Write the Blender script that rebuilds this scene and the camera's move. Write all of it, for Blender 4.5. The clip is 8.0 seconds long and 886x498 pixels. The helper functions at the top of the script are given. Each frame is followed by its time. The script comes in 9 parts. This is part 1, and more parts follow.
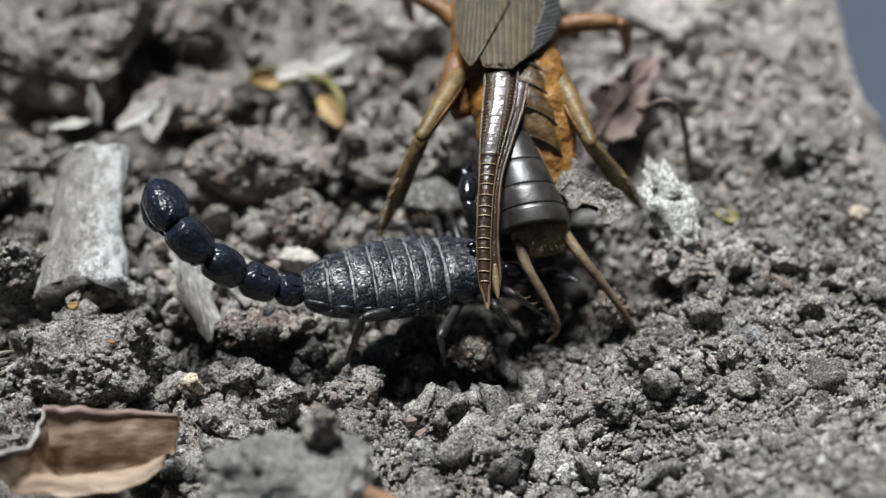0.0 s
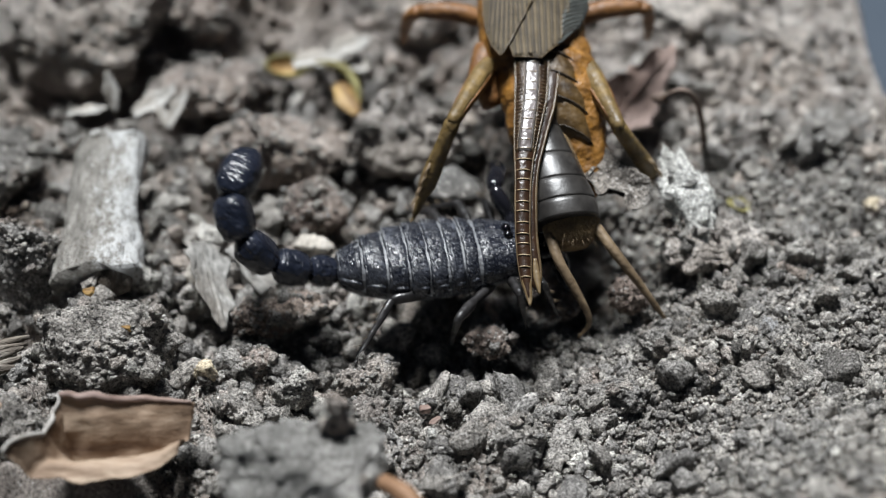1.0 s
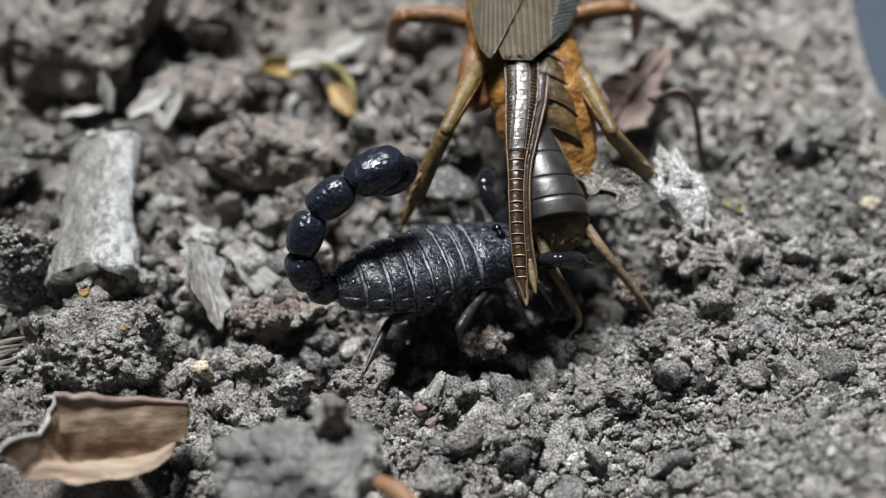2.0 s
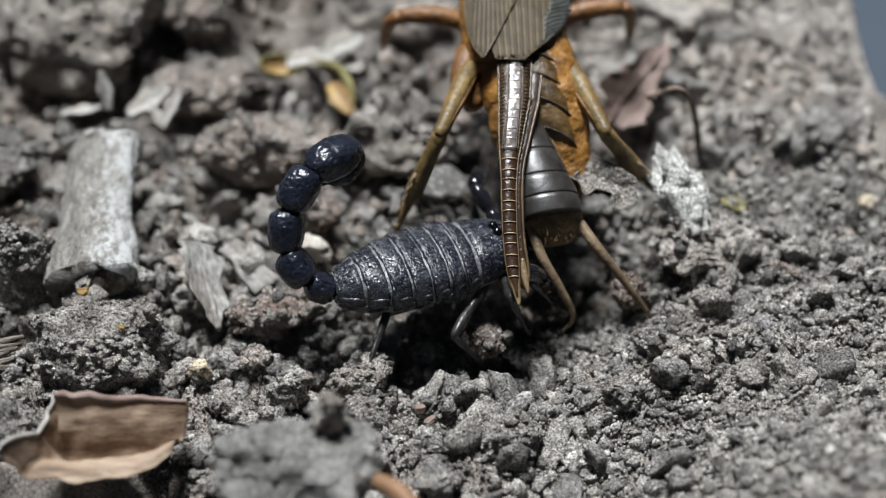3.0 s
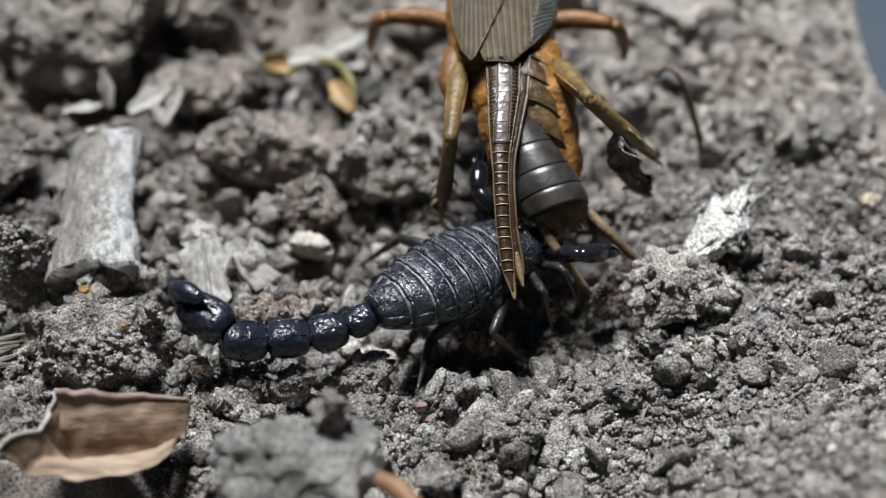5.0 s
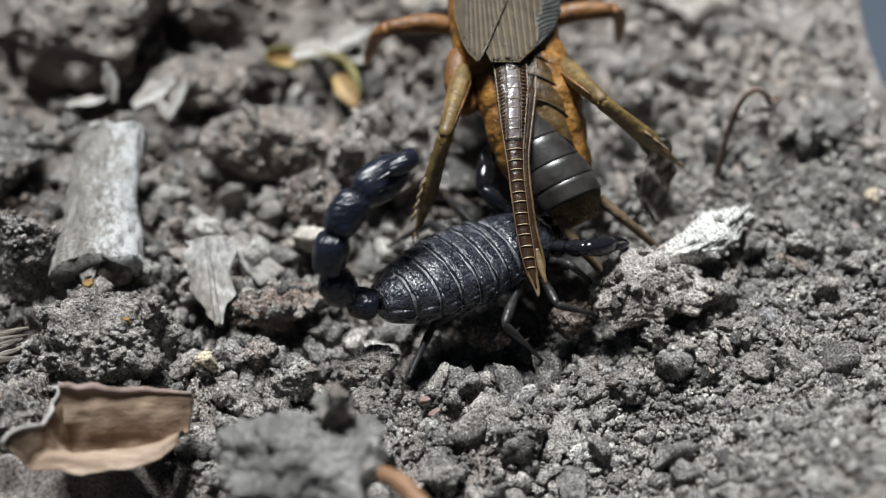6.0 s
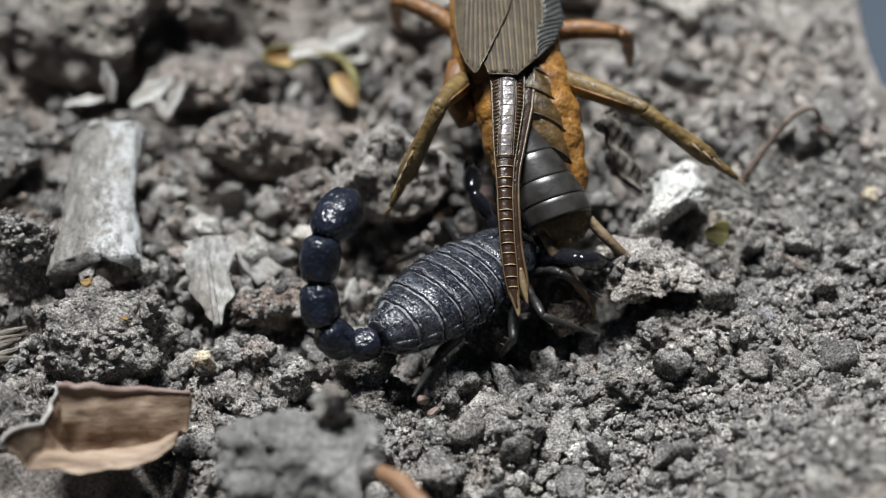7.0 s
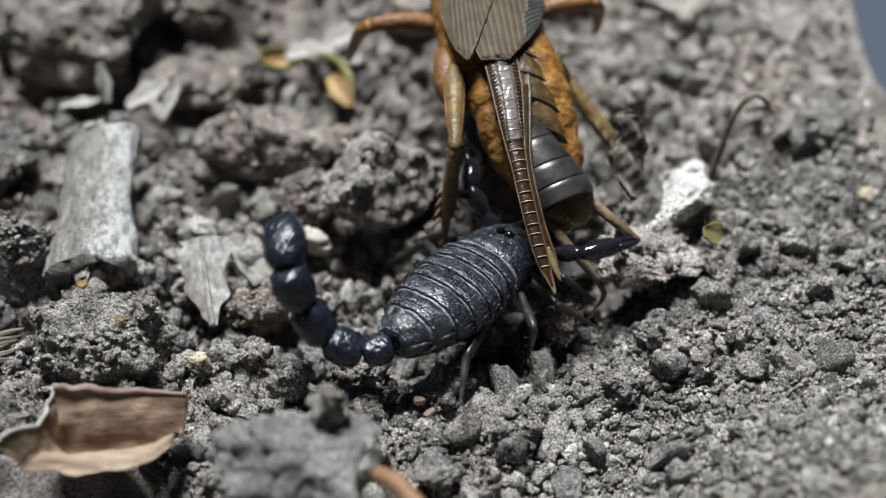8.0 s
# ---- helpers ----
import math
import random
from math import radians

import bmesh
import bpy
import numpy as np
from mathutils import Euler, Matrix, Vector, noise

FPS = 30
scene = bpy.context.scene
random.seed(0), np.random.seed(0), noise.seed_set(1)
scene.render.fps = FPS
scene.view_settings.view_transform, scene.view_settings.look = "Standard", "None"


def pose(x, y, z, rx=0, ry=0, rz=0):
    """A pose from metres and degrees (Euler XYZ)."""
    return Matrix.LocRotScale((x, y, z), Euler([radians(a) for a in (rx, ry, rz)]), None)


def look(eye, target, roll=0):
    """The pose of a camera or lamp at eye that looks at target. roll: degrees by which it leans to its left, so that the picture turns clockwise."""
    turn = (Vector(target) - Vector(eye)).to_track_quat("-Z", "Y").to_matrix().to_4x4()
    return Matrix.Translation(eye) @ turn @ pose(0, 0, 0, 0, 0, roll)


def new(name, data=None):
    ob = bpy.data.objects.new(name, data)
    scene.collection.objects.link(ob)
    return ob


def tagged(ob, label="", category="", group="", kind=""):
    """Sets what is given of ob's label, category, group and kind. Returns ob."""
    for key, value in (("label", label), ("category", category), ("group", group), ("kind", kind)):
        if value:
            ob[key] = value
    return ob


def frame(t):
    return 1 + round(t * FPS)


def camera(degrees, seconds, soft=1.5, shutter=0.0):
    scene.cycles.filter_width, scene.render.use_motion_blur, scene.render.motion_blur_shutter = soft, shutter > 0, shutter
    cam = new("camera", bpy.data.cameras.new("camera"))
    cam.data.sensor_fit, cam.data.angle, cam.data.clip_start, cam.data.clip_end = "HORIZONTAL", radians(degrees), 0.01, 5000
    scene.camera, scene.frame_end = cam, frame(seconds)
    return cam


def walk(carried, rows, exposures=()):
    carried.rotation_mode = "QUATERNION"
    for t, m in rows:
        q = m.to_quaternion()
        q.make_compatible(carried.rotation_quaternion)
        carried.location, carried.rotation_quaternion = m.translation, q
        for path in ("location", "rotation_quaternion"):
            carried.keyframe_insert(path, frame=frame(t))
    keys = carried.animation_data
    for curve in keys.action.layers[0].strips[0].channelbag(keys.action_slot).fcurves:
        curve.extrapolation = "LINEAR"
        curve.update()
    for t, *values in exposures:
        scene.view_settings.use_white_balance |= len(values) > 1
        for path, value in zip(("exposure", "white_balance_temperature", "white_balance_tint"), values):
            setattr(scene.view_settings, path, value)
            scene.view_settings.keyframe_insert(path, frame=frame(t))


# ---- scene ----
EYE = (0, -0.11491, 0.09642)
cam = camera(28, 8.0, soft=1.0, shutter=0.4)
cam.data.dof.use_dof = True
cam.data.dof.focus_distance = 0.1358
cam.data.dof.aperture_fstop = 18
walk(cam, [
    (0, look(EYE, (0.00130, 0.00153, 0))), (0.2, look(EYE, (0.00067, 0.00112, 0))), (0.5, look(EYE, (0.00016, 0.00060, 0))),
    (0.8, look(EYE, (0.00000, 0.00019, 0))), (1, look(EYE, (0.00000, -0.00000, 0))), (1.5, look(EYE, (0.00031, 0.00007, 0))),
    (1.7, look(EYE, (0.00033, 0.00007, 0))), (2.8, look(EYE, (0.00050, -0.00007, 0))), (3, look(EYE, (0.00048, -0.00015, 0))),
    (3.5, look(EYE, (0.00033, -0.00041, 0))), (4, look(EYE, (0.00031, -0.00041, 0))), (4.5, look(EYE, (0.00036, -0.00030, 0))),
    (4.7, look(EYE, (0.00038, -0.00030, 0))), (5.8, look(EYE, (0.00009, -0.00103, 0))), (6, look(EYE, (0.00005, -0.00111, 0))),
    (6.5, look(EYE, (0.00009, -0.00122, 0))), (7, look(EYE, (0.00019, -0.00122, 0))), (7.5, look(EYE, (0.00026, -0.00122, 0))),
    (8, look(EYE, (0.00052, -0.00111, 0)))])

# ---- light ----
world = bpy.data.worlds.new("sky")
scene.world = world
world.use_nodes = True
wn = world.node_tree
sky = wn.nodes.new("ShaderNodeTexSky")
sky.sky_type, sky.sun_disc = "NISHITA", False
sky.sun_elevation, sky.sun_rotation = radians(75), radians(-27)
wn.links.new(sky.outputs[0], wn.nodes["Background"].inputs[0])
wn.nodes["Background"].inputs[1].default_value = 0.008
sun = new("sun", bpy.data.lights.new("sun", "SUN"))
sun.data.energy, sun.data.angle, sun.data.color = 7.85, radians(18), (0.945, 0.975, 1.0)
sun.matrix_world = look((-0.12, 0.24, 1.0), (0, 0, 0))
scene.view_settings.exposure = 0.0

# ---- numbers ----
MM = 0.001
rng = np.random.default_rng(7)
moving = {}


def mm(x, y, z, rx=0, ry=0, rz=0):
    """A pose in millimetres and degrees."""
    return pose(x * MM, y * MM, z * MM, rx, ry, rz)


def lattice(i, j, k, seed):
    """A repeatable random value in 0..1 for each whole-numbered place."""
    n = (i * 73856093) ^ (j * 19349663) ^ (k * 83492791) ^ (seed * 2654435761)
    n = (n ^ (n >> 13)) * 1274126177
    n = n & 0x7FFFFFFF
    n = ((n ^ (n >> 16)) * 2246822519) & 0x7FFFFFFF
    return (n & 0xFFFFF) / 0xFFFFF


def bumpy(p, size, seed=0):
    """Smooth value noise in -1..1 at the points p (n x 3), with lumps of that size."""
    q = np.asarray(p, float) / size + 1000.0
    c = np.floor(q).astype(np.int64)
    f = q - c
    f = f * f * (3 - 2 * f)
    out = 0
    for a in (0, 1):
        for b in (0, 1):
            for d in (0, 1):
                w = (f[:, 0] if a else 1 - f[:, 0]) * (f[:, 1] if b else 1 - f[:, 1]) * (f[:, 2] if d else 1 - f[:, 2])
                out = out + w * lattice(c[:, 0] + a, c[:, 1] + b, c[:, 2] + d, seed)
    return out * 2 - 1


def ramp(a, b, x):
    t = np.clip((x - a) / (b - a), 0, 1)
    return t * t * (3 - 2 * t)


HOLLOWS = [(-31, 20.5, 7, 3.6, 4.2), (-17.6, 5.4, 4, 2.6, 2.6), (-8.5, 8.5, 2.6, 3, 2.2), (-34.5, -11, 3.2, 2.6, 3.6), (-23.6, -1.5, 2.4, 3, 2.0), (-13, -11.2, 5, 2, 1.4),
           (3.4, -10.5, 4, 2, 1.2), (11.5, -2.0, 6, 5, 5.2), (-20.5, -9.0, 2.5, 2, 1.6), (-21.5, -19.5, 2.5, 2.2, 1.8), (22.0, 19.0, 4, 2.5, 2.4), (-40, 31, 5, 3, 3), (-4.5, -10.8, 6.5, 2.6, 3.0), (-1.5, -8.2, 5, 2.4, 2.0), (-15.5, 2.0, 3, 2, 2.2), (-26.5, 15.6, 4.5, 2.2, 2.8), (14.0, -1.0, 3.4, 3.4, 2.4), (13.5, 15.0, 3.2, 4.5, 3.4), (2.0, 9.5, 3.2, 4.0, 2.6), (-6.5, -0.5, 3.0, 2.2, 1.6), (-30.0, -32.0, 7, 3.2, 5.0), (-21.0, -27.0, 3, 2.5, 2.5), (-1.0, -13.8, 4.2, 2.0, 2.6), (6.8, -12.4, 3.0, 2.4, 3.0), (12.6, 19.5, 2.4, 4.0, 5.0), (-8.8, -13.4, 3.6, 2.0, 2.0)]


def height(x, y):
    """The soil's height in mm: a hollow where the animals fight, a bank behind, and the heap's edge on one side."""
    x, y = np.asarray(x, float), np.asarray(y, float)
    p = np.stack([x.ravel(), y.ravel(), 0 * x.ravel()], 1)
    h = 3.5 * ramp(10, 42, y) + 1.5 * ramp(-16, -34, x) + 1.6 * ramp(13, 26, x)
    h = h - 1.6 * np.exp(-(((x + 3) / 13) ** 2 + ((y + 5) / 8) ** 2))
    h = h + 7.5 * ramp(-15, -37, y) * ramp(10, 31, x)
    for hx, hy, rx, ry, deep in HOLLOWS:
        h = h - deep * np.exp(-(((x - hx) / rx) ** 2 + ((y - hy) / ry) ** 2))
    coarse, smooth = 1 - 0.45 * ramp(8, 20, x), 1 - 0.6 * ramp(3, 12, x)
    h = h + coarse * (1.5 * bumpy(p, 9, 1) + 2.0 * np.abs(bumpy(p, 4.6, 2)) - 1.6).reshape(x.shape)
    h = h + smooth * (1.2 * np.abs(bumpy(p, 2.1, 3)) + 0.5 * np.abs(bumpy(p, 0.9, 4))).reshape(x.shape)
    edge = 40.3 - 0.3 * ramp(10, 24, y) + 2.0 * bumpy(p, 9, 8).reshape(x.shape) + 0.8 * bumpy(p, 3, 9).reshape(x.shape)
    return h - 34 * ramp(0, 3.4, x - edge)


def ground_z(x, y):
    return float(height(np.array([x]), np.array([y]))[0])


# ---- materials ----
def material(name, rough=0.5, metal=0.0):
    m = bpy.data.materials.new(name)
    m.use_nodes = True
    b = m.node_tree.nodes["Principled BSDF"]
    b.inputs["Roughness"].default_value = rough
    b.inputs["Metallic"].default_value = metal
    return m, m.node_tree, b


def grain(nt, size, detail=4.0, rough=0.6, kind="ShaderNodeTexNoise", stretch=(1, 1, 1)):
    """A noise of features about that many millimetres across, in the object's own space."""
    co = nt.nodes.new("ShaderNodeTexCoord")
    mp = nt.nodes.new("ShaderNodeMapping")
    mp.inputs["Scale"].default_value = [s / (size * MM) for s in stretch]
    nt.links.new(co.outputs["Object"], mp.inputs["Vector"])
    n = nt.nodes.new(kind)
    n.inputs["Scale"].default_value = 1.0
    if kind == "ShaderNodeTexNoise":
        n.inputs["Detail"].default_value, n.inputs["Roughness"].default_value = detail, rough
    nt.links.new(mp.outputs[0], n.inputs["Vector"])
    return n.outputs[0]


def shades(nt, fac, stops):
    r = nt.nodes.new("ShaderNodeValToRGB")
    e = r.color_ramp.elements
    while len(e) < len(stops):
        e.new(0.5)
    for el, (pos, col) in zip(e, stops):
        el.position, el.color = pos, (*col, 1)
    nt.links.new(fac, r.inputs[0])
    return r.outputs[0]


def blend(nt, a, b, fac, how="MIX"):
    n = nt.nodes.new("ShaderNodeMix")
    n.data_type, n.blend_type = "RGBA", how
    for s, v in ((n.inputs[0], fac), (n.inputs[6], a), (n.inputs[7], b)):
        if isinstance(v, (int, float)):
            s.default_value = v
        elif isinstance(v, tuple):
            s.default_value = (*v, 1)
        else:
            nt.links.new(v, s)
    return n.outputs[2]


def relief(nt, b, layers):
    """Bumps of (noise output, depth in mm), one over the other."""
    last = None
    for out, depth in layers:
        n = nt.nodes.new("ShaderNodeBump")
        n.inputs["Distance"].default_value = depth * MM
        n.inputs["Strength"].default_value = 1.0
        nt.links.new(out, n.inputs["Height"])
        if last:
            nt.links.new(last, n.inputs["Normal"])
        last = n.outputs[0]
    nt.links.new(last, b.inputs["Normal"])


def soil_material(name, dark, mid, pale, spread=0.5, pits=0.16, mottle=1.0, warm=1.0):
    m, nt, b = material(name, 0.96)
    b.inputs["Specular IOR Level"].default_value = 0.2
    tone = shades(nt, grain(nt, 2.6, 6, 0.7), [(0.28, dark), (0.5, mid), (0.74, pale)])
    geo, obj = nt.nodes.new("ShaderNodeNewGeometry"), nt.nodes.new("ShaderNodeObjectInfo")
    add = nt.nodes.new("ShaderNodeMath")
    add.operation = "ADD"
    nt.links.new(geo.outputs["Random Per Island"], add.inputs[0])
    nt.links.new(obj.outputs["Random"], add.inputs[1])
    fr = nt.nodes.new("ShaderNodeMath")
    fr.operation = "FRACT"
    nt.links.new(add.outputs[0], fr.inputs[0])
    own = shades(nt, fr.outputs[0], [(0.0, (0.55, 0.53, 0.51)), (0.3, (0.88, 0.86, 0.85)), (0.62, (1.05, 1.0, 0.95)), (0.84, (1.25, 1.2, 1.15)), (0.93, (1.4, 1.36, 1.3)), (1.0, (1.9, 1.87, 1.8))])
    col = blend(nt, tone, own, spread, "MULTIPLY")
    cells = grain(nt, 0.27, kind="ShaderNodeTexVoronoi")
    fine = grain(nt, 0.2, 3, 0.7)
    col = blend(nt, col, shades(nt, cells, [(0.05, (1.2, 1.19, 1.18)), (0.42, (1.0, 1.0, 1.0)), (0.75, (0.6, 0.58, 0.56))]), 0.3 * mottle, "MULTIPLY")
    col = blend(nt, col, shades(nt, fine, [(0.32, (0.22, 0.21, 0.20)), (0.46, (0.92, 0.92, 0.92)), (0.64, (1.85, 1.84, 1.82))]), mottle, "MULTIPLY")
    specks = shades(nt, grain(nt, 0.33, 2, 0.5), [(0.60, (0, 0, 0)), (0.72, (1, 1, 1))])
    col = blend(nt, col, (0.58, 0.56, 0.53), specks)
    stain = shades(nt, grain(nt, 14, 3, 0.5), [(0.42, (1, 1, 1)), (0.68, (0.92, 0.88, 0.84))])
    col = blend(nt, col, stain, warm, "MULTIPLY")
    nt.links.new(col, b.inputs["Base Color"])
    relief(nt, b, [(grain(nt, 0.7, 5, 0.75), pits * 2.5), (fine, pits * 2.2), (cells, -pits * 0.5)])
    return m


SOIL = soil_material("soil", (0.108, 0.096, 0.089), (0.262, 0.241, 0.226), (0.46, 0.435, 0.415))
CRUMB = soil_material("soil_crumb", (0.108, 0.106, 0.102), (0.283, 0.279, 0.271), (0.53, 0.525, 0.514), 1.0, 0.2, 1.0, 0.2)
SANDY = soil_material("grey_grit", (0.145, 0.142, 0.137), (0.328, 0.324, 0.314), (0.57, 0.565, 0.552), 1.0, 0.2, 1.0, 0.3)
BROWN = soil_material("brown_clod", (0.132, 0.110, 0.099), (0.32, 0.279, 0.255), (0.54, 0.49, 0.458))
BROWNCRUMB = soil_material("brown_crumb", (0.135, 0.118, 0.108), (0.335, 0.302, 0.281), (0.58, 0.543, 0.518), 1.0, 0.2, 1.0, 0.8)
# Darker tone of BROWN for some of the clods.
DARKBROWN = soil_material("dark_brown_clod", (0.078, 0.061, 0.053), (0.185, 0.152, 0.135), (0.34, 0.298, 0.271))
BEIGE = soil_material("beige_clod", (0.20, 0.182, 0.167), (0.44, 0.412, 0.387), (0.68, 0.65, 0.622))
CHALK = soil_material("chalky_crust", (0.28, 0.28, 0.27), (0.52, 0.522, 0.507), (0.72, 0.72, 0.705), 0.3)
# Grey dropped well below PEBBLE to carry the mole cricket's shadow.
SHADESTONE = soil_material("shaded_grey_stone", (0.05, 0.049, 0.048), (0.078, 0.077, 0.075), (0.12, 0.118, 0.115), 0.2, 0.03)
PEBBLE = soil_material("blue_grey_pebble", (0.16, 0.162, 0.165), (0.24, 0.242, 0.245), (0.34, 0.342, 0.345), 0.2, 0.08)
PALESTONE = soil_material("pale_tan_stone", (0.27, 0.25, 0.22), (0.42, 0.395, 0.355), (0.54, 0.515, 0.475), 0.15, 0.06, 0.6)
FORECLOD = soil_material("pale_dusty_clod", (0.15, 0.147, 0.140), (0.265, 0.258, 0.246), (0.42, 0.41, 0.394), 0.1, 0.2, 1.0, 0.2)
DIRTYLEAF = soil_material("dirty_leaf", (0.075, 0.066, 0.058), (0.205, 0.190, 0.174), (0.42, 0.40, 0.375), 0.2, 0.16)
OCHRE = soil_material("ochre_stone", (0.30, 0.25, 0.17), (0.46, 0.40, 0.30), (0.58, 0.52, 0.42), 0.2, 0.05)


def fibre_material(name, dark, mid, pale, rough=0.75, stretch=(0.12, 1, 1), size=0.8, depth=0.12):
    """Dry plant matter with a grain along its own x."""
    m, nt, b = material(name, rough)
    b.inputs["Specular IOR Level"].default_value = 0.25
    streak = shades(nt, grain(nt, size, 5, 0.65, stretch=stretch), [(0.3, dark), (0.5, mid), (0.72, pale)])
    blot = shades(nt, grain(nt, 4.5, 4, 0.6), [(0.36, (0.72, 0.66, 0.6)), (0.6, (1.06, 1.05, 1.03))])
    nt.links.new(blend(nt, streak, blot, 1.0, "MULTIPLY"), b.inputs["Base Color"])
    relief(nt, b, [(grain(nt, size * 0.7, 4, 0.6, stretch=stretch), depth), (grain(nt, 0.2, 2, 0.5), depth * 0.25)])
    return m


LEAF = fibre_material("dry_leaf", (0.095, 0.056, 0.036), (0.245, 0.178, 0.128), (0.42, 0.34, 0.262), 0.65, size=1.3)
REDLEAF = fibre_material("reddish_leaf", (0.14, 0.10, 0.088), (0.25, 0.188, 0.168), (0.37, 0.29, 0.265), 0.8)
GREYLEAF = fibre_material("weathered_leaf", (0.11, 0.108, 0.102), (0.235, 0.231, 0.222), (0.41, 0.404, 0.39), 0.85, (0.5, 1, 1), 0.6, 0.2)
WHITELEAF = fibre_material("bleached_leaf", (0.20, 0.196, 0.186), (0.36, 0.356, 0.344), (0.52, 0.515, 0.50), 0.8)
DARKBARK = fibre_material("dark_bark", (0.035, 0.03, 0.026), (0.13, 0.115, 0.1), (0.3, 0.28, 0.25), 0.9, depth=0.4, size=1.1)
GREENSTEM = fibre_material("green_stalk", (0.085, 0.075, 0.026), (0.18, 0.165, 0.065), (0.30, 0.28, 0.14), 0.6)
DEADSTEM = fibre_material("dead_stem", (0.07, 0.052, 0.043), (0.17, 0.13, 0.11), (0.30, 0.245, 0.215), 0.8)
TWIG = fibre_material("orange_twig", (0.18, 0.10, 0.055), (0.32, 0.20, 0.125), (0.44, 0.30, 0.2), 0.6)
HUSK = fibre_material("seed_husk", (0.05, 0.03, 0.015), (0.26, 0.16, 0.06), (0.46, 0.33, 0.14), 0.5)


def bone_material():
    m, nt, b = material("weathered_wood", 0.9)
    b.inputs["Specular IOR Level"].default_value = 0.2
    base = shades(nt, grain(nt, 1.0, 6, 0.7, stretch=(0.35, 1, 1)), [(0.3, (0.10, 0.094, 0.084)), (0.5, (0.225, 0.213, 0.194)), (0.7, (0.37, 0.356, 0.33))])
    co, sep, lean = nt.nodes.new("ShaderNodeTexCoord"), nt.nodes.new("ShaderNodeSeparateXYZ"), nt.nodes.new("ShaderNodeMath")
    nt.links.new(co.outputs["Object"], sep.inputs[0])
    lean.operation = "MULTIPLY_ADD"
    nt.links.new(sep.outputs[1], lean.inputs[0])
    lean.inputs[1].default_value = -60.0
    nt.links.new(grain(nt, 1.1, 6, 0.8, stretch=(0.6, 1, 1)), lean.inputs[2])
    chalk = shades(nt, lean.outputs[0], [(0.49, (0, 0, 0)), (0.63, (0.95, 0.95, 0.95))])
    col = blend(nt, base, (0.52, 0.525, 0.52), chalk)
    dots = shades(nt, grain(nt, 0.3, 2, 0.5), [(0.34, (0.55, 0.5, 0.45)), (0.42, (1, 1, 1))])
    nt.links.new(blend(nt, col, dots, 0.8, "MULTIPLY"), b.inputs["Base Color"])
    relief(nt, b, [(grain(nt, 0.8, 5, 0.7), 0.3), (grain(nt, 0.2, 3, 0.6), 0.1)])
    return m


WOOD = bone_material()


def chitin_material(name, dark, pale, rough, dust=0.0, dustcol=(0.2, 0.2, 0.2), pit=0.05, pitsize=0.35, coat=0.0, dents=0.0):
    """Insect cuticle: dark, glossy, pitted, with some dust in the hollows."""
    m, nt, b = material(name, rough)
    col = shades(nt, grain(nt, 1.4, 4, 0.6), [(0.3, dark), (0.7, pale)])
    if dust:
        d = shades(nt, grain(nt, 0.5, 5, 0.75), [(0.5 - dust * 0.5, (0, 0, 0)), (0.78, (dust, dust, dust))])
        col = blend(nt, col, dustcol, d)
        r = shades(nt, grain(nt, 0.5, 5, 0.75), [(0.4, (rough, rough, rough)), (0.7, (min(1, rough + 0.35),) * 3)])
        nt.links.new(r, b.inputs["Roughness"])
    nt.links.new(col, b.inputs["Base Color"])
    b.inputs["Coat Weight"].default_value = coat
    b.inputs["Coat Roughness"].default_value = 0.15
    layers = [(grain(nt, pitsize, 2, 0.5), pit), (grain(nt, 1.1, 3, 0.5), pit * 1.2)]
    if dents:
        layers.append((shades(nt, grain(nt, 0.55, kind="ShaderNodeTexVoronoi"), [(0.10, (0, 0, 0)), (0.45, (1, 1, 1))]), dents))
    relief(nt, b, layers)
    return m


def dusty_sheen_material():
    """Black plates with fine grey granules and dust over a soft gloss. Bluish sky sheen is mixed into the colours."""
    m, nt, b = material("dusty_sheen_plate", 0.26)
    base = shades(nt, grain(nt, 1.2, 4, 0.6), [(0.3, (0.005, 0.006, 0.010)), (0.7, (0.012, 0.014, 0.021))])
    veil = shades(nt, grain(nt, 2.2, 5, 0.7), [(0.46, (0.0, 0.0, 0.0)), (0.70, (0.6, 0.6, 0.6))])
    # Veil colour lightened for a blue-grey sheen on top of the dust.
    col = blend(nt, base, (0.048, 0.051, 0.058), veil)
    # Granule and smear colours lean blue to stand for reflected sky.
    dots = shades(nt, grain(nt, 0.16, 3, 0.6), [(0.56, (0, 0, 0)), (0.66, (0.85, 0.85, 0.85))])
    col = blend(nt, col, (0.125, 0.131, 0.145), dots)
    smear = shades(nt, grain(nt, 1.0, 5, 0.75, stretch=(0.5, 0.35, 1)), [(0.55, (0, 0, 0)), (0.66, (0.85, 0.85, 0.85))])
    col = blend(nt, col, (0.095, 0.102, 0.122), smear)
    scratches = shades(nt, grain(nt, 0.42, 4, 0.7, stretch=(0.16, 1, 1)), [(0.60, (0, 0, 0)), (0.72, (0.7, 0.7, 0.7))])
    col = blend(nt, col, (0.105, 0.112, 0.128), scratches)
    nt.links.new(col, b.inputs["Base Color"])
    r = shades(nt, grain(nt, 0.9, 4, 0.7), [(0.40, (0.15, 0.15, 0.15)), (0.66, (0.48, 0.48, 0.48))])
    nt.links.new(r, b.inputs["Roughness"])
    relief(nt, b, [(grain(nt, 0.19, 2, 0.5), 0.075), (grain(nt, 0.9, 3, 0.5), 0.22)])
    return m


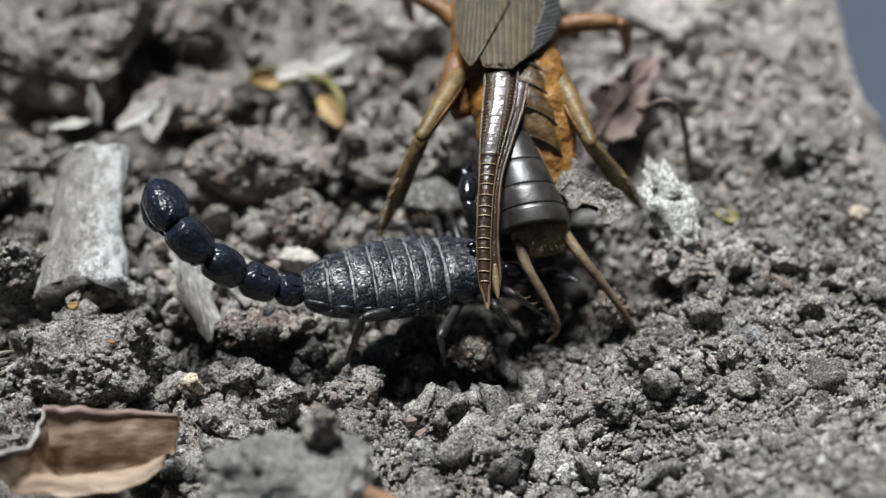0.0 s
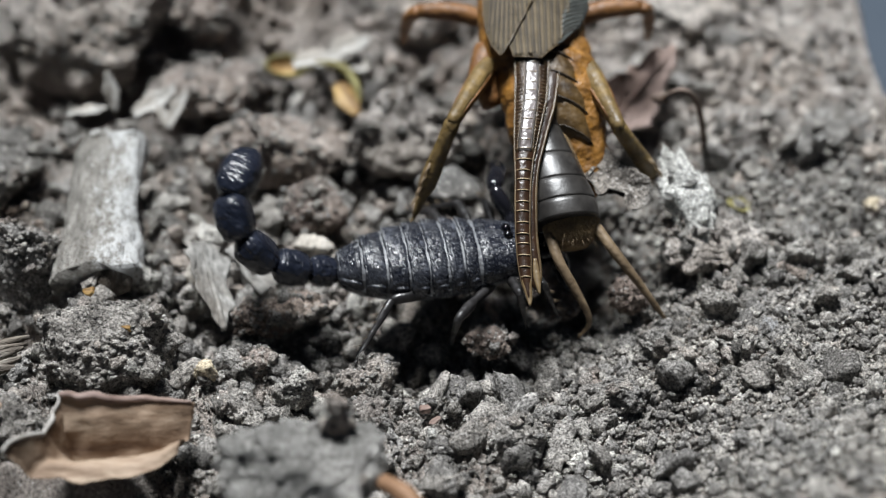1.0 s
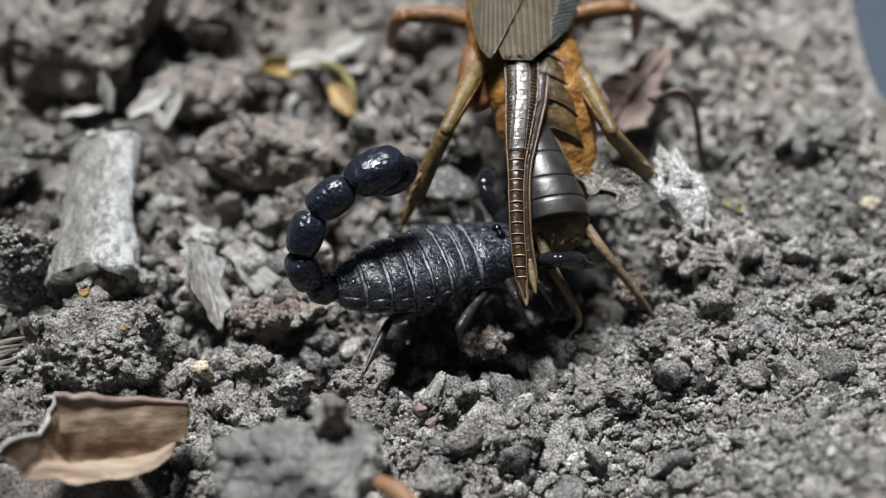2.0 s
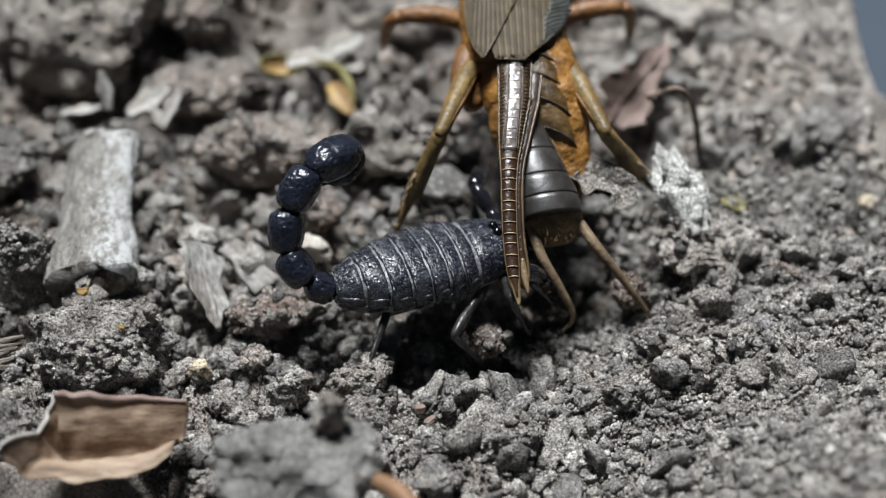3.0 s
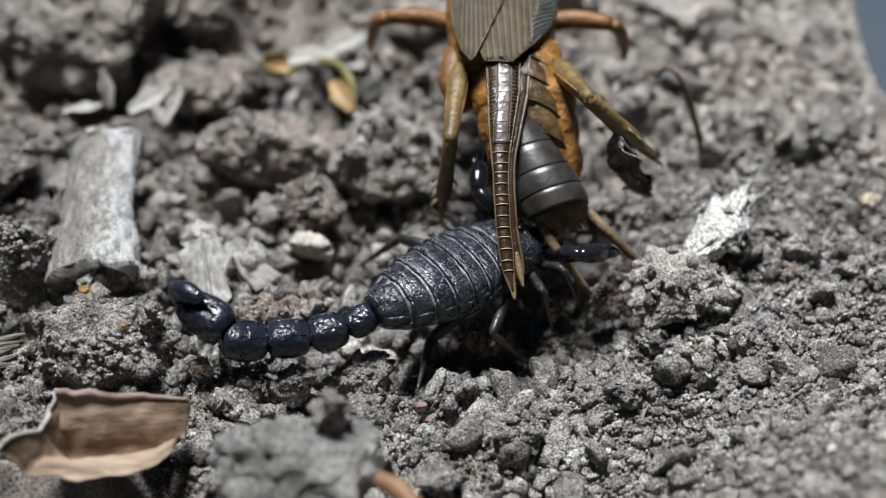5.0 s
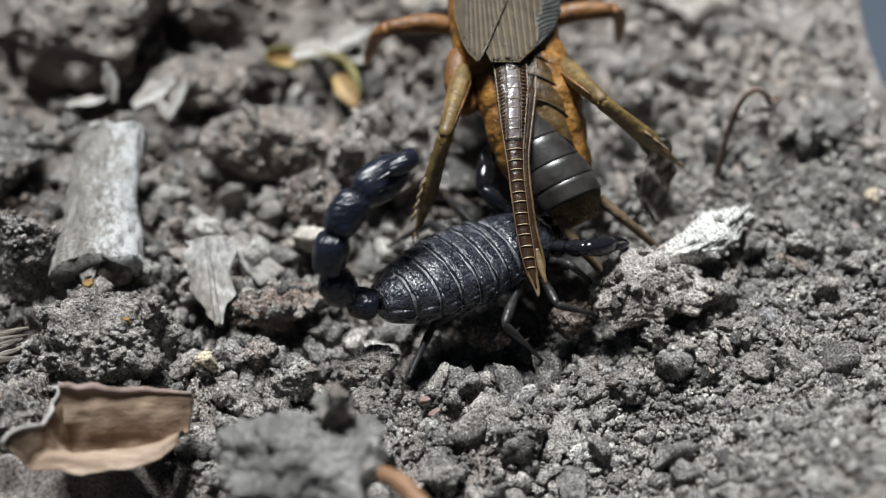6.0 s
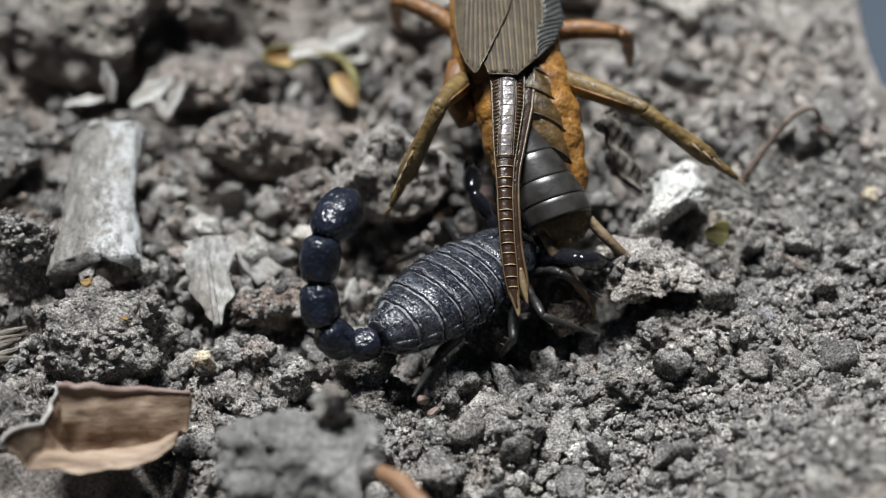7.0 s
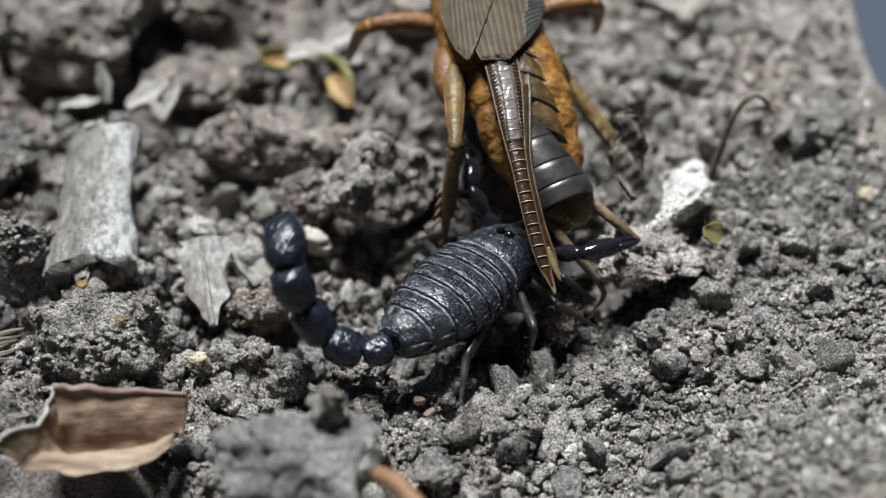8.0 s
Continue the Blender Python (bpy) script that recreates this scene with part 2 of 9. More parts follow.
TAILBLACK = chitin_material("black_cuticle", (0.006, 0.008, 0.014), (0.015, 0.018, 0.029), 0.27, pit=0.08, pitsize=0.3, dents=0.05)
TERGITE = dusty_sheen_material()
MEMBRANE = chitin_material("pale_membrane", (0.012, 0.013, 0.016), (0.12, 0.124, 0.134), 0.3, 0.5, (0.42, 0.43, 0.445), 0.12, 0.3)
LEGBLACK = chitin_material("brownish_black_leg", (0.009, 0.0085, 0.009), (0.026, 0.024, 0.024), 0.28, 0.25, (0.06, 0.058, 0.058), 0.05, 0.3)
CLAW = chitin_material("black_pincer", (0.006, 0.006, 0.008), (0.014, 0.014, 0.018), 0.12, 0.0, pit=0.03)
EYEMAT = chitin_material("black_eye", (0.002, 0.002, 0.003), (0.004, 0.004, 0.005), 0.04, pit=0.0)
ABDOMEN = chitin_material("ochre_abdomen", (0.075, 0.028, 0.006), (0.34, 0.155, 0.026), 0.42, 0.3, (0.36, 0.20, 0.05), 0.22, 1.1)
BACKPLATE = chitin_material("brown_back_plate", (0.032, 0.019, 0.008), (0.12, 0.070, 0.022), 0.34, 0.2, (0.19, 0.12, 0.045), 0.12, 0.8)
TIPPLATE = chitin_material("dark_grey_plate", (0.014, 0.0125, 0.0115), (0.042, 0.039, 0.036), 0.33, pit=0.015, pitsize=0.5)
FUZZ = chitin_material("brown_fuzz", (0.07, 0.042, 0.018), (0.22, 0.145, 0.065), 0.7, 0.4, (0.26, 0.19, 0.10), 0.2, 0.25)
CERCUS = chitin_material("brown_cercus", (0.085, 0.055, 0.03), (0.20, 0.14, 0.08), 0.55, 0.3, (0.28, 0.21, 0.13), 0.08, 0.3)
OLIVE = chitin_material("olive_leg", (0.045, 0.028, 0.010), (0.19, 0.122, 0.038), 0.42, 0.4, (0.25, 0.175, 0.07), 0.12, 0.5)
ORANGE = chitin_material("orange_leg", (0.085, 0.034, 0.010), (0.235, 0.102, 0.028), 0.45, 0.25, (0.27, 0.155, 0.06), 0.10, 0.5)
WINGMID = chitin_material("grey_wing", (0.032, 0.023, 0.012), (0.082, 0.062, 0.034), 0.7, 0.2, (0.10, 0.08, 0.05), 0.05, 0.4)
WINGSIDE = chitin_material("blue_grey_wing", (0.042, 0.048, 0.045), (0.09, 0.098, 0.091), 0.34, 0.2, (0.17, 0.18, 0.174), 0.03, 0.5)
VEINDARK = chitin_material("dark_vein", (0.018, 0.013, 0.009), (0.05, 0.038, 0.026), 0.5)
VEINWING = chitin_material("tan_wing_vein", (0.12, 0.088, 0.048), (0.21, 0.16, 0.094), 0.6)
VEINPALE = chitin_material("cream_vein", (0.28, 0.20, 0.11), (0.44, 0.345, 0.215), 0.35)
FOLD = chitin_material("brown_folded_wing", (0.014, 0.007, 0.004), (0.044, 0.021, 0.010), 0.30, 0.0, pit=0.05)
SILVER = chitin_material("silvery_wing_pane", (0.09, 0.072, 0.068), (0.27, 0.24, 0.235), 0.24, pit=0.09, pitsize=0.7)
FOLDPALE = chitin_material("straw_wing_edge", (0.04, 0.025, 0.012), (0.12, 0.082, 0.04), 0.35, pit=0.03)
STRAW = chitin_material("straw_wing_tip", (0.075, 0.046, 0.02), (0.19, 0.135, 0.068), 0.4, pit=0.04)
PRONOTUM = chitin_material("velvet_brown_shield", (0.08, 0.05, 0.028), (0.16, 0.105, 0.06), 0.6, 0.3, (0.26, 0.19, 0.11), 0.08, 0.3)


def table_material():
    m, nt, b = material("blue_grey_cloth", 0.85)
    col = shades(nt, grain(nt, 40, 4, 0.6), [(0.3, (0.030, 0.043, 0.060)), (0.7, (0.045, 0.060, 0.082))])
    nt.links.new(col, b.inputs["Base Color"])
    relief(nt, b, [(grain(nt, 0.8, 3, 0.6), 0.2)])
    return m


TABLE = table_material()


# ---- mesh tools ----
def part(name, bm, mat, parent=None, label="", at=None, flat=False):
    """Links a bmesh, drawn in millimetres, as one mesh object under its thing or part."""
    bmesh.ops.recalc_face_normals(bm, faces=bm.faces)
    bmesh.ops.scale(bm, vec=(MM, MM, MM), verts=bm.verts)
    me = bpy.data.meshes.new(name)
    bm.to_mesh(me)
    bm.free()
    me.materials.append(mat)
    if not flat:
        me.polygons.foreach_set("use_smooth", [True] * len(me.polygons))
    ob = new(name, me)
    if parent:
        ob.parent = parent
    if at:
        ob.matrix_basis = at
    return tagged(ob, label)


def raw_mesh(name, verts, faces, mat, smooth=True):
    """A mesh from arrays of corners in millimetres and of triangles."""
    me = bpy.data.meshes.new(name)
    verts, faces = np.asarray(verts, np.float32) * MM, np.asarray(faces, np.int32)
    me.vertices.add(len(verts))
    me.vertices.foreach_set("co", verts.ravel())
    me.loops.add(faces.size)
    me.loops.foreach_set("vertex_index", faces.ravel())
    k = faces.shape[1]
    me.polygons.add(len(faces))
    me.polygons.foreach_set("loop_start", np.arange(0, faces.size, k, dtype=np.int32))
    me.polygons.foreach_set("use_smooth", np.full(len(faces), smooth))
    me.update(calc_edges=True)
    me.validate()
    me.materials.append(mat)
    return me


def thing(name, label, category, at=None, group=""):
    ob = new(name)
    ob.empty_display_size = 0.002
    if at:
        ob.matrix_basis = at
    return tagged(ob, label, category, group)


def loft(stations, n=24, e=2.2, bm=None):
    """A closed body along x from sections (x, y, z, half width, height above, depth below)."""
    bm = bm or bmesh.new()
    rings = []
    for x, y, z, w, up, dn in stations:
        ring = []
        for i in range(n):
            a = 2 * math.pi * i / n
            c, s = math.cos(a), math.sin(a)
            cy = math.copysign(abs(c) ** (2 / e), c) * w
            cz = math.copysign(abs(s) ** (2 / e), s) * (up if s > 0 else dn)
            ring.append(bm.verts.new((x, y + cy, z + cz)))
        rings.append(ring)
    for r0, r1 in zip(rings, rings[1:]):
        for i in range(n):
            bm.faces.new((r0[i], r0[(i + 1) % n], r1[(i + 1) % n], r1[i]))
    bm.faces.new(rings[0])
    bm.faces.new(rings[-1][::-1])
    return bm


def tube(points, radii, n=10, bm=None, flat=1.0):
    """A round bar along a line of points, with closed ends."""
    bm = bm or bmesh.new()
    pts = [Vector(p) for p in points]
    side, rings = None, []
    for i, p in enumerate(pts):
        d = (pts[min(i + 1, len(pts) - 1)] - pts[max(i - 1, 0)]).normalized()
        side = (side - d * side.dot(d)).normalized() if side else d.orthogonal().normalized()
        up = d.cross(side)
        r = radii[i]
        rings.append([bm.verts.new(p + (side * math.cos(a) + up * math.sin(a) * flat) * r) for a in (2 * math.pi * k / n for k in range(n))])
    for r0, r1 in zip(rings, rings[1:]):
        for i in range(n):
            bm.faces.new((r0[i], r0[(i + 1) % n], r1[(i + 1) % n], r1[i]))
    bm.faces.new(rings[0][::-1])
    bm.faces.new(rings[-1])
    return bm


def curve(points, steps=6):
    """A smooth line through the points (Catmull-Rom)."""
    p = [np.array(q, float) for q in points]
    p = [2 * p[0] - p[1], *p, 2 * p[-1] - p[-2]]
    out = []
    for i in range(1, len(p) - 2):
        for k in range(steps):
            t = k / steps
            out.append(tuple(0.5 * (2 * p[i] + (p[i + 1] - p[i - 1]) * t + (2 * p[i - 1] - 5 * p[i] + 4 * p[i + 1] - p[i + 2]) * t * t
                             + (3 * p[i] - p[i - 1] - 3 * p[i + 1] + p[i + 2]) * t ** 3)))
    out.append(tuple(p[-2]))
    return out


def spread(values, n):
    """The values drawn out evenly to n."""
    return list(np.interp(np.linspace(0, 1, n), np.linspace(0, 1, len(values)), values))


def sheet(xs, left, right, lift, thick, across=14, bm=None):
    """A thin shell over a plan: at each x from left(x) to right(x), raised by lift(x, y)."""
    bm = bm or bmesh.new()
    top, low = [], []
    for x in xs:
        a, b = left(x), right(x)
        ys = [a + (b - a) * i / across for i in range(across + 1)]
        top.append([bm.verts.new((x, y, lift(x, y))) for y in ys])
        low.append([bm.verts.new((x, y, lift(x, y) - thick)) for y in ys])
    for i in range(len(xs) - 1):
        for j in range(across):
            bm.faces.new((top[i][j], top[i + 1][j], top[i + 1][j + 1], top[i][j + 1]))
            bm.faces.new((low[i][j], low[i][j + 1], low[i + 1][j + 1], low[i + 1][j]))
        for j in (0, across):
            bm.faces.new((top[i][j], low[i][j], low[i + 1][j], top[i + 1][j]))
    for j in range(across):
        for i in (0, len(xs) - 1):
            bm.faces.new((top[i][j], top[i][j + 1], low[i][j + 1], low[i][j]))
    return bm


def ball(level):
    bm = bmesh.new()
    bmesh.ops.create_icosphere(bm, subdivisions=level, radius=1)
    bm.verts.ensure_lookup_table()
    v = np.array([w.co[:] for w in bm.verts])
    f = np.array([[w.index for w in q.verts] for q in bm.faces])
    bm.free()
    return v, f


BALLS = {k: ball(k) for k in (1, 2, 3, 4, 5, 6)}


def lump(level, size, seed, rough=1.0, blocky=0.0, facets=8):
    """A crumbly lump: a ball broken by flat faces, then swollen and creased at several scales. Size: half extents in mm."""
    v, f = BALLS[level]
    g = np.random.default_rng(seed)
    v = v * 1.08
    if blocky:
        v = v / (np.abs(v) ** (2 + 4 * blocky)).sum(1, keepdims=True) ** (1 / (2 + 4 * blocky))
    for _ in range(facets):
        n = g.normal(size=3)
        n /= np.linalg.norm(n)
        v = v - np.maximum(0, v @ n - g.uniform(0.58, 0.95))[:, None] * n * 0.92
    s = np.array(size, float)
    p = v * s
    m = float(s.mean())
    r = 1 + rough * ((0.34 if level < 5 else 0.2) * bumpy(p, 1.05 * m, seed) + 0.26 * np.abs(bumpy(p, 0.55 * m, seed + 1)) - 0.10)
    if level > 2:
        r = r + rough * (0.30 * np.abs(bumpy(p, 0.34 * m, seed + 2)) - 0.09)
    if level > 3:
        q = min(0.34 * m, 1.0)
        r = r + rough * min(1, m / 3) / m * (0.60 * np.abs(bumpy(p, q, seed + 3)) + 0.42 * np.abs(bumpy(p, q * 0.5, seed + 4)) - 0.3)
    if level > 4:
        r = r + rough * min(1, m / 3) / m * (0.26 * np.abs(bumpy(p, 0.32, seed + 5)) + 0.12 * bumpy(p, 0.17, seed + 6))
    return p * r[:, None], f


# ---- the soil ----
tabletop_bm = bmesh.new()
bmesh.ops.create_grid(tabletop_bm, x_segments=40, y_segments=40, size=260)
tabletop = part("ground", tabletop_bm, TABLE, None, "matt blue-grey cloth under the soil heap", mm(0, 0, -15))
tagged(tabletop, kind="structure", category="ground")


def soil_bed():
    xs, ys = np.arange(-75, 52, 0.45), np.arange(-46, 88, 0.45)
    gx, gy = np.meshgrid(xs, ys)
    z = height(gx, gy)
    v = np.stack([gx.ravel(), gy.ravel(), z.ravel()], 1)
    w = len(xs)
    i = (np.arange(len(ys) - 1)[:, None] * w + np.arange(w - 1)[None]).ravel()
    faces = np.stack([i, i + 1, i + w + 1, i + w], 1)
    ob = new("soil_ground", raw_mesh("soil_ground", v, faces, SOIL))
    return tagged(ob, "dry grey-brown crumbly soil heap with a sunken hollow", "soil", kind="structure")


soil = soil_bed()


# ---- clods: x, y, z of the middle, half sizes, turn, seed, level ----
def soil_clod(x, y, z, size, turn, seed, mat, level, label, name="soil_clod", category="clod", rough=1.0, blocky=0.0, group="clods on the soil"):
    ob = new(name, raw_mesh(name, *lump(level, size, seed, rough, blocky), mat))
    ob.matrix_basis = mm(x, y, z, 0, 0, turn)
    return tagged(ob, label, category, group)


CREASED = 0.6
big = [
    (-34.5, 27.0, 5.5, (8.6, 7.0, 6.0), 10, 11, SOIL, 6, "large grey clod with a dark hollow under it"),
    (-22.6, 30.0, 4.4, (3.8, 3.6, 3.2), 40, 12, BROWN, 5, "rounded brown clod beside a large grey one"),
    (-15.3, 11.2, 2.4, (5.6, 3.4, 3.2), -8, 13, BROWN, 6, "dark brown crumbly clod with a shaded hollow"),
    (-11.0, 3.4, 1.6, (2.7, 2.2, 2.2), 25, 14, DARKBROWN, 5, "small brown crumbly clod"),
    (-33.6, -5.2, 3.0, (3.0, 3.4, 4.2), 20, 15, CRUMB, 6, "upright grey crumbly clod beside the weathered wood"),
    (-26.4, -14.2, 2.6, (5.6, 3.8, 3.8), -12, 16, CRUMB, 6, "large grey crumbly clod with ochre specks"),
    (-31.8, -22.4, 1.2, (2.9, 2.6, 2.6), 30, 17, CRUMB, 5, "grey clod inside the curl of the dry leaf"),
    (-9.0, -32.2, 7.4, (5.8, 3.8, 2.6), 6, 18, FORECLOD, 6, "pale grey dusty clod with a small clod on it"),
    (-7.4, -29.6, 9.6, (1.15, 0.9, 2.5), -12, 19, BROWN, 5, "small dark clod standing on a larger one"),
    (-13.4, -8.2, 0.0, (3.6, 2.2, 1.8), 14, 20, DARKBROWN, 5, "dark flat clod under the tail of the scorpion"),
    (27.6, 12.4, 2.2, (3.2, 3.0, 2.8), 35, 22, BEIGE, 5, "grey rounded clod on the sandy bank"),
    (18.6, 16.4, 2.0, (2.6, 2.2, 2.2), 0, 23, BEIGE, 5, "grey rounded clod beside the mole cricket"),
    (-39.0, 7.5, 3.2, (3.4, 4.0, 2.4), 10, 24, CRUMB, 5, "pale grey clod beside the weathered wood"),
    (-20.8, 20.0, 2.6, (5.0, 3.6, 2.0), 5, 25, BROWN, 5, "brown flat clod under pale leaf scraps"),
    (-3.0, 31.0, 3.8, (6.0, 4.0, 2.8), -20, 26, BEIGE, 5, "broad grey crumbly clod on the bank"),
    (10.5, 34.0, 4.0, (5.6, 4.4, 3.2), 15, 27, BEIGE, 5, "broad grey crumbly clod on the bank"),
    (24.0, 31.0, 3.8, (5.0, 4.4, 2.8), 50, 28, BEIGE, 5, "broad pale grey clod on the bank"),
    (33.0, 27.0, 2.8, (3.6, 4.2, 2.6), 5, 29, BEIGE, 5, "grey clod at the edge of the heap"),
    (35.5, 14.0, 1.6, (3.0, 3.4, 2.2), 70, 30, SANDY, 5, "grey clod at the edge of the heap"),
    (-47.0, 22.0, 5.0, (5.2, 5.0, 4.4), 0, 31, SOIL, 5, "large grey clod lying on the heap"),
    (-27.0, 42.0, 6.5, (8.0, 5.0, 4.0), 12, 32, SOIL, 5, "long grey clod on top of the heap"),
    (19.1, -16.5, 0.9, (1.35, 1.25, 1.3), 12, 33, CRUMB, 4, "rounded grey pebble of soil on the grit"),
    (24.6, -11.0, 0.9, (1.5, 1.4, 1.5), 40, 34, SANDY, 4, "rounded grey crumb on the grit"),
    (27.2, -9.4, 0.9, (1.8, 1.1, 1.0), -10, 35, SANDY, 4, "flat grey stone on the grit"),
    (0.7, -17.6, 0.4, (1.3, 1.2, 1.1), 0, 36, CRUMB, 4, "pale rounded crumb near the scorpion's legs"),
    (-6.0, -15.6, 0.2, (2.2, 1.7, 1.5), 20, 37, SOIL, 5, "grey crumbly clod near the scorpion's legs"),
    (-11.2, -17.0, 0.4, (1.7, 1.5, 1.4), 50, 38, CRUMB, 5, "grey crumbly clod near the scorpion's legs"),
    (-15.2, -14.0, 0.3, (1.8, 1.4, 1.3), 5, 39, BROWN, 5, "brown crumbly clod near the scorpion's tail"),
    (-15.4, -19.4, 0.4, (2.0, 1.4, 1.3), -20, 40, CRUMB, 5, "grey crumbly clod near the ochre stone"),
    (-5.5, -19.8, 0.3, (1.8, 1.3, 1.2), 35, 41, SOIL, 5, "angular grey clod among small crumbs"),
    (5.4, -22.0, 0.3, (2.0, 1.5, 1.2), 10, 42, CRUMB, 5, "grey crumbly clod on fine grit"),
    (3.5, -11.5, 0.0, (1.9, 1.4, 1.2), -15, 43, DARKBROWN, 5, "brown clod in the shade of the scorpion"),
    (10.0, -6.8, -0.2, (1.8, 1.3, 1.2), 25, 44, DARKBROWN, 5, "brown clod beside the pincers of the scorpion"),
    (15.0, -4.6, 0.5, (1.4, 1.2, 1.1), 0, 45, DARKBROWN, 4, "brown rounded crumb at the foot of the bank"),
]
for x, y, size, seed, mat, label in [
        (23.1, -7.4, (1.1, 1.05, 1.05), 151, CRUMB, "small round grey ball of soil on the bank"),
        (22.6, -14.2, (1.45, 1.3, 1.7), 152, SANDY, "tall rounded grey lump of soil on the bank"),
        (18.0, -17.1, (1.4, 1.3, 1.4), 153, CRUMB, "dark rounded lump of soil on the grit"),
        (25.8, -11.8, (1.6, 0.9, 0.7), 154, PEBBLE, "flat blue-grey pebble on the bank"),
        (16.8, -13.0, (1.25, 1.2, 1.2), 155, CRUMB, "rounded grey lump of soil on the grit"),
        (19.7, -18.0, (1.1, 1.0, 1.0), 156, CRUMB, "small grey lump of soil on the grit"),
        (24.2, -13.1, (0.85, 0.8, 0.75), 157, SANDY, "small grey lump of soil on the bank"),
        (30.6, -9.3, (1.3, 1.1, 0.9), 158, CRUMB, "rounded grey lump of soil on the bank"),
        (27.0, -14.6, (1.2, 1.1, 1.0), 159, CRUMB, "rounded grey lump of soil on the bank"),
        (30.1, -15.6, (1.6, 1.4, 1.3), 160, SANDY, "broad grey lump of soil on the bank"),
        (14.0, -18.5, (1.6, 1.4, 1.2), 161, CRUMB, "rounded grey lump of soil on the grit"),
        (11.4, -15.6, (1.1, 1.0, 0.9), 162, BROWN, "small brown lump of soil on the grit"),
        (7.2, -20.0, (1.9, 1.6, 1.4), 163, CRUMB, "broad crumbly lump of soil on the grit"),
        (4.6, -22.4, (2.1, 1.8, 1.6), 164, CRUMB, "broad crumbly lump of soil on the grit"),
        (29.6, -4.2, (1.5, 1.2, 1.0), 165, CRUMB, "rounded grey lump of soil on the bank"),
        (28.4, -0.6, (1.4, 1.2, 1.0), 166, CRUMB, "rounded grey lump of soil on the bank")]:
    big.append((x, y, ground_z(x, y) + 0.55 * size[2], size, 37 * seed % 180, seed, mat, 5, label))
CLODCRUMBS = [raw_mesh("crumb", *lump(3, (1.0, 0.85, 0.75), 440 + k, 1.5, 0, 11), (CRUMB, BEIGE, SOIL)[k % 3]) for k in range(6)]


def add_crumbs(clod, size, seed, level, count=12, rough=1.0):
    """Small crumbs that stick to the upper side of a clod."""
    r = random.Random(seed)
    shell = [v for v in lump(level, size, seed, rough)[0] if v[2] > 0.1 * size[2]]
    for k in range(count):
        v, rad = r.choice(shell), r.uniform(0.35, 0.8)
        bit = new("crumb", CLODCRUMBS[k % 6])
        bit.parent = clod
        bit.matrix_basis = mm(*v, r.uniform(0, 360), r.uniform(0, 360), r.uniform(0, 360)) @ Matrix.Diagonal((rad, rad, rad, 1))


for x, y, z, size, turn, seed, mat, level, label in big:
    worn = 0.8 if mat is FORECLOD else (0.85 if 150 < seed < 170 else CREASED)
    clod = soil_clod(x, y, z, size, turn, seed, mat, level, label, rough=worn)
    if level > 4:
        add_crumbs(clod, size, seed, level, 2 if mat is FORECLOD else (12 if size[0] > 2.5 else 5), worn)

soil_clod(-18.4, -16.2, 1.2, (0.85, 0.8, 1.05), 20, 51, OCHRE, 4, "small ochre-yellow angular stone among grey crumbs", "ochre_stone", "stone", 0.7, 0.5, "small stones")
soil_clod(-0.8, -22.4, 0.7, (0.55, 0.5, 0.5), 20, 52, CHALK, 3, "tiny white stone among grey grit", "white_stone", "stone", 0.7, 0.4, "small stones")
soil_clod(30.2, 9.6, 2.8, (0.6, 0.55, 0.5), 0, 53, CHALK, 3, "tiny white stone on the sandy bank", "white_stone", "stone", 0.7, 0.4, "small stones")
soil_clod(36.6, 3.4, 2.0, (0.75, 0.7, 0.7), 0, 54, OCHRE, 3, "small ochre-yellow stone on the sandy bank", "ochre_stone", "stone", 0.7, 0.4, "small stones")
soil_clod(-19.8, -4.4, 1.0, (1.3, 0.9, 0.8), 12, 55, PALESTONE, 4, "pale stone beside the weathered wood", "pale_stone", "stone", 0.6, 0.4, "small stones")
soil_clod(-10.9, -0.8, 0.9, (1.9, 1.2, 1.1), -10, 56, PALESTONE, 4, "pale tan stone beside the scorpion's tail", "pale_stone", "stone", 0.6, 0.5, "small stones")
soil_clod(30.5, 35.5, 5.0, (2.0, 1.6, 1.2), 0, 57, CHALK, 4, "white chalky stone on the bank", "white_stone", "stone", 0.8, 0.3, "small stones")
soil_clod(20.9, -15.2, 1.3, (0.45, 0.4, 0.4), 0, 58, TWIG, 3, "tiny orange-brown grain on grey grit", "orange_grain", "grain", 0.7, 0.3, "small stones")
soil_clod(-27.2, -12.2, 6.0, (0.45, 0.4, 0.35), 0, 59, HUSK, 3, "tiny ochre grain on a crumbly clod", "ochre_grain", "grain", 0.7, 0.3, "small stones")
soil_clod(-24.0, -15.6, 5.3, (0.45, 0.35, 0.35), 0, 60, HUSK, 3, "tiny ochre grain on a crumbly clod", "ochre_grain", "grain", 0.7, 0.3, "small stones")
soil_clod(-1.3, -19.8, 0.9, (0.5, 0.4, 0.35), 30, 63, REDLEAF, 3, "tiny pinkish petal crumb among grit", "petal_scrap", "scrap", 0.8, 0.3, "small stones")
soil_clod(-0.6, -21.0, 0.8, (0.6, 0.3, 0.2), 40, 64, REDLEAF, 3, "tiny pinkish petal crumb among grit", "petal_scrap", "scrap", 0.8, 0.3, "small stones")
moving["clod_mid"] = soil_clod(0, 0, 0, (4.7, 4.0, 3.4), 0, 61, BEIGE, 6, "beige-grey crumbly clod that is pushed aside in the struggle", rough=0.45)
add_crumbs(moving["clod_mid"], (4.7, 4.0, 3.4), 61, 6, 24, 0.45)
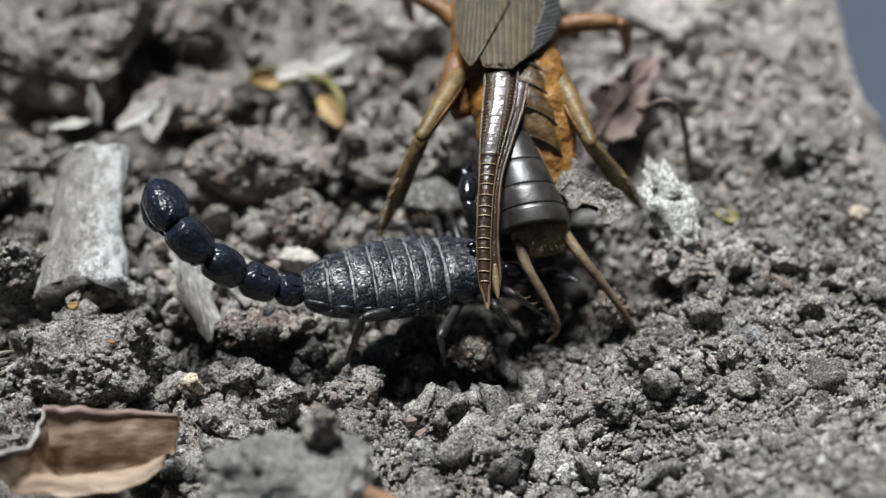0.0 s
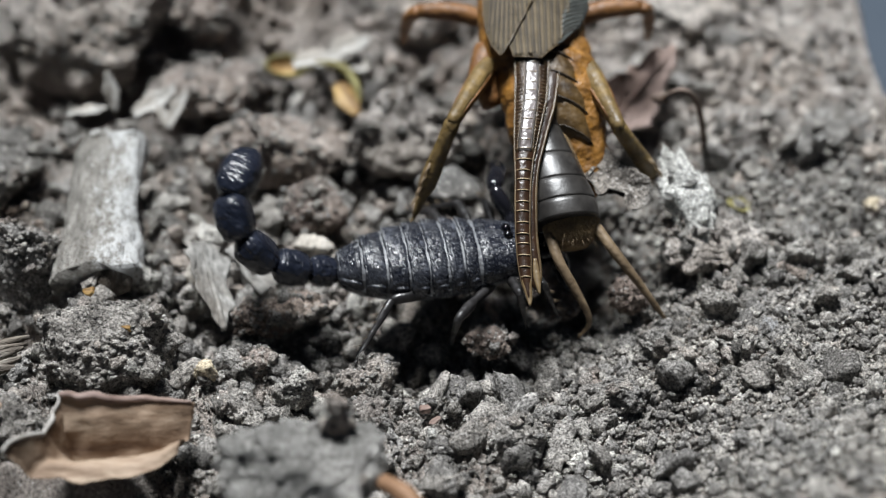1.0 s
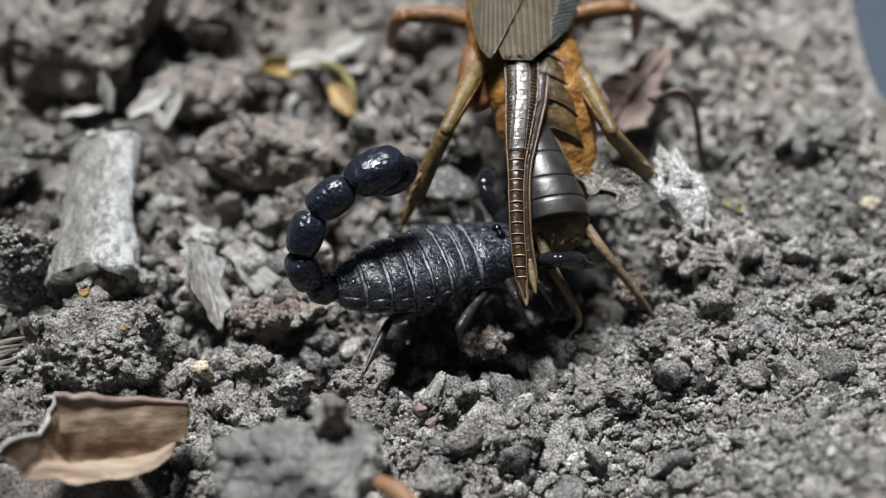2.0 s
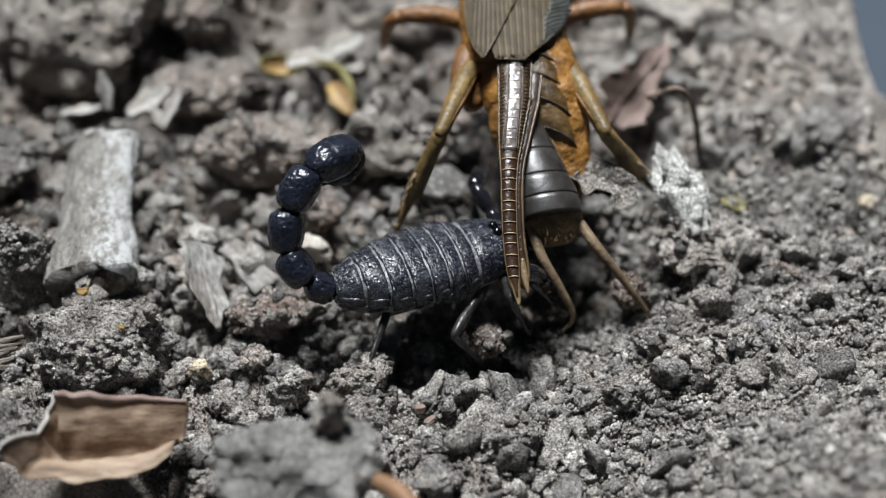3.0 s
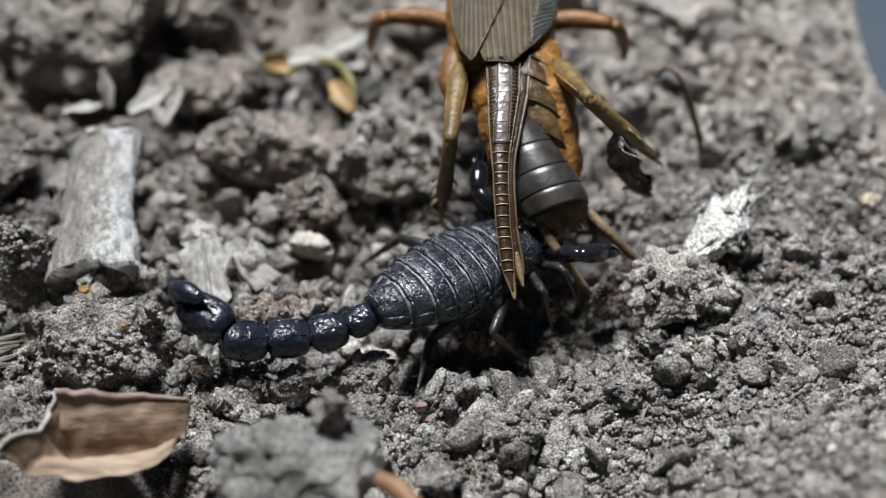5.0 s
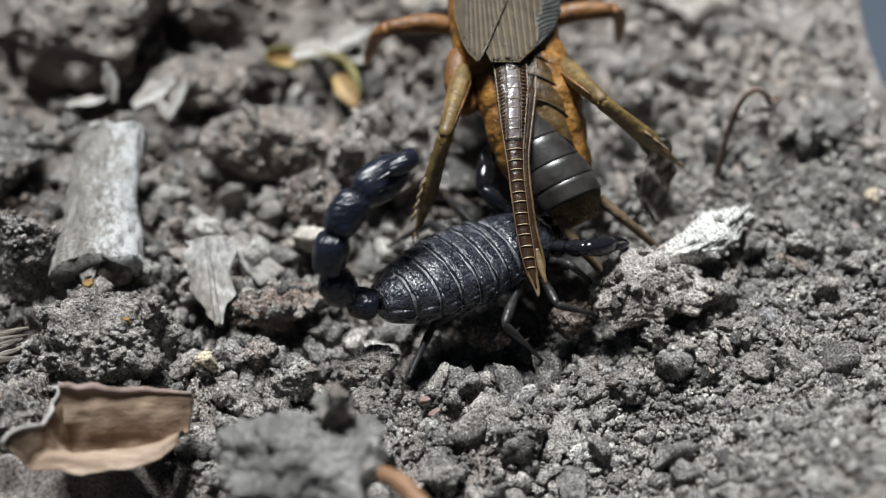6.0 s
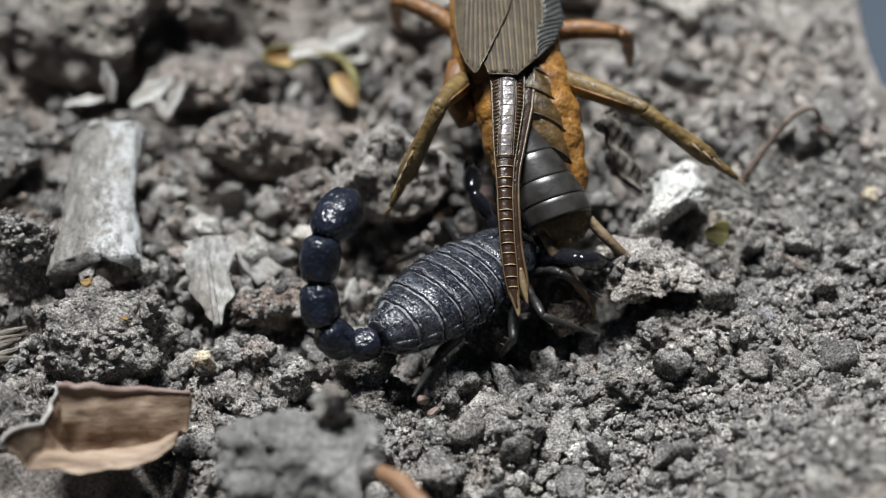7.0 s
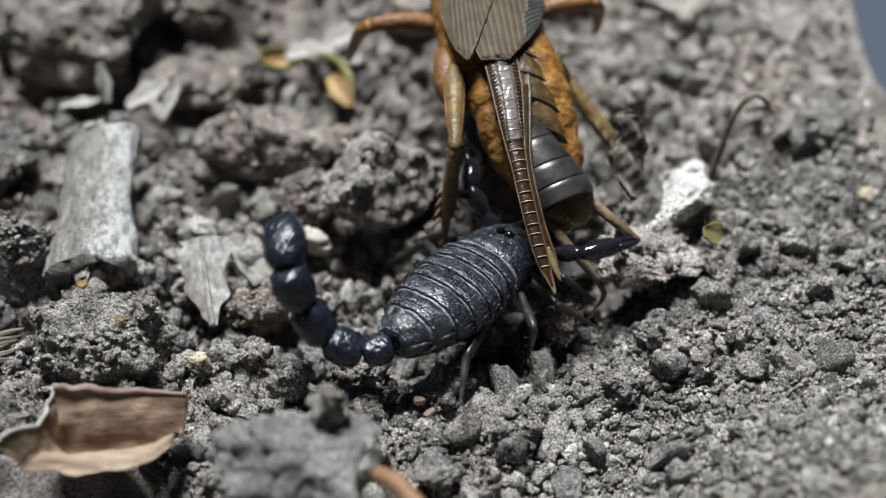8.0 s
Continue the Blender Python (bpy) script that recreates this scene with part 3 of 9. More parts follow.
moving["pale_clod"] = soil_clod(0, 0, 0, (2.3, 5.2, 1.7), 0, 62, CHALK, 6, "whitish crusted clod that rolls beside the mole cricket", "pale_clod", rough=0.62)
for v in moving["pale_clod"].data.vertices:
    q = v.co.y / MM
    slim = 0.36 + 0.58 * float(ramp(-3.4, 2.6, q))
    v.co.x = v.co.x * slim - (0.03 * (q + 1.6) ** 2 - 0.4) * MM
    v.co.z *= 0.75 + 0.25 * slim
chalk_crumb = raw_mesh("crumb", *lump(3, (1.0, 0.85, 0.75), 455, 1.5, 0, 11), CHALK)
for k in range(14):
    v = random.Random(k).choice(moving["pale_clod"].data.vertices)
    bit = new("crumb", chalk_crumb)
    bit.parent = moving["pale_clod"]
    bit.matrix_basis = Matrix.Translation(v.co) @ Matrix.Diagonal((0.5, 0.45, 0.4, 1))
moving["slab"] = soil_clod(0, 0, 0, (4.8, 3.3, 1.9), 0, 67, BEIGE, 6, "broad grey-beige crumbly clod that tips and slides in the struggle", "slab_clod", rough=0.7)
add_crumbs(moving["slab"], (4.8, 3.3, 1.9), 67, 6, 24, 0.7)
moving["ball"] = soil_clod(0, 0, 0, (1.6, 1.45, 1.4), 0, 68, DARKBROWN, 5, "rounded brown clod that rolls under the mole cricket", rough=0.6)


# ---- weathered wood, leaves and scraps ----
def weathered_wood():
    st = []
    for i in range(64):
        u = i / 63
        w = 3.3 - 0.6 * u + 0.12 * math.sin(u * 9)
        st.append((u * 16.0, 0.35 * math.sin(u * 3), 0, w, 2.5 - 0.5 * u, 2.2 - 0.5 * u))
    bm = loft(st, 64, 2.5)
    co = np.array([v.co[:] for v in bm.verts])
    lift = 0.5 * bumpy(co * (0.3, 1, 1), 1.6, 71) + 0.35 * np.abs(bumpy(co * (0.35, 1, 1), 0.8, 72)) + 0.2 * np.abs(bumpy(co, 0.45, 73)) - 0.1
    ends = 0.9 * bumpy(co * (0, 1, 1), 1.5, 74)
    for v, a, b in zip(bm.verts, lift, ends):
        d = Vector((0, v.co.y, v.co.z)).normalized()
        v.co += d * a
        if v.co.x < 0.6 or v.co.x > 15.4:
            v.co.x += b
    root = thing("wood_fragment", "weathered grey wood fragment with a chalky white crust", "wood", mm(-27.7, -7.6, 2.6, 0, -8, 92))
    part("wood", bm, WOOD, root)
    hole = loft([(-0.9, -1.3, 0.1, 0.7, 0.5, 0.5), (-0.5, -1.3, 0.3, 1.5, 1.1, 0.9), (0.5, -1.3, 0.5, 1.6, 1.2, 0.9), (1.3, -1.3, 0.4, 0.6, 0.8, 0.4)], 18)
    part("rotten_pith", hole, DARKBARK, root, "dark hollow pith")
    for k, (x, y, z, r) in enumerate(((15.6, 1.3, 0.9, 0.75), (15.9, -1.5, 0.9, 0.8), (16.2, 0.5, 1.0, 0.55), (15.9, 1.9, 0.3, 0.5), (16.4, -0.6, 0.6, 0.45), (14.9, -1.9, 0.9, 0.5))):
        v, f = lump(4, (1.1 * r, r, 0.9 * r), 80 + k, 0.8)
        ob = new("crust_knob", raw_mesh("crust_knob", v, f, CHALK))
        ob.parent = root
        ob.matrix_basis = mm(x, y, z)
    return root


weathered_wood()


def lobes(table):
    xs, ys = zip(*table)
    return lambda x: float(np.interp(x, xs, ys))


def leaf(name, label, mat, at, xs, left, right, lift, thick=0.16, across=18, midrib=None, category="leaf", ragged=0.22):
    root = thing(name, label, category, at)
    bm = sheet(xs, left, right, lift, thick, across)
    co = np.array([v.co[:] for v in bm.verts])
    for v, a, b in zip(bm.verts, ragged * bumpy(co * (1, 1, 0), 0.9, 93), ragged * bumpy(co * (1, 1, 0), 0.9, 94)):
        v.co.x, v.co.y = v.co.x + a, v.co.y + b
    dz = 0.22 * bumpy(co * (1, 1, 0), 2.2, 91) + 0.08 * bumpy(co * (1, 1, 0), 0.7, 92)
    for v, d in zip(bm.verts, dz):
        v.co.z += d
    part("blade", bm, mat, root)
    if midrib:
        pts = [(x, midrib(x), lift(x, midrib(x)) + 0.08) for x in xs]
        part("midrib", tube(pts, spread([0.28, 0.22, 0.1], len(pts)), 8), mat, root)
    return root


def trough_leaf():
    """A boat-shaped dry leaf: a back wall with a rolled rim, a sunken middle, a flat front and one flap that stands up at the end."""
    root = thing("dry_leaf", "curled tan-brown dry leaf with a standing folded edge", "leaf", mm(-26.9, -27.0, 3.5))
    nu, nv = 56, 52
    front = lobes([(0, -2.9), (1.6, -3.5), (3.4, -2.9), (5.0, -2.7), (6.8, -1.9), (8.4, -0.1)])
    top = []
    bm = bmesh.new()
    for i in range(nu):
        u = i / (nu - 1)
        line = []
        for j in range(nv):
            v = j / (nv - 1)
            flap = max(0.0, 0.16 - u) / 0.16
            foot = -2.1 * float(ramp(0.5, 1.0, v))
            along = max(0.0, u - 0.16) / 0.84
            x = foot + along * (8.8 - 0.8 * v - foot) if u > 0.16 else foot - (0.7 + 0.9 * v) * flap
            back = 2.9 + 0.1 * x
            y = back + (front(max(0.0, x)) - back) * v
            wall = (3.1 - 0.2 * max(0.0, x)) * (1 - v / 0.36) ** 1.3 if v < 0.36 else 0.0
            dip = -2.0 * math.exp(-((v - 0.40) / 0.13) ** 2) * (1 - 0.75 * float(ramp(5.5, 8.5, x))) * (1 - flap)
            z = max(wall, 2.5 * flap ** 0.8) + dip + 0.9 * float(ramp(0.5, 0.8, v)) - 0.35 * float(ramp(0.85, 1.0, v))
            line.append((x, y, z))
        top.append(line)
    co = np.array(top).reshape(-1, 3)
    wave = (0.22 * bumpy(co * (1, 1, 0.3), 2.0, 91) + 0.07 * bumpy(co, 0.7, 92)).reshape(nu, nv)
    fray = (0.18 * bumpy(co, 0.9, 93)).reshape(nu, nv)
    up = [[bm.verts.new((x + fray[i, j], y + fray[i, j], z + wave[i, j])) for j, (x, y, z) in enumerate(row)] for i, row in enumerate(top)]
    dn = [[bm.verts.new((w.co.x, w.co.y + 0.1, w.co.z - 0.16)) for w in row] for row in up]
    for i in range(nu - 1):
        for j in range(nv - 1):
            bm.faces.new((up[i][j], up[i + 1][j], up[i + 1][j + 1], up[i][j + 1]))
            bm.faces.new((dn[i][j], dn[i][j + 1], dn[i + 1][j + 1], dn[i + 1][j]))
        for j in (0, nv - 1):
            bm.faces.new((up[i][j], dn[i][j], dn[i + 1][j], up[i + 1][j]))
    for j in range(nv - 1):
        for i in (0, nu - 1):
            bm.faces.new((up[i][j], up[i][j + 1], dn[i][j + 1], dn[i][j]))
    rim = [(up[i][0].co.x, up[i][0].co.y, up[i][0].co.z) for i in range(0, nu, 2)]
    edge = [(up[0][j].co.x, up[0][j].co.y, up[0][j].co.z) for j in range(0, nv, 2)]
    blade = part("blade", bm, LEAF, root)
    part("rolled_rim", tube(rim, spread([0.2, 0.3, 0.26, 0.12], len(rim)), 8), REDLEAF, root, "reddish rolled leaf rim")
    part("leaf_edge", tube(edge, spread([0.14, 0.2, 0.16], len(edge)), 8), WHITELEAF, root, "pale leaf edge")
    return root


trough_leaf()
xs = list(np.linspace(0, 7, 24))
leaf("dry_leaf", "tan dry leaf scrap curling up under the clod", LEAF, mm(-37.5, -27.6, 3.0, 0, -12, 30), xs,
     lobes([(0, 1.0), (3, 3.0), (7, 2.0)]), lobes([(0, -1.5), (3, -2.0), (7, 0.8)]), lambda x, y: 0.10 * y * y + 0.05 * x, 0.2, 12)
xs = list(np.linspace(0, 8.6, 30))
moving["gray_leaf"] = leaf("grey_leaf", "pale grey skeletal leaf scrap, pointed and frayed", GREYLEAF, None, xs,
     lobes([(0, 0.15), (1.5, 0.9), (3.4, 1.7), (5.2, 1.9), (7.4, 2.3), (8.0, 1.6), (8.6, 2.0)]), lobes([(0, -0.15), (1.6, -0.9), (2.6, -1.7), (5, -1.4), (7.0, -2.3), (8.0, -1.2), (8.6, -1.6)]),
     lambda x, y: 0.05 * y * y, 0.14, 14, lambda x: 0.1 * x / 8)
xs = list(np.linspace(0, 5.6, 18))
leaf("grey_leaf", "pale grey strip of dry leaf on dark crumbs", GREYLEAF, mm(-17.6, -1.0, 1.5, 10, 12, -48), xs,
     lobes([(0, 1.0), (3, 1.1), (5.6, 1.2)]), lobes([(0, -0.8), (3, -1.0), (5.6, -1.2)]), lambda x, y: -0.12 * y * y, 0.25, 10)
for k, (x, y, z, rx, ry, rz, ln, w) in enumerate([(-29.6, 15.6, 3.0, 30, -50, 108, 4.6, 1.2), (-28.0, 15.4, 3.0, 20, -12, 26, 5.6, 1.4), (-24.6, 14.0, 2.8, 15, -28, 60, 4.4, 0.9),
                                                  (-24.4, 13.6, 2.6, 10, -24, 120, 3.6, 0.8), (-34.0, 16.2, 2.6, 0, -8, -12, 5.0, 1.0)]):
    xs = list(np.linspace(0, ln, 14))
    leaf("leaf_scrap", "bleached whitish dry leaf scrap on dark soil", WHITELEAF, mm(x, y, z, rx, ry, rz) @ Matrix.Scale(0.78, 4), xs,
         lobes([(0, 0.3 * w), (ln * 0.5, w), (ln, 0.35 * w)]), lobes([(0, -0.4 * w), (ln * 0.45, -0.9 * w), (ln, -0.1 * w)]), lambda x, y: 0.16 * y * y + 0.03 * x * x, 0.18, 8)
for k, (x, y, z, rx, ry, rz, ln, w) in enumerate([(-14.0, 22.0, 4.0, 12, -6, 8, 4.6, 1.2), (-10.6, 23.2, 4.2, 25, -8, 30, 4.2, 1.2), (-19.0, 33.0, 5.2, 20, -20, 120, 6.0, 1.2), (-9.4, 24.6, 3.0, 10, 5, -40, 3.0, 1.2)]):
    xs = list(np.linspace(0, ln, 18))
    leaf("leaf_scrap", "pale bleached leaf scrap lying on clods", WHITELEAF, mm(x, y, z, rx, ry, rz), xs,
         lobes([(0, 0.4 * w), (ln * 0.4, w), (ln, 0.3 * w)]), lobes([(0, -0.4 * w), (ln * 0.5, -w), (ln, -0.3 * w)]), lambda x, y: 0.10 * y * y, 0.2, 8)
moving["yellow_scrap"] = leaf("yellow_leaf_scrap", "small translucent yellow-green leaf scrap on the bank", GREENSTEM, None, list(np.linspace(-1, 1, 12)),
     lobes([(-1, 0.7), (0.2, 1.0), (1, 0.6)]), lobes([(-1, -0.6), (0, -0.9), (1, -0.5)]), lambda x, y: 0.2 * y * y, 0.12, 8)
xs = list(np.linspace(0, 9.6, 36))
moving["red_leaf"] = leaf("red_leaf", "dull reddish-brown dry leaf leaning on the soil", REDLEAF, None, xs,
     lobes([(0, 0.8), (2.8, 2.6), (6, 1.9), (9.6, 0.3)]), lobes([(0, -1.2), (2, -2.5), (6, -1.8), (9.6, -0.4)]), lambda x, y: 0.12 * y * y + 0.2 * math.sin(1.7 * x), 0.16, 14, lambda x: 0.2 * math.sin(0.5 * x), ragged=0.45)
flake_lift = lambda x, y: 0.12 * y * y - 0.025 * x * x + 0.22 * math.sin(2.4 * x + 1.5 * y)
flake_left, flake_right = lobes([(-3.6, 0.9), (-2.7, 2.0), (-1.0, 1.7), (1.2, 2.0), (3.7, 0.5)]), lobes([(-3.6, 0.3), (-2.0, -1.1), (0, -1.6), (1.7, -1.2), (2.8, -1.9), (3.7, -0.3)])
moving["leaf_flake"] = leaf("leaf_flake", "grey ragged leaf flake, dark underneath, dragged by the mole cricket", DIRTYLEAF, None, list(np.linspace(-3.6, 3.7, 52)),
     flake_left, flake_right, flake_lift, 0.12, 22, ragged=0.6)
# Second, darker brown sheet just below the grey flake.
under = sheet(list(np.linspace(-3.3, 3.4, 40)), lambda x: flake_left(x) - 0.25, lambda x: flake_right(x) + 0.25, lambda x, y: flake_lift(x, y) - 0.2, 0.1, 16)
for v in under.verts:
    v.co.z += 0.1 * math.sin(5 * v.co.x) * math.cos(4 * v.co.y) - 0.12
part("underside", under, DARKBARK, moving["leaf_flake"], "dark brown underside")


def stalk(name, label, mat, at, pts, radii, category="stalk", tip=None):
    root = thing(name, label, category, at)
    line = curve(pts, 6)
    part("stalk", tube(line, spread(radii, len(line)), 9), mat, root)
    if tip:
        v, f = lump(3, tip, 97)
        ob = new("stalk_tip", raw_mesh("stalk_tip", v, f, mat))
        ob.parent, ob.matrix_basis = root, mm(*pts[-1])
    return root


stalk("green_stalk", "curved yellow-green dry stalk", GREENSTEM, mm(-13.2, 21.2, 3.0), [(0, 0, 0.6), (2, 0.6, 1.0), (4, 0, 0.9), (5.2, -1.6, 0.2), (5.6, -3.2, -0.8)], [0.25, 0.4, 0.45, 0.4, 0.2])
xs = list(np.linspace(0, 4.2, 14))
leaf("leaf_scrap", "brown fading leaf scrap beside the stalk", HUSK, mm(-9.8, 20.6, 2.8, 20, 12, -60), xs,
     lobes([(0, 0.4), (2, 1.4), (4.2, 0.3)]), lobes([(0, -0.4), (2, -1.3), (4.2, -0.3)]), lambda x, y: 0.14 * y * y, 0.15, 8)
stalk("straw", "upright yellow straw at the edge of the heap", GREENSTEM, mm(-40.6, 14.0, 2.6), [(0, 0, 0), (0.2, 0.6, 4), (-0.1, 1.6, 8.5)], [0.42, 0.45, 0.35])
moving["stem"] = stalk("hooked_stem", "thin brown hooked dead stem that is swept aside", DEADSTEM, None, [(0, 0, -0.6), (0.5, 0.2, 3.4), (1.3, 0.3, 7.0), (2.6, 0.4, 8.6), (4.3, 0.5, 7.3)], [0.34, 0.28, 0.24, 0.25, 0.2], tip=(0.6, 0.4, 0.35))
stalk("orange_twig", "short orange-brown twig lying on a clod", TWIG, mm(-2.6, -35.2, 7.4, 0, 0, -46), [(-2.2, 0, 0.5), (0, 0.2, 0.6), (3.6, -0.2, 0.1)], [0.55, 0.75, 0.6], "twig")


def seed_husk():
    root = thing("seed_husk", "open brown seed husk with a yellow rim", "husk", mm(-14.6, 21.8, 3.4, 20, 10, 12))
    bm = sheet(list(np.linspace(-1.9, 1.9, 16)), lambda x: 0.1 + math.sqrt(max(0, 1.95 ** 2 - x * x)) * 0.6, lambda x: -0.1 - math.sqrt(max(0, 1.95 ** 2 - x * x)) * 0.6, lambda x, y: 0.35 * (x * x * 0.35 + y * y), 0.3, 10)
    part("shell", bm, HUSK, root)
    part("rim", tube([(1.9 * math.cos(a), 1.15 * math.sin(a), 0.6) for a in np.linspace(0, 6.1, 26)], [0.16] * 26, 7), GREENSTEM, root, "yellow rim")
    return root


seed_husk()


def bark_strip(at, ln, label):
    root = thing("bark_strip", label, "bark", at)
    for k in range(5):
        pts = [(x, 0.55 * (k - 2) + 0.15 * math.sin(x + k), 0.25 * math.cos(k * 2 + x * 0.6)) for x in np.linspace(0, ln * (0.8 + 0.05 * k), 9)]
        part("fibre", tube(pts, spread([0.25, 0.45, 0.4, 0.15], 9), 7, flat=0.7), DARKBARK, root)
    return root


bark_strip(mm(-37.0, -17.2, 2.6, 10, -6, 16), 5.8, "dark cracked bark strip beside a clod")
bark_strip(mm(-36.0, -19.4, 1.6, 0, 4, -10), 5.0, "dark cracked bark strip beside a clod")
# The cricket's shadow on this chip is put into its colour.
soil_clod(0.8, 6.4, 1.5, (3.0, 2.2, 0.9), 15, 66, SHADESTONE, 4, "smooth flat grey stone chip beside the scorpion, darkened for shade", "flat_stone", "stone", 0.35, 0.5, "small stones")


# ---- the scorpion ----
def half_width(x):
    return float(np.interp(x, [0, 0.6, 2, 4, 6.5, 9, 11, 12.5, 14, 15.6, 16.2], [1.2, 1.72, 2.5, 3.25, 3.75, 3.72, 3.4, 3.1, 2.7, 2.05, 1.6]))


def rise(x):
    return float(np.interp(x, [0, 0.6, 2, 5, 9, 11, 14, 16.2], [1.1, 1.6, 2.1, 2.45, 2.45, 2.3, 1.9, 1.2]))


def scorpion():
    root = thing("scorpion", "black scorpion with dusty grey back plates and a thick beaded tail", "scorpion")
    core = loft([(x, 0, 0, half_width(x) * 0.965, rise(x) * 0.955, rise(x) * 0.95) for x in np.linspace(0.2, 15.6, 40)], 32, 2.4)
    part("trunk", core, MEMBRANE, root, "pale grey skin between the plates")
    edges = [0.0, 2.0, 3.8, 5.5, 7.1, 8.6, 9.9, 11.1]
    for a, b in zip(edges, edges[1:]):
        st = []
        for u, g in ((0.0, 0.93), (0.03, 1.015), (0.09, 1.05), (0.2, 1.05), (0.45, 1.03), (0.72, 1.0), (0.915, 0.98), (0.94, 0.92)):
            x = a + (b - a) * u
            st.append((x, 0, 0, half_width(x) * g, rise(x) * g, rise(x) * 0.8))
        bm = loft(st, 36, 2.3)
        co = np.array([v.co[:] for v in bm.verts])
        for v, d, e in zip(bm.verts, 0.09 * bumpy(co, 0.5, int(a * 10)), 0.10 * bumpy(co * (0, 1, 1), 0.7, int(a * 10) + 5)):
            v.co.z += d
            v.co.x += e
        plate = part("back_plate", bm, TERGITE, root)
        pts, radii = [], []
        for k in range(61):
            f = -0.93 + 0.031 * k
            q = a + (b - a) * 0.1
            w, h = half_width(q) * 1.035, rise(q) * 1.035
            pts.append((q, f * w, h * (1 - abs(f) ** 2.3) ** (1 / 2.3)))
            radii.append(max(0.006, 0.13 * abs(math.sin(k * 0.785 + a)) * abs(math.sin(k * 0.19 + 2 * a)) - 0.03))
        part("edge_ridge", tube(pts, radii, 8), MEMBRANE, plate, "pale dusty ridge")
        r = random.Random(int(a * 10))
        for k in range(7):
            f, q = r.uniform(-0.85, 0.7), a + (b - a) * r.uniform(0.02, 0.32)
            pts = []
            for m in range(8):
                g = f + 0.045 * m
                wide, tall = half_width(q) * 1.04, rise(q) * 1.04
                pts.append((q + 0.05 * math.sin(m * 1.3 + k), g * wide, tall * (1 - min(0.99, abs(g)) ** 2.3) ** (1 / 2.3)))
            part("skin_streak", tube(pts, [0.01, 0.03, 0.045, 0.04, 0.05, 0.035, 0.025, 0.01], 5), MEMBRANE, plate, "pale streak of skin")
        for s in (1, -1):
            for k in range(3):
                pts = [(a + (b - a) * (0.1 + 0.3 * k + 0.12 * u), s * half_width(a) * (0.99 + 0.05 * math.sin(u * 2 + k)), -0.55 + 0.3 * u - 0.15 * k) for u in (0, 0.5, 1, 1.5)]
                part("flank_wrinkle", tube(pts, [0.02, 0.05, 0.045, 0.02], 5), MEMBRANE, plate, "pale flank wrinkle")
            pts = [(a + (b - a) * u, s * half_width(a + (b - a) * u) * (1.0 + 0.02 * math.sin(9 * u + a)), -0.25 + 0.16 * math.sin(7 * u + 2 * a)) for u in (0.0, 0.15, 0.3, 0.45, 0.6, 0.75, 0.9, 1.0)]
            part("side_fold", tube(pts, [0.03, 0.07, 0.05, 0.08, 0.06, 0.07, 0.05, 0.03], 6), MEMBRANE, plate, "pale skin fold")
            pts = [(a + (b - a) * u, s * half_width(a + (b - a) * u) * 0.99, 0.35) for u in (0.08, 0.3, 0.6, 0.85)]
            part("side_keel", tube(pts, [0.12, 0.2, 0.2, 0.12], 8), TERGITE, plate)
    for a, b in zip((0.8, 4, 7, 10), (3.9, 6.9, 9.9, 12.5)):
        part("belly_plate", loft([(x, 0, -0.3, half_width(x) * 0.9, 0.3, rise(x) * 0.78) for x in np.linspace(a, b, 7)], 26, 2.4), LEGBLACK, root)
    head = part("carapace", loft([(x, 0, 0, half_width(x) * g, rise(x) * g, 1.2) for x, g in zip(np.linspace(11.1, 16.0, 14), [0.93, 1.02, 1.04, *[1.03] * 9, 0.98, 0.8])], 34, 2.3), TERGITE, root, "granular head shield")
    for s in (1, -1):
        part("eye_ridge", tube([(12.0, 0.75 * s, 2.12), (13.0, 0.55 * s, 2.02), (14.0, 0.5 * s, 1.84), (15.0, 0.8 * s, 1.5)], [0.1, 0.16, 0.18, 0.1], 8), TAILBLACK, head)
        part("eye", loft([(x + 13.7, 0.42 * s, 2.0, r, r, r) for x, r in ((-0.42, 0.08), (-0.3, 0.3), (0, 0.42), (0.3, 0.3), (0.42, 0.08))], 14), EYEMAT, head, "glossy black eye")
        jaw = part("jaw", loft([(15.6, 0.75 * s, 0.3, 0.4, 0.4, 0.4), (16.2, 0.8 * s, 0.25, 0.72, 0.6, 0.6), (17.2, 0.8 * s, 0.1, 0.62, 0.5, 0.55), (17.9, 0.65 * s, -0.1, 0.2, 0.2, 0.2)], 14), CLAW, root)
    # tail segments, each along its own x
    widths = [1.24, 1.44, 1.5, 1.56, 1.58]
    for i, (ln, w) in enumerate(zip([2.3, 2.9, 3.3, 3.5, 4.8], widths)):
        prof = [(0.0, 0.58), (0.05, 0.75), (0.13, 0.87), (0.28, 0.97), (0.48, 1.01), (0.68, 1.01), (0.84, 0.95), (0.93, 0.85), (0.98, 0.72), (1.03, 0.55)]
        if i == 4:
            prof = [(0.0, 0.55), (0.05, 0.70), (0.13, 0.88), (0.28, 1.0), (0.48, 1.04), (0.68, 0.98), (0.84, 0.84), (0.95, 0.62), (1.0, 0.42)]
        us = np.linspace(0, 1.03 if i < 4 else 1.0, 40)
        st = [(u * ln, 0, 0, w * float(np.interp(u, *zip(*prof))), w * 0.86 * float(np.interp(u, *zip(*prof))), w * 0.95 * float(np.interp(u, *zip(*prof)))) for u in us]
        bm = loft(st, 64, 2.5)
        co = np.array([v.co[:] for v in bm.verts])
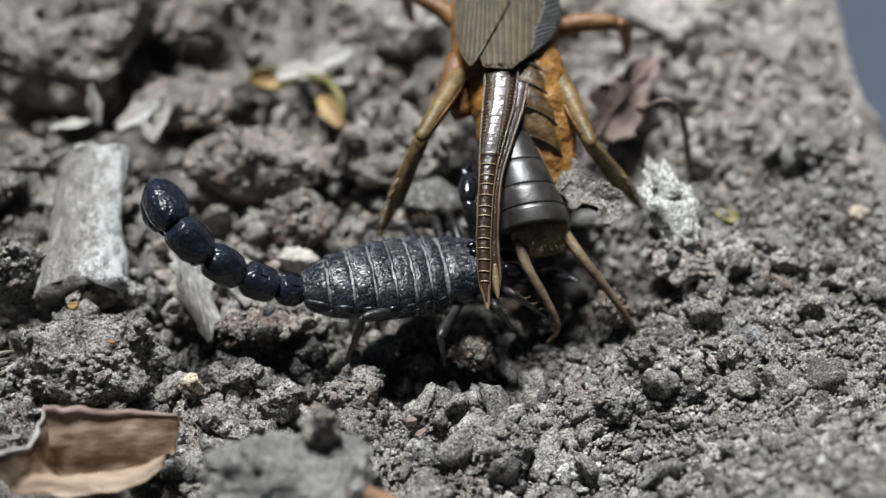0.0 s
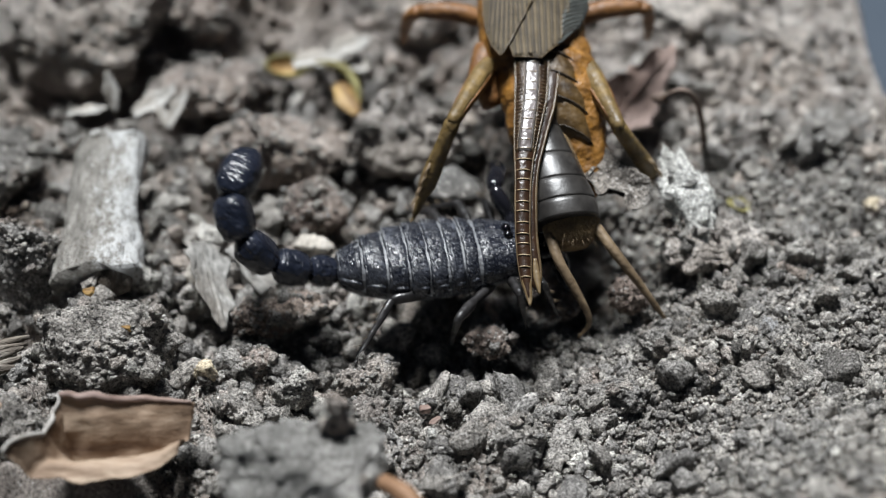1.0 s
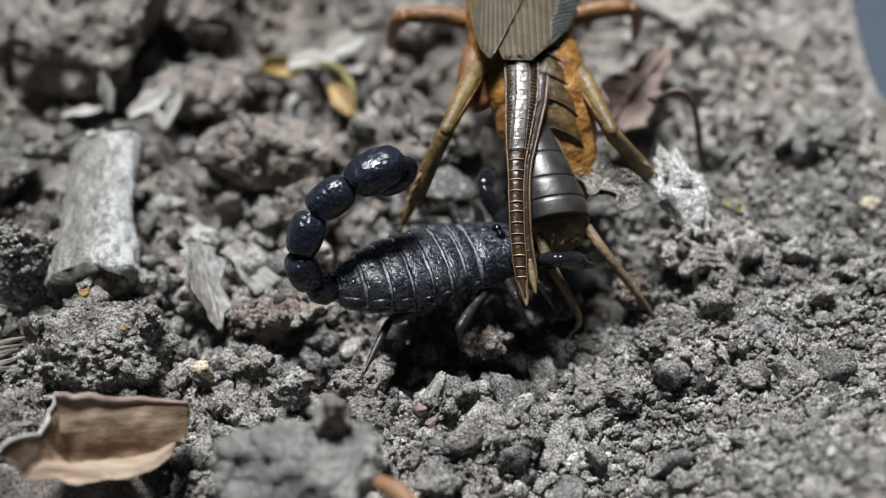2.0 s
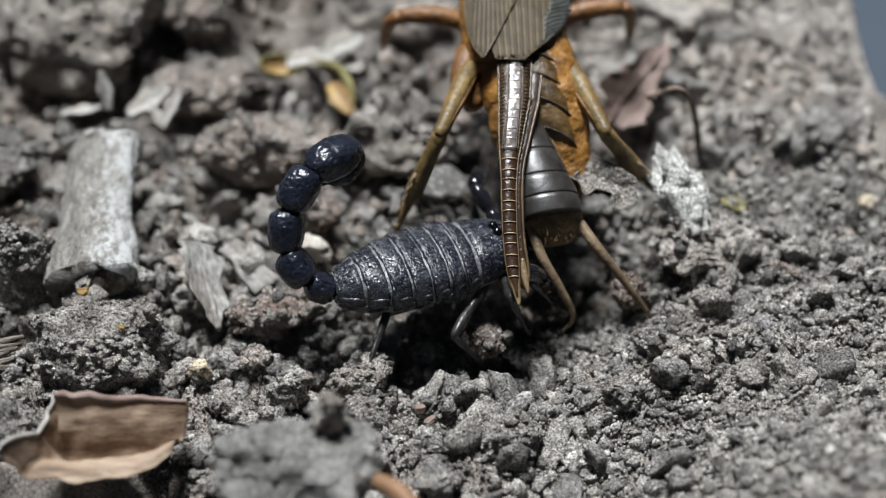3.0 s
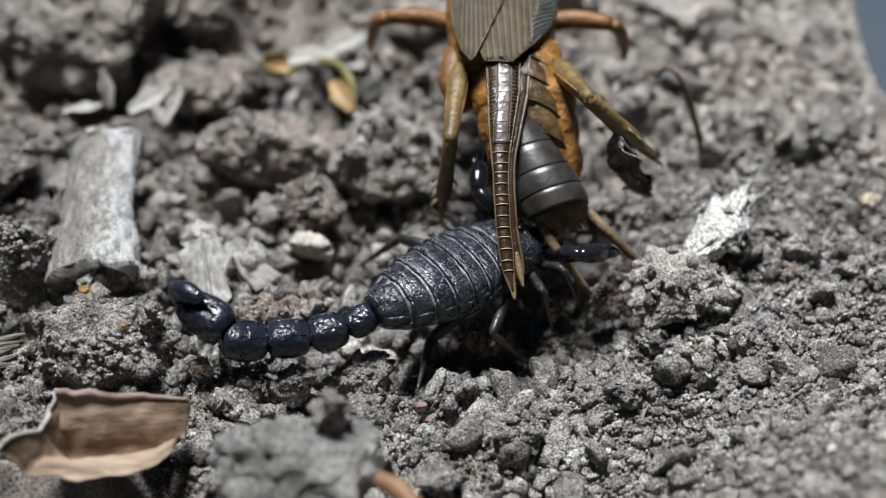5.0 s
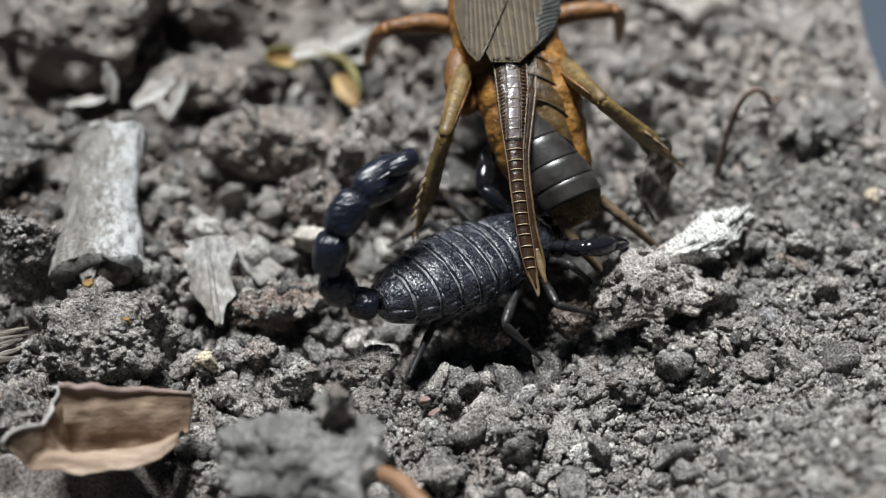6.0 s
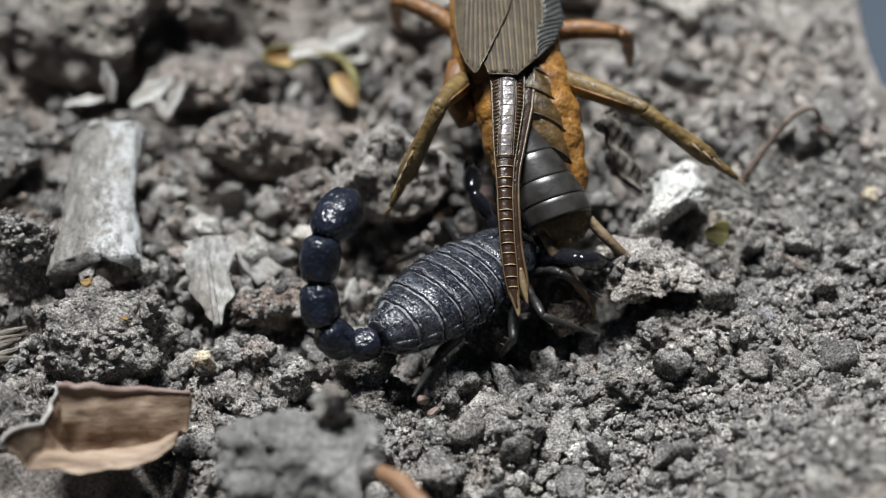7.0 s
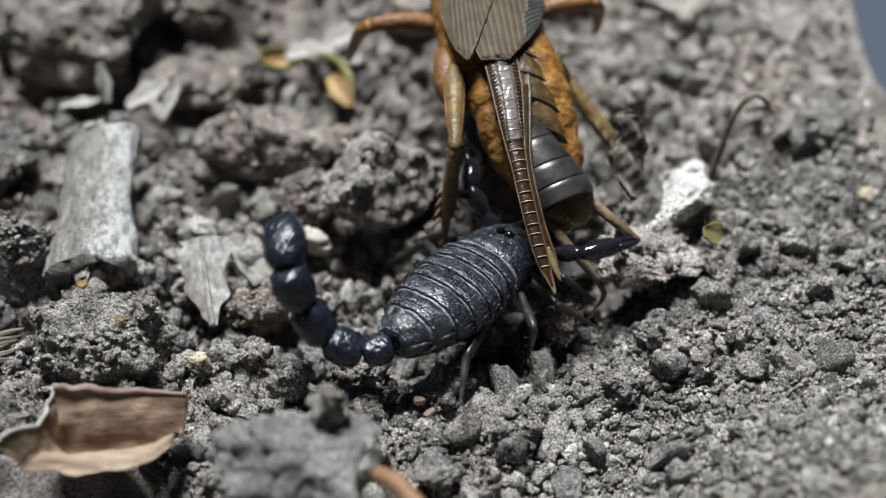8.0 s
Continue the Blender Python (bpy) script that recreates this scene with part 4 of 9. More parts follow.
        for v, d in zip(bm.verts, 0.08 * bumpy(co, 0.7, 200 + i) + 0.10 * np.abs(bumpy(co, 0.42, 210 + i)) + 0.04 * bumpy(co, 0.22, 220 + i) - 0.06):
            v.co += v.co.normalized() * d
        seg = part("tail_segment", bm, TAILBLACK, root)
        moving["tail%d" % (i + 1)] = seg
        for s in (1, -1):
            pts = [(u * ln, s * 0.5 * w * (0.8 + 0.25 * math.sin(u * 3.1)), w * 0.86 * float(np.interp(u, *zip(*prof))) * 0.90) for u in np.linspace(0.12, 0.9, 8)]
            part("tail_keel", tube(pts, spread([0.03, 0.055, 0.055, 0.03], 8), 7), TAILBLACK, seg)
        if i == 4:
            pts = curve([(4.5, 0, 0.3), (5.0, 0, 1.0), (4.5, 0, 1.75), (3.4, 0, 2.05), (2.4, 0, 2.05), (1.9, 0, 2.0)], 4)
            part("venom_bulb", tube(pts, spread([0.45, 0.6, 0.8, 0.85, 0.6, 0.3], len(pts)), 16), TAILBLACK, seg, "smooth black venom bulb")
            pts = curve([(2.1, 0, 2.0), (1.5, 0, 1.95), (1.0, 0, 1.85), (0.7, 0, 1.6)], 5)
            part("sting", tube(pts, spread([0.26, 0.17, 0.1, 0.03], len(pts)), 10), CLAW, seg, "thin curved sting")
    # legs and pincer arms in two keyed links
    for side in ("near", "far"):
        for which, (l1, l2, r) in dict(rear=(6.8, 5.6, 0.44), third=(6.0, 5.2, 0.42), second=(5.0, 4.6, 0.40), front=(4.4, 4.2, 0.38)).items():
            up = part("upper_leg", loft([(x * l1, 0, 0.12 * math.sin(x * 3), r * w, r * w * 1.25, r * w * 1.1) for x, w in ((-0.04, 0.5), (0.02, 0.85), (0.3, 0.95), (0.46, 0.8), (0.5, 0.66), (0.55, 0.82), (0.75, 1.0), (0.94, 0.85), (1.03, 0.45))], 14), LEGBLACK, root)
            lo = part("lower_leg", loft([(x * l2, 0, 0, r * w, r * w * 1.1, r * w) for x, w in ((-0.03, 0.45), (0.03, 0.75), (0.2, 0.74), (0.42, 0.6), (0.46, 0.48), (0.5, 0.56), (0.68, 0.44), (0.72, 0.34), (0.76, 0.4), (0.93, 0.28), (1.0, 0.12))], 12), LEGBLACK, root)
            for s in (1, -1):
                part("leg_claw", tube([(l2 * 0.97, 0, 0), (l2 * 1.03, 0.12 * s, 0.02), (l2 * 1.06, 0.16 * s, -0.12)], [0.07, 0.06, 0.02], 6), LEGBLACK, lo)
            for k in range(6):
                x = l2 * (0.12 + 0.13 * k)
                part("bristle", tube([(x, 0.1 * (-1) ** k, 0.25), (x + 0.35, 0.3 * (-1) ** k, 0.62)], [0.03, 0.012], 5), CERCUS, lo)
            moving["leg_%s_%s/a" % (which, side)], moving["leg_%s_%s/b" % (which, side)] = up, lo
        l1, l2 = (5.0, 6.4) if side == "near" else (4.6, 5.4)
        arm = part("pincer_arm", loft([(x * l1, 0, 0, 0.62 * w, 0.66 * w, 0.62 * w) for x, w in ((-0.05, 0.5), (0.05, 0.9), (0.3, 0.95), (0.44, 0.75), (0.48, 0.62), (0.53, 0.85), (0.75, 1.12), (0.95, 0.85), (1.04, 0.5))], 16), CLAW, root)
        hand = part("pincer", loft([(x * l2, 0, 0, 0.8 * w, 0.78 * w, 0.74 * w) for x, w in ((-0.03, 0.45), (0.04, 0.75), (0.2, 0.98), (0.38, 0.95), (0.5, 0.7), (0.54, 0.45))], 18), CLAW, root, "glossy black pincer")
        for s in (1, -1):
            pts = curve([(l2 * 0.48, 0.34 * s, 0.0), (l2 * 0.58, 0.5 * s, 0.05), (l2 * 0.70, 0.36 * s, 0.05), (l2 * 0.80, 0.06 * s, 0.0)], 4)
            part("pincer_finger", tube(pts, spread([0.34, 0.28, 0.2, 0.06], len(pts)), 10), CLAW, hand)
        moving["pedipalp_%s/a" % side], moving["pedipalp_%s/b" % side] = arm, hand
    moving["scorpion"] = root


scorpion()


# ---- the mole cricket ----
def mole_cricket():
    root = thing("mole_cricket", "brown mole cricket with striped wings and an ochre abdomen", "mole cricket")
    moving["cricket"] = root
    part("thorax", loft([(x, 0.2, z, w, h, h * 1.1) for x, z, w, h in ((0.5, -3.4, 3.9, 2.6), (3, -3.0, 4.4, 2.9), (7, -2.6, 4.5, 3.0), (11, -2.6, 4.3, 3.0), (14, -2.6, 3.6, 2.6))], 28), ABDOMEN, root)
    part("pronotum", loft([(x, 0.2, -2.2, w, h, h * 0.9) for x, w, h in ((12.5, 3.6, 2.6), (13.2, 4.6, 3.3), (16, 4.9, 3.6), (19.5, 4.3, 3.3), (21.5, 3.3, 2.5), (22, 2.6, 2.0))], 30), PRONOTUM, root, "velvety brown neck shield")
    part("head", loft([(x, 0.2, -2.6, w, h, h) for x, w, h in ((21, 2.0, 1.8), (22, 2.5, 2.1), (24, 2.2, 1.9), (25.5, 1.2, 1.1), (26, 0.5, 0.5))], 22), PRONOTUM, root)
    # soft abdomen: side folds with brown plates on the back
    stn = [(3.5, -0.6, -3.2, 4.0, 2.5, 2.6), (1, -0.8, -3.0, 4.2, 2.5, 2.8), (-2, -1.1, -3.5, 4.2, 2.4, 2.8), (-4.4, -1.5, -4.6, 4.0, 2.0, 2.6), (-6.2, -1.9, -5.6, 3.7, 1.7, 2.3), (-7.8, -2.3, -6.4, 3.0, 1.2, 1.8), (-8.8, -2.6, -6.9, 1.9, 0.8, 1.2)]
    keys = list(zip(*stn))
    dense = np.linspace(3.5, -8.8, 46)
    st = []
    for x in dense:
        row = [float(np.interp(-x, [-k for k in keys[0]], col)) for col in keys[1:]]
        crease = 1 - 0.05 * (0.5 + 0.5 * math.cos(2 * math.pi * (x + 0.4) / 2.3)) ** 3
        st.append((x, row[0], row[1], row[2] * crease, row[3] * crease, row[4] * crease))
    bm = loft(st, 40, 2.2)
    co = np.array([v.co[:] for v in bm.verts])
    for v, d in zip(bm.verts, 0.12 * bumpy(co, 1.5, 301) + 0.03 * bumpy(co, 0.5, 302)):
        v.co += Vector((0, v.co.y - 0.0, v.co.z + 3.5)).normalized() * d
    belly = part("abdomen", bm, ABDOMEN, root, "soft ochre-orange abdomen with folds")
    at = lambda x: [float(np.interp(-x, [-k for k in keys[0]], col)) for col in keys[1:]]
    for k in range(4):
        x0, stp = 3.0 - 2.0 * k, []
        for u, g in ((0.0, 0.97), (0.08, 1.0), (0.5, 1.01), (0.9, 1.03), (1.0, 1.0)):
            x = x0 - 1.95 * u
            row = at(x)
            stp.append((x, row[0], row[1] + 0.12 * g, row[2] * 0.66 * g, row[3] * 1.03 * g, 0.2))
        bm = loft(stp, 30, 2.1)
        for v in bm.verts:
            v.co.x -= 0.42 * abs(v.co.y - at(v.co.x)[0])
        part("back_plate", bm, BACKPLATE, belly, "brown back plate")
        pts = []
        for f in np.linspace(-0.97, 0.97, 21):
            row = at(x0 - 1.9)
            pts.append((x0 - 1.9 - 0.42 * abs(f) * row[2] * 0.66, row[0] + f * row[2] * 0.69, row[1] + 0.16 + row[3] * 1.05 * (1 - abs(f) ** 2.1) ** (1 / 2.1)))
        part("fold_line", tube(pts, [0.055] * 21, 7), VEINDARK, belly, "dark fold between the plates")
    # forewings
    roof = lambda x, y: 0.62 - 0.085 * (y - 0.5) ** 2 + 0.012 * x
    wings = [
        ("right", lobes([(-0.65, 0.3), (-0.5, 1.2), (-0.35, 2.1), (3, 2.8), (16, 2.6)]), lobes([(-0.65, -0.1), (0.4, -1.0), (1.55, -2.0), (3.8, -3.5), (6.5, -4.5), (16, -4.4)]), -0.65, 0.0),
        ("left", lobes([(-0.1, 3.2), (1.2, 3.8), (2.8, 4.15), (4.9, 4.35), (7, 4.3), (16, 3.9)]), lobes([(-0.1, 3.05), (1.2, 2.3), (3.5, 1.2), (5.6, 0.25), (10, -1.0), (16, -1.8)]), -0.1, 0.28)]
    wing_right = None
    for side, lf, rt, x0, up in wings:
        wx = list(np.linspace(x0, 16, 48))
        bm = sheet(wx, lf, rt, lambda x, y: roof(x, y) + up, 0.1, 20)
        for v in bm.verts:
            if side == "right" and v.co.x < 0.2:
                v.co.x += 0.22 * math.sin(v.co.y * 7.0) * (0.2 - v.co.x)
        wing = part("forewing", bm, WINGMID, root, "tan-grey forewing with dark ribs")
        wing_right = wing if side == "right" else wing_right
        for k in range(10):
            pts = []
            for x in wx:
                if side == "right":
                    y = 2.45 - 0.5 * k - (0.011 * k - 0.03) * max(0, x)
                    ok = rt(x) + 0.06 + 1.3 * float(ramp(1.2, 4.5, x)) < y < lf(x) - 0.04
                else:
                    y = 4.2 - 0.42 * k - 0.095 * x + 0.012 * k * x
                    ok = rt(x) + 0.04 < y < lf(x) - 0.06
                if ok:
                    pts.append((x, y, roof(x, y) + up + 0.045))
            if len(pts) > 3:
                part("rib", tube(pts, spread([0.06, 0.105, 0.12], len(pts)), 7, flat=0.6), VEINDARK, wing, "dark wing rib")
                part("rib", tube([(x, y - 0.2, z + 0.02) for x, y, z in pts], spread([0.05, 0.08, 0.09], len(pts)), 6, flat=0.7), VEINWING, wing, "tan wing rib")
        rim = [(x, lf(x), roof(x, lf(x)) + up) for x in wx[::-1]] + [(x, rt(x), roof(x, rt(x)) + up) for x in wx]
        part("wing_rim", tube(rim, [0.06] * len(rim), 6), FOLDPALE, wing, "pale wing edge")
    sx = list(np.linspace(1.0, 15, 30))
    inner = lambda x: 0.1 + 1.5 * float(ramp(1.0, 4.5, x))
    edge = wings[0][2]
    panel = part("wing_side", sheet(sx, lambda x: edge(x) + inner(x), lambda x: edge(x) - 0.05, lambda x, y: roof(x, y) + 0.1, 0.06, 8), WINGSIDE, wing_right, "blue-grey side of the forewing")
    for k in range(16):
        pts = []
        for u in np.linspace(0, 1, 7):
            x = 1.4 + 0.62 * k + 1.9 * u
            y = edge(x) + inner(x) * (1 - u)
            pts.append((x, y, roof(x, y) + 0.14))
        part("rib", tube(pts, [0.045] * 7, 6), VEINDARK, panel)
    for s in (1, -1):
        c = 0.45 + 3.7 * s
        part("hip", tube(curve([(3.5, c, -2.8), (0.6, c + 0.3 * s, -3.2), (-1.6, c - 0.4 * s, -4.2)], 5), spread([0.95, 1.25, 0.8], 11), 16), ORANGE, root, "orange-brown hip")
    # hindwings folded into a long tail
    ln = 20.6
    shift = lambda u: float(np.interp(u, [0, 0.1, 0.2, 0.33, 0.45, 0.6, 0.75, 0.9, 1], [-0.38, -0.42, -0.55, -0.88, -1.13, -1.27, -1.28, -1.12, -0.85]))
    sag = lambda u: 0.25 + 0.7 * math.sin(u * math.pi) - 0.2 * u
    wide = lambda u: float(np.interp(u, [0, 0.2, 0.36, 0.46, 0.55, 0.85, 0.94, 1.0], [1.45, 1.3, 0.98, 0.74, 0.62, 0.56, 0.42, 0.16]))
    us = np.linspace(0, 1, 70)
    tail = part("hindwing", loft([(u * ln, shift(u), sag(u), wide(u), 0.5 * (1.2 - 0.6 * u), 0.42) for u in us], 20, 2.0), FOLD, root, "glossy brown folded hindwing with cream cross bars")
    moving["hindwings"] = tail
    top = lambda u, q: sag(u) + 0.52 * (1.2 - 0.6 * u) * math.sqrt(max(0.02, 1 - (q / wide(u)) ** 2))
    up = us[us < 0.43]
    part("wing_pane", sheet([u * ln for u in up], lambda x: shift(x / ln) + 0.62 - 0.4 * x / ln, lambda x: shift(x / ln) - 0.62 + 0.4 * x / ln, lambda x, y: top(x / ln, y - shift(x / ln)) + 0.02, 0.06, 6), SILVER, tail, "silvery glassy wing pane")
    for q in (0.46, -0.46, 0.62, -0.62):
        pts = [(u * ln, shift(u) + q, top(u, q) + 0.02) for u in up]
        part("wing_vein", tube(pts, [0.075 if abs(q) < 0.5 else 0.045] * len(pts), 7), VEINDARK if abs(q) < 0.5 else FOLDPALE, tail, "dark wing vein")
    for s in (1, -1):
        pts = [(u * ln, shift(u) + s * wide(u) * 0.94, top(u, wide(u) * 0.94)) for u in us]
        part("wing_edge", tube(pts, spread([0.09, 0.09, 0.08, 0.04], len(pts)), 7), FOLDPALE, tail, "pale wing vein")
        for k in range(26):
            u = 0.015 + 0.0158 * k
            pts = [(u * ln + 0.25 * (q - 0.72), shift(u) + s * q * wide(u), top(u, q * wide(u)) + 0.03) for q in (0.55, 0.72, 0.9)]
            part("pleat", tube(pts, [0.035, 0.06, 0.035], 5), FOLDPALE, tail)
    for k in range(22):
        u = 0.03 + 0.0425 * k
        q = 0.42 if u < 0.43 else wide(u) * 0.8
        pts = [(u * ln + 0.05 * ((k * 7) % 3 - 1), shift(u) + f * q, top(u, f * q) + 0.05) for f in (-1, -0.5, 0, 0.5, 1)]
        thin = 0.6 if u < 0.43 else 1.0
        part("cross_bar", tube(pts, [0.045 * thin, 0.05 * thin, 0.05 * thin, 0.05 * thin, 0.045 * thin], 6), VEINPALE, tail)
    us3 = np.linspace(0.0, 0.95, 50)
    w3 = lambda u: float(np.interp(u, [0, 0.3, 0.5, 0.8, 0.9, 0.95], [1.0, 0.6, 0.32, 0.4, 0.55, 0.2]))
    off = lambda u: shift(u) + 0.75 * wide(u) + 0.28 + 0.6 * max(0, u - 0.7)
    fold2 = part("lower_fold", loft([(u * ln, off(u), sag(u) - 0.35 - 0.8 * max(0, u - 0.6), w3(u), 0.18, 0.25) for u in us3], 14), FOLD, tail, "second brown fold of the hindwing")
    pts = [(u * ln, off(u) + w3(u) * 0.9, sag(u) - 0.3 - 0.8 * max(0, u - 0.6)) for u in us3]
    tagged(part("fold_edge", tube(pts, [0.13] * len(pts), 6), FOLDPALE, tail))
    for shift_x, side_y, u0, u1, w0, drop in ((0.2, 0.0, 0.86, 1.02, 0.30, 0.02), (0.0, 0.85, 0.84, 0.975, 0.22, 0.5)):
        tips = np.linspace(u0, u1, 16)
        rows = [(u * ln + shift_x, shift(min(u, 1)) + side_y + 0.5 * (u - u0), sag(min(u, 1)) + 0.16 - drop, w0 * math.sin(math.pi * (0.12 + 0.84 * (u - u0) / (u1 - u0))) + 0.06, 0.12, 0.1) for u in tips]
        part("wing_tip", loft(rows, 12), STRAW, tail, "straw-coloured wing tip")
    # end of the abdomen with grey plates and two feelers
    tip = part("abdomen_end", loft([(x, 0, z, w, h, h) for x, z, w, h in ((0, 0, 0.6, 0.5), (4, 0, 0.9, 0.8), (8, -0.1, 1.8, 1.5), (12, -0.2, 2.35, 1.8), (13.0, -0.3, 2.0, 1.5), (13.8, -0.4, 1.2, 0.9))], 28), FUZZ, root, "brown furry end of the abdomen")
    moving["abdomen_tip"] = tip
    tw = lambda x: float(np.interp(x, [0, 3, 5.5, 8, 10, 11.6, 12.5], [0.8, 1.3, 1.85, 2.35, 2.65, 2.7, 2.55]))
    lean = lambda x: float(np.interp(x, [1, 5.5, 8, 10, 12.5], [-1.1, -0.95, -0.75, -0.5, -0.35]))
    cuts = [1.0, 3.8, 6.4, 8.6, 10.4, 11.9]
    for a, b in zip(cuts, cuts[1:]):
        stp = [(a + (b - a) * u, lean(a + (b - a) * u), 0.35, tw(a + (b - a) * u) * g, tw(a + (b - a) * u) * 0.84 * g, 0.8) for u, g in ((-0.02, 0.93), (0.05, 0.985), (0.3, 0.997), (0.7, 1.0), (0.95, 1.008), (1.02, 1.008), (1.05, 0.95))]
        part("end_plate", loft(stp, 34, 2.2), TIPPLATE, tip, "glossy dark grey plate")
    for s in (1, -1):
        bend = [(12.6, 1.9, 0.2), (14.8, 2.9, 0.3), (17.0, 4.4, -0.8), (19.0, 5.9, -2.4), (20.2, 6.8, -3.6)] if s > 0 else [(12.6, -1.9, 0.2), (15.0, -1.5, 0.1), (17.4, -0.4, -0.9), (19.4, 0.4, -2.4), (20.2, -0.5, -3.8)]
        pts = curve(bend, 7)
        feeler = part("cercus", tube(pts, spread([0.44, 0.42, 0.34, 0.24, 0.1], len(pts)), 12), CERCUS, tip, "hairy brown tail feeler")
    r2 = random.Random(5)
    for k in range(60):
        a, x = r2.uniform(0, 2 * math.pi), r2.uniform(12.6, 13.8)
        w = 2.3 if x < 13.2 else 1.6
        p = Vector((x, w * math.cos(a), 0.8 * w * math.sin(a) - 0.3))
        d = Vector((1.0, 0.5 * math.cos(a), 0.5 * math.sin(a)))
        part("hair", tube([p, p + d * r2.uniform(0.3, 0.6)], [0.02, 0.006], 4), CERCUS, tip)
    # hind legs in two keyed links, middle legs fixed to the thorax
    for side in ("left", "right"):
        up = part("hind_thigh", loft([(x * 8.0, 0, 0.1, 0.74 * w, 0.86 * w, 0.82 * w) for x, w in ((-0.06, 0.5), (0.03, 0.95), (0.2, 1.15), (0.45, 1.05), (0.75, 0.85), (0.92, 0.8), (1.0, 0.75), (1.05, 0.4))], 18), OLIVE, root, "olive-brown hind thigh")
        for s in (1, -1):
            part("thigh_ridge", tube([(x * 8.0, s * 0.66 * w, 0.33) for x, w in ((0.05, 0.9), (0.25, 1.1), (0.5, 1.0), (0.9, 0.75))], [0.12, 0.17, 0.17, 0.1], 7), ORANGE, up)
        lo = part("hind_shin", loft([(x * 9.6, 0, 0, 0.62 * w, 0.7 * w, 0.66 * w) for x, w in ((-0.04, 0.5), (0.02, 0.95), (0.2, 0.9), (0.45, 1.05), (0.62, 1.1), (0.70, 0.9), (0.74, 0.5), (0.78, 0.6), (0.9, 0.42), (1.0, 0.2))], 16), OLIVE, root, "olive-brown spiny hind shin")
        for k in range(7):
            x, s = 9.6 * (0.42 + 0.055 * k), (-1) ** k
            part("spine", tube([(x, 0.5 * s, 0.2), (x + 0.7, 0.95 * s, 0.15), (x + 1.15, 1.0 * s, 0.0)], [0.15, 0.1, 0.02], 6), CERCUS, lo)
        for s in (1, -1):
            part("foot_claw", tube([(9.3, 0, 0), (9.9, 0.25 * s, 0.05), (10.3, 0.3 * s, -0.15)], [0.14, 0.1, 0.03], 6), OLIVE, lo)
        moving["hind_%s/a" % side], moving["hind_%s/b" % side] = up, lo
        s = 1 if side == "left" else -1
        line = curve([(0, 0, 0), (0.7, 3.2 * s, 0.7), (0.9, 6.4 * s, 0.8)], 5)
        leg = part("middle_thigh", tube(line, spread([0.7, 0.85, 0.8, 0.6], len(line)), 14), ORANGE, root, "orange-brown middle thigh")
        leg.matrix_basis = mm(9.2, 3.2 * s, -5.8)
        line = curve([(0.9, 6.3 * s, 0.8), (1.4, 7.1 * s, -0.4), (2.2, 7.5 * s, -2.8), (3.2, 7.7 * s, -5.6)], 5)
        part("middle_shin", tube(line, spread([0.65, 0.6, 0.5, 0.28], len(line)), 12), ORANGE, leg, "orange-brown middle shin")
        for k in range(4):
            x, y, z = line[6 + 2 * k]
            part("spine", tube([(x, y, z), (x - 0.5, y + 0.4 * s, z - 0.4)], [0.12, 0.02], 5), CERCUS, leg)
        moving["middle_%s" % side] = leg


mole_cricket()


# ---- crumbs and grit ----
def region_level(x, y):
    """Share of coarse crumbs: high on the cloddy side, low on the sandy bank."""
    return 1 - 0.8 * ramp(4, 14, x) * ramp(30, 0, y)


def crumbs():
    """Crumbs that can be told apart, as parts of the soil."""
    protos = [raw_mesh("crumb", *lump(3, (1.0, r.uniform(0.75, 1.0), r.uniform(0.65, 0.95)), 400 + k, 1.5, 0, 11), CRUMB if k % 3 else SANDY) for k in range(18) for r in [random.Random(k)]]
    r = random.Random(21)
    placed = 0
    while placed < 300:
        x, y = r.uniform(-30, 34), r.uniform(-26, 8)
        if r.random() > float(region_level(x, y)) * 0.9 + 0.12:
            continue
        rad = r.choice((0.55, 0.7, 0.8, 0.95, 1.15, 1.4)) * (0.75 + 0.25 * float(region_level(x, y)))
        ob = new("crumb", protos[placed % 18])
        ob.parent = soil
        ob.matrix_basis = mm(x, y, ground_z(x, y) + 0.35 * rad, r.uniform(0, 360), r.uniform(0, 360), r.uniform(0, 360)) @ Matrix.Diagonal((rad, rad, rad, 1))
        placed += 1


crumbs()


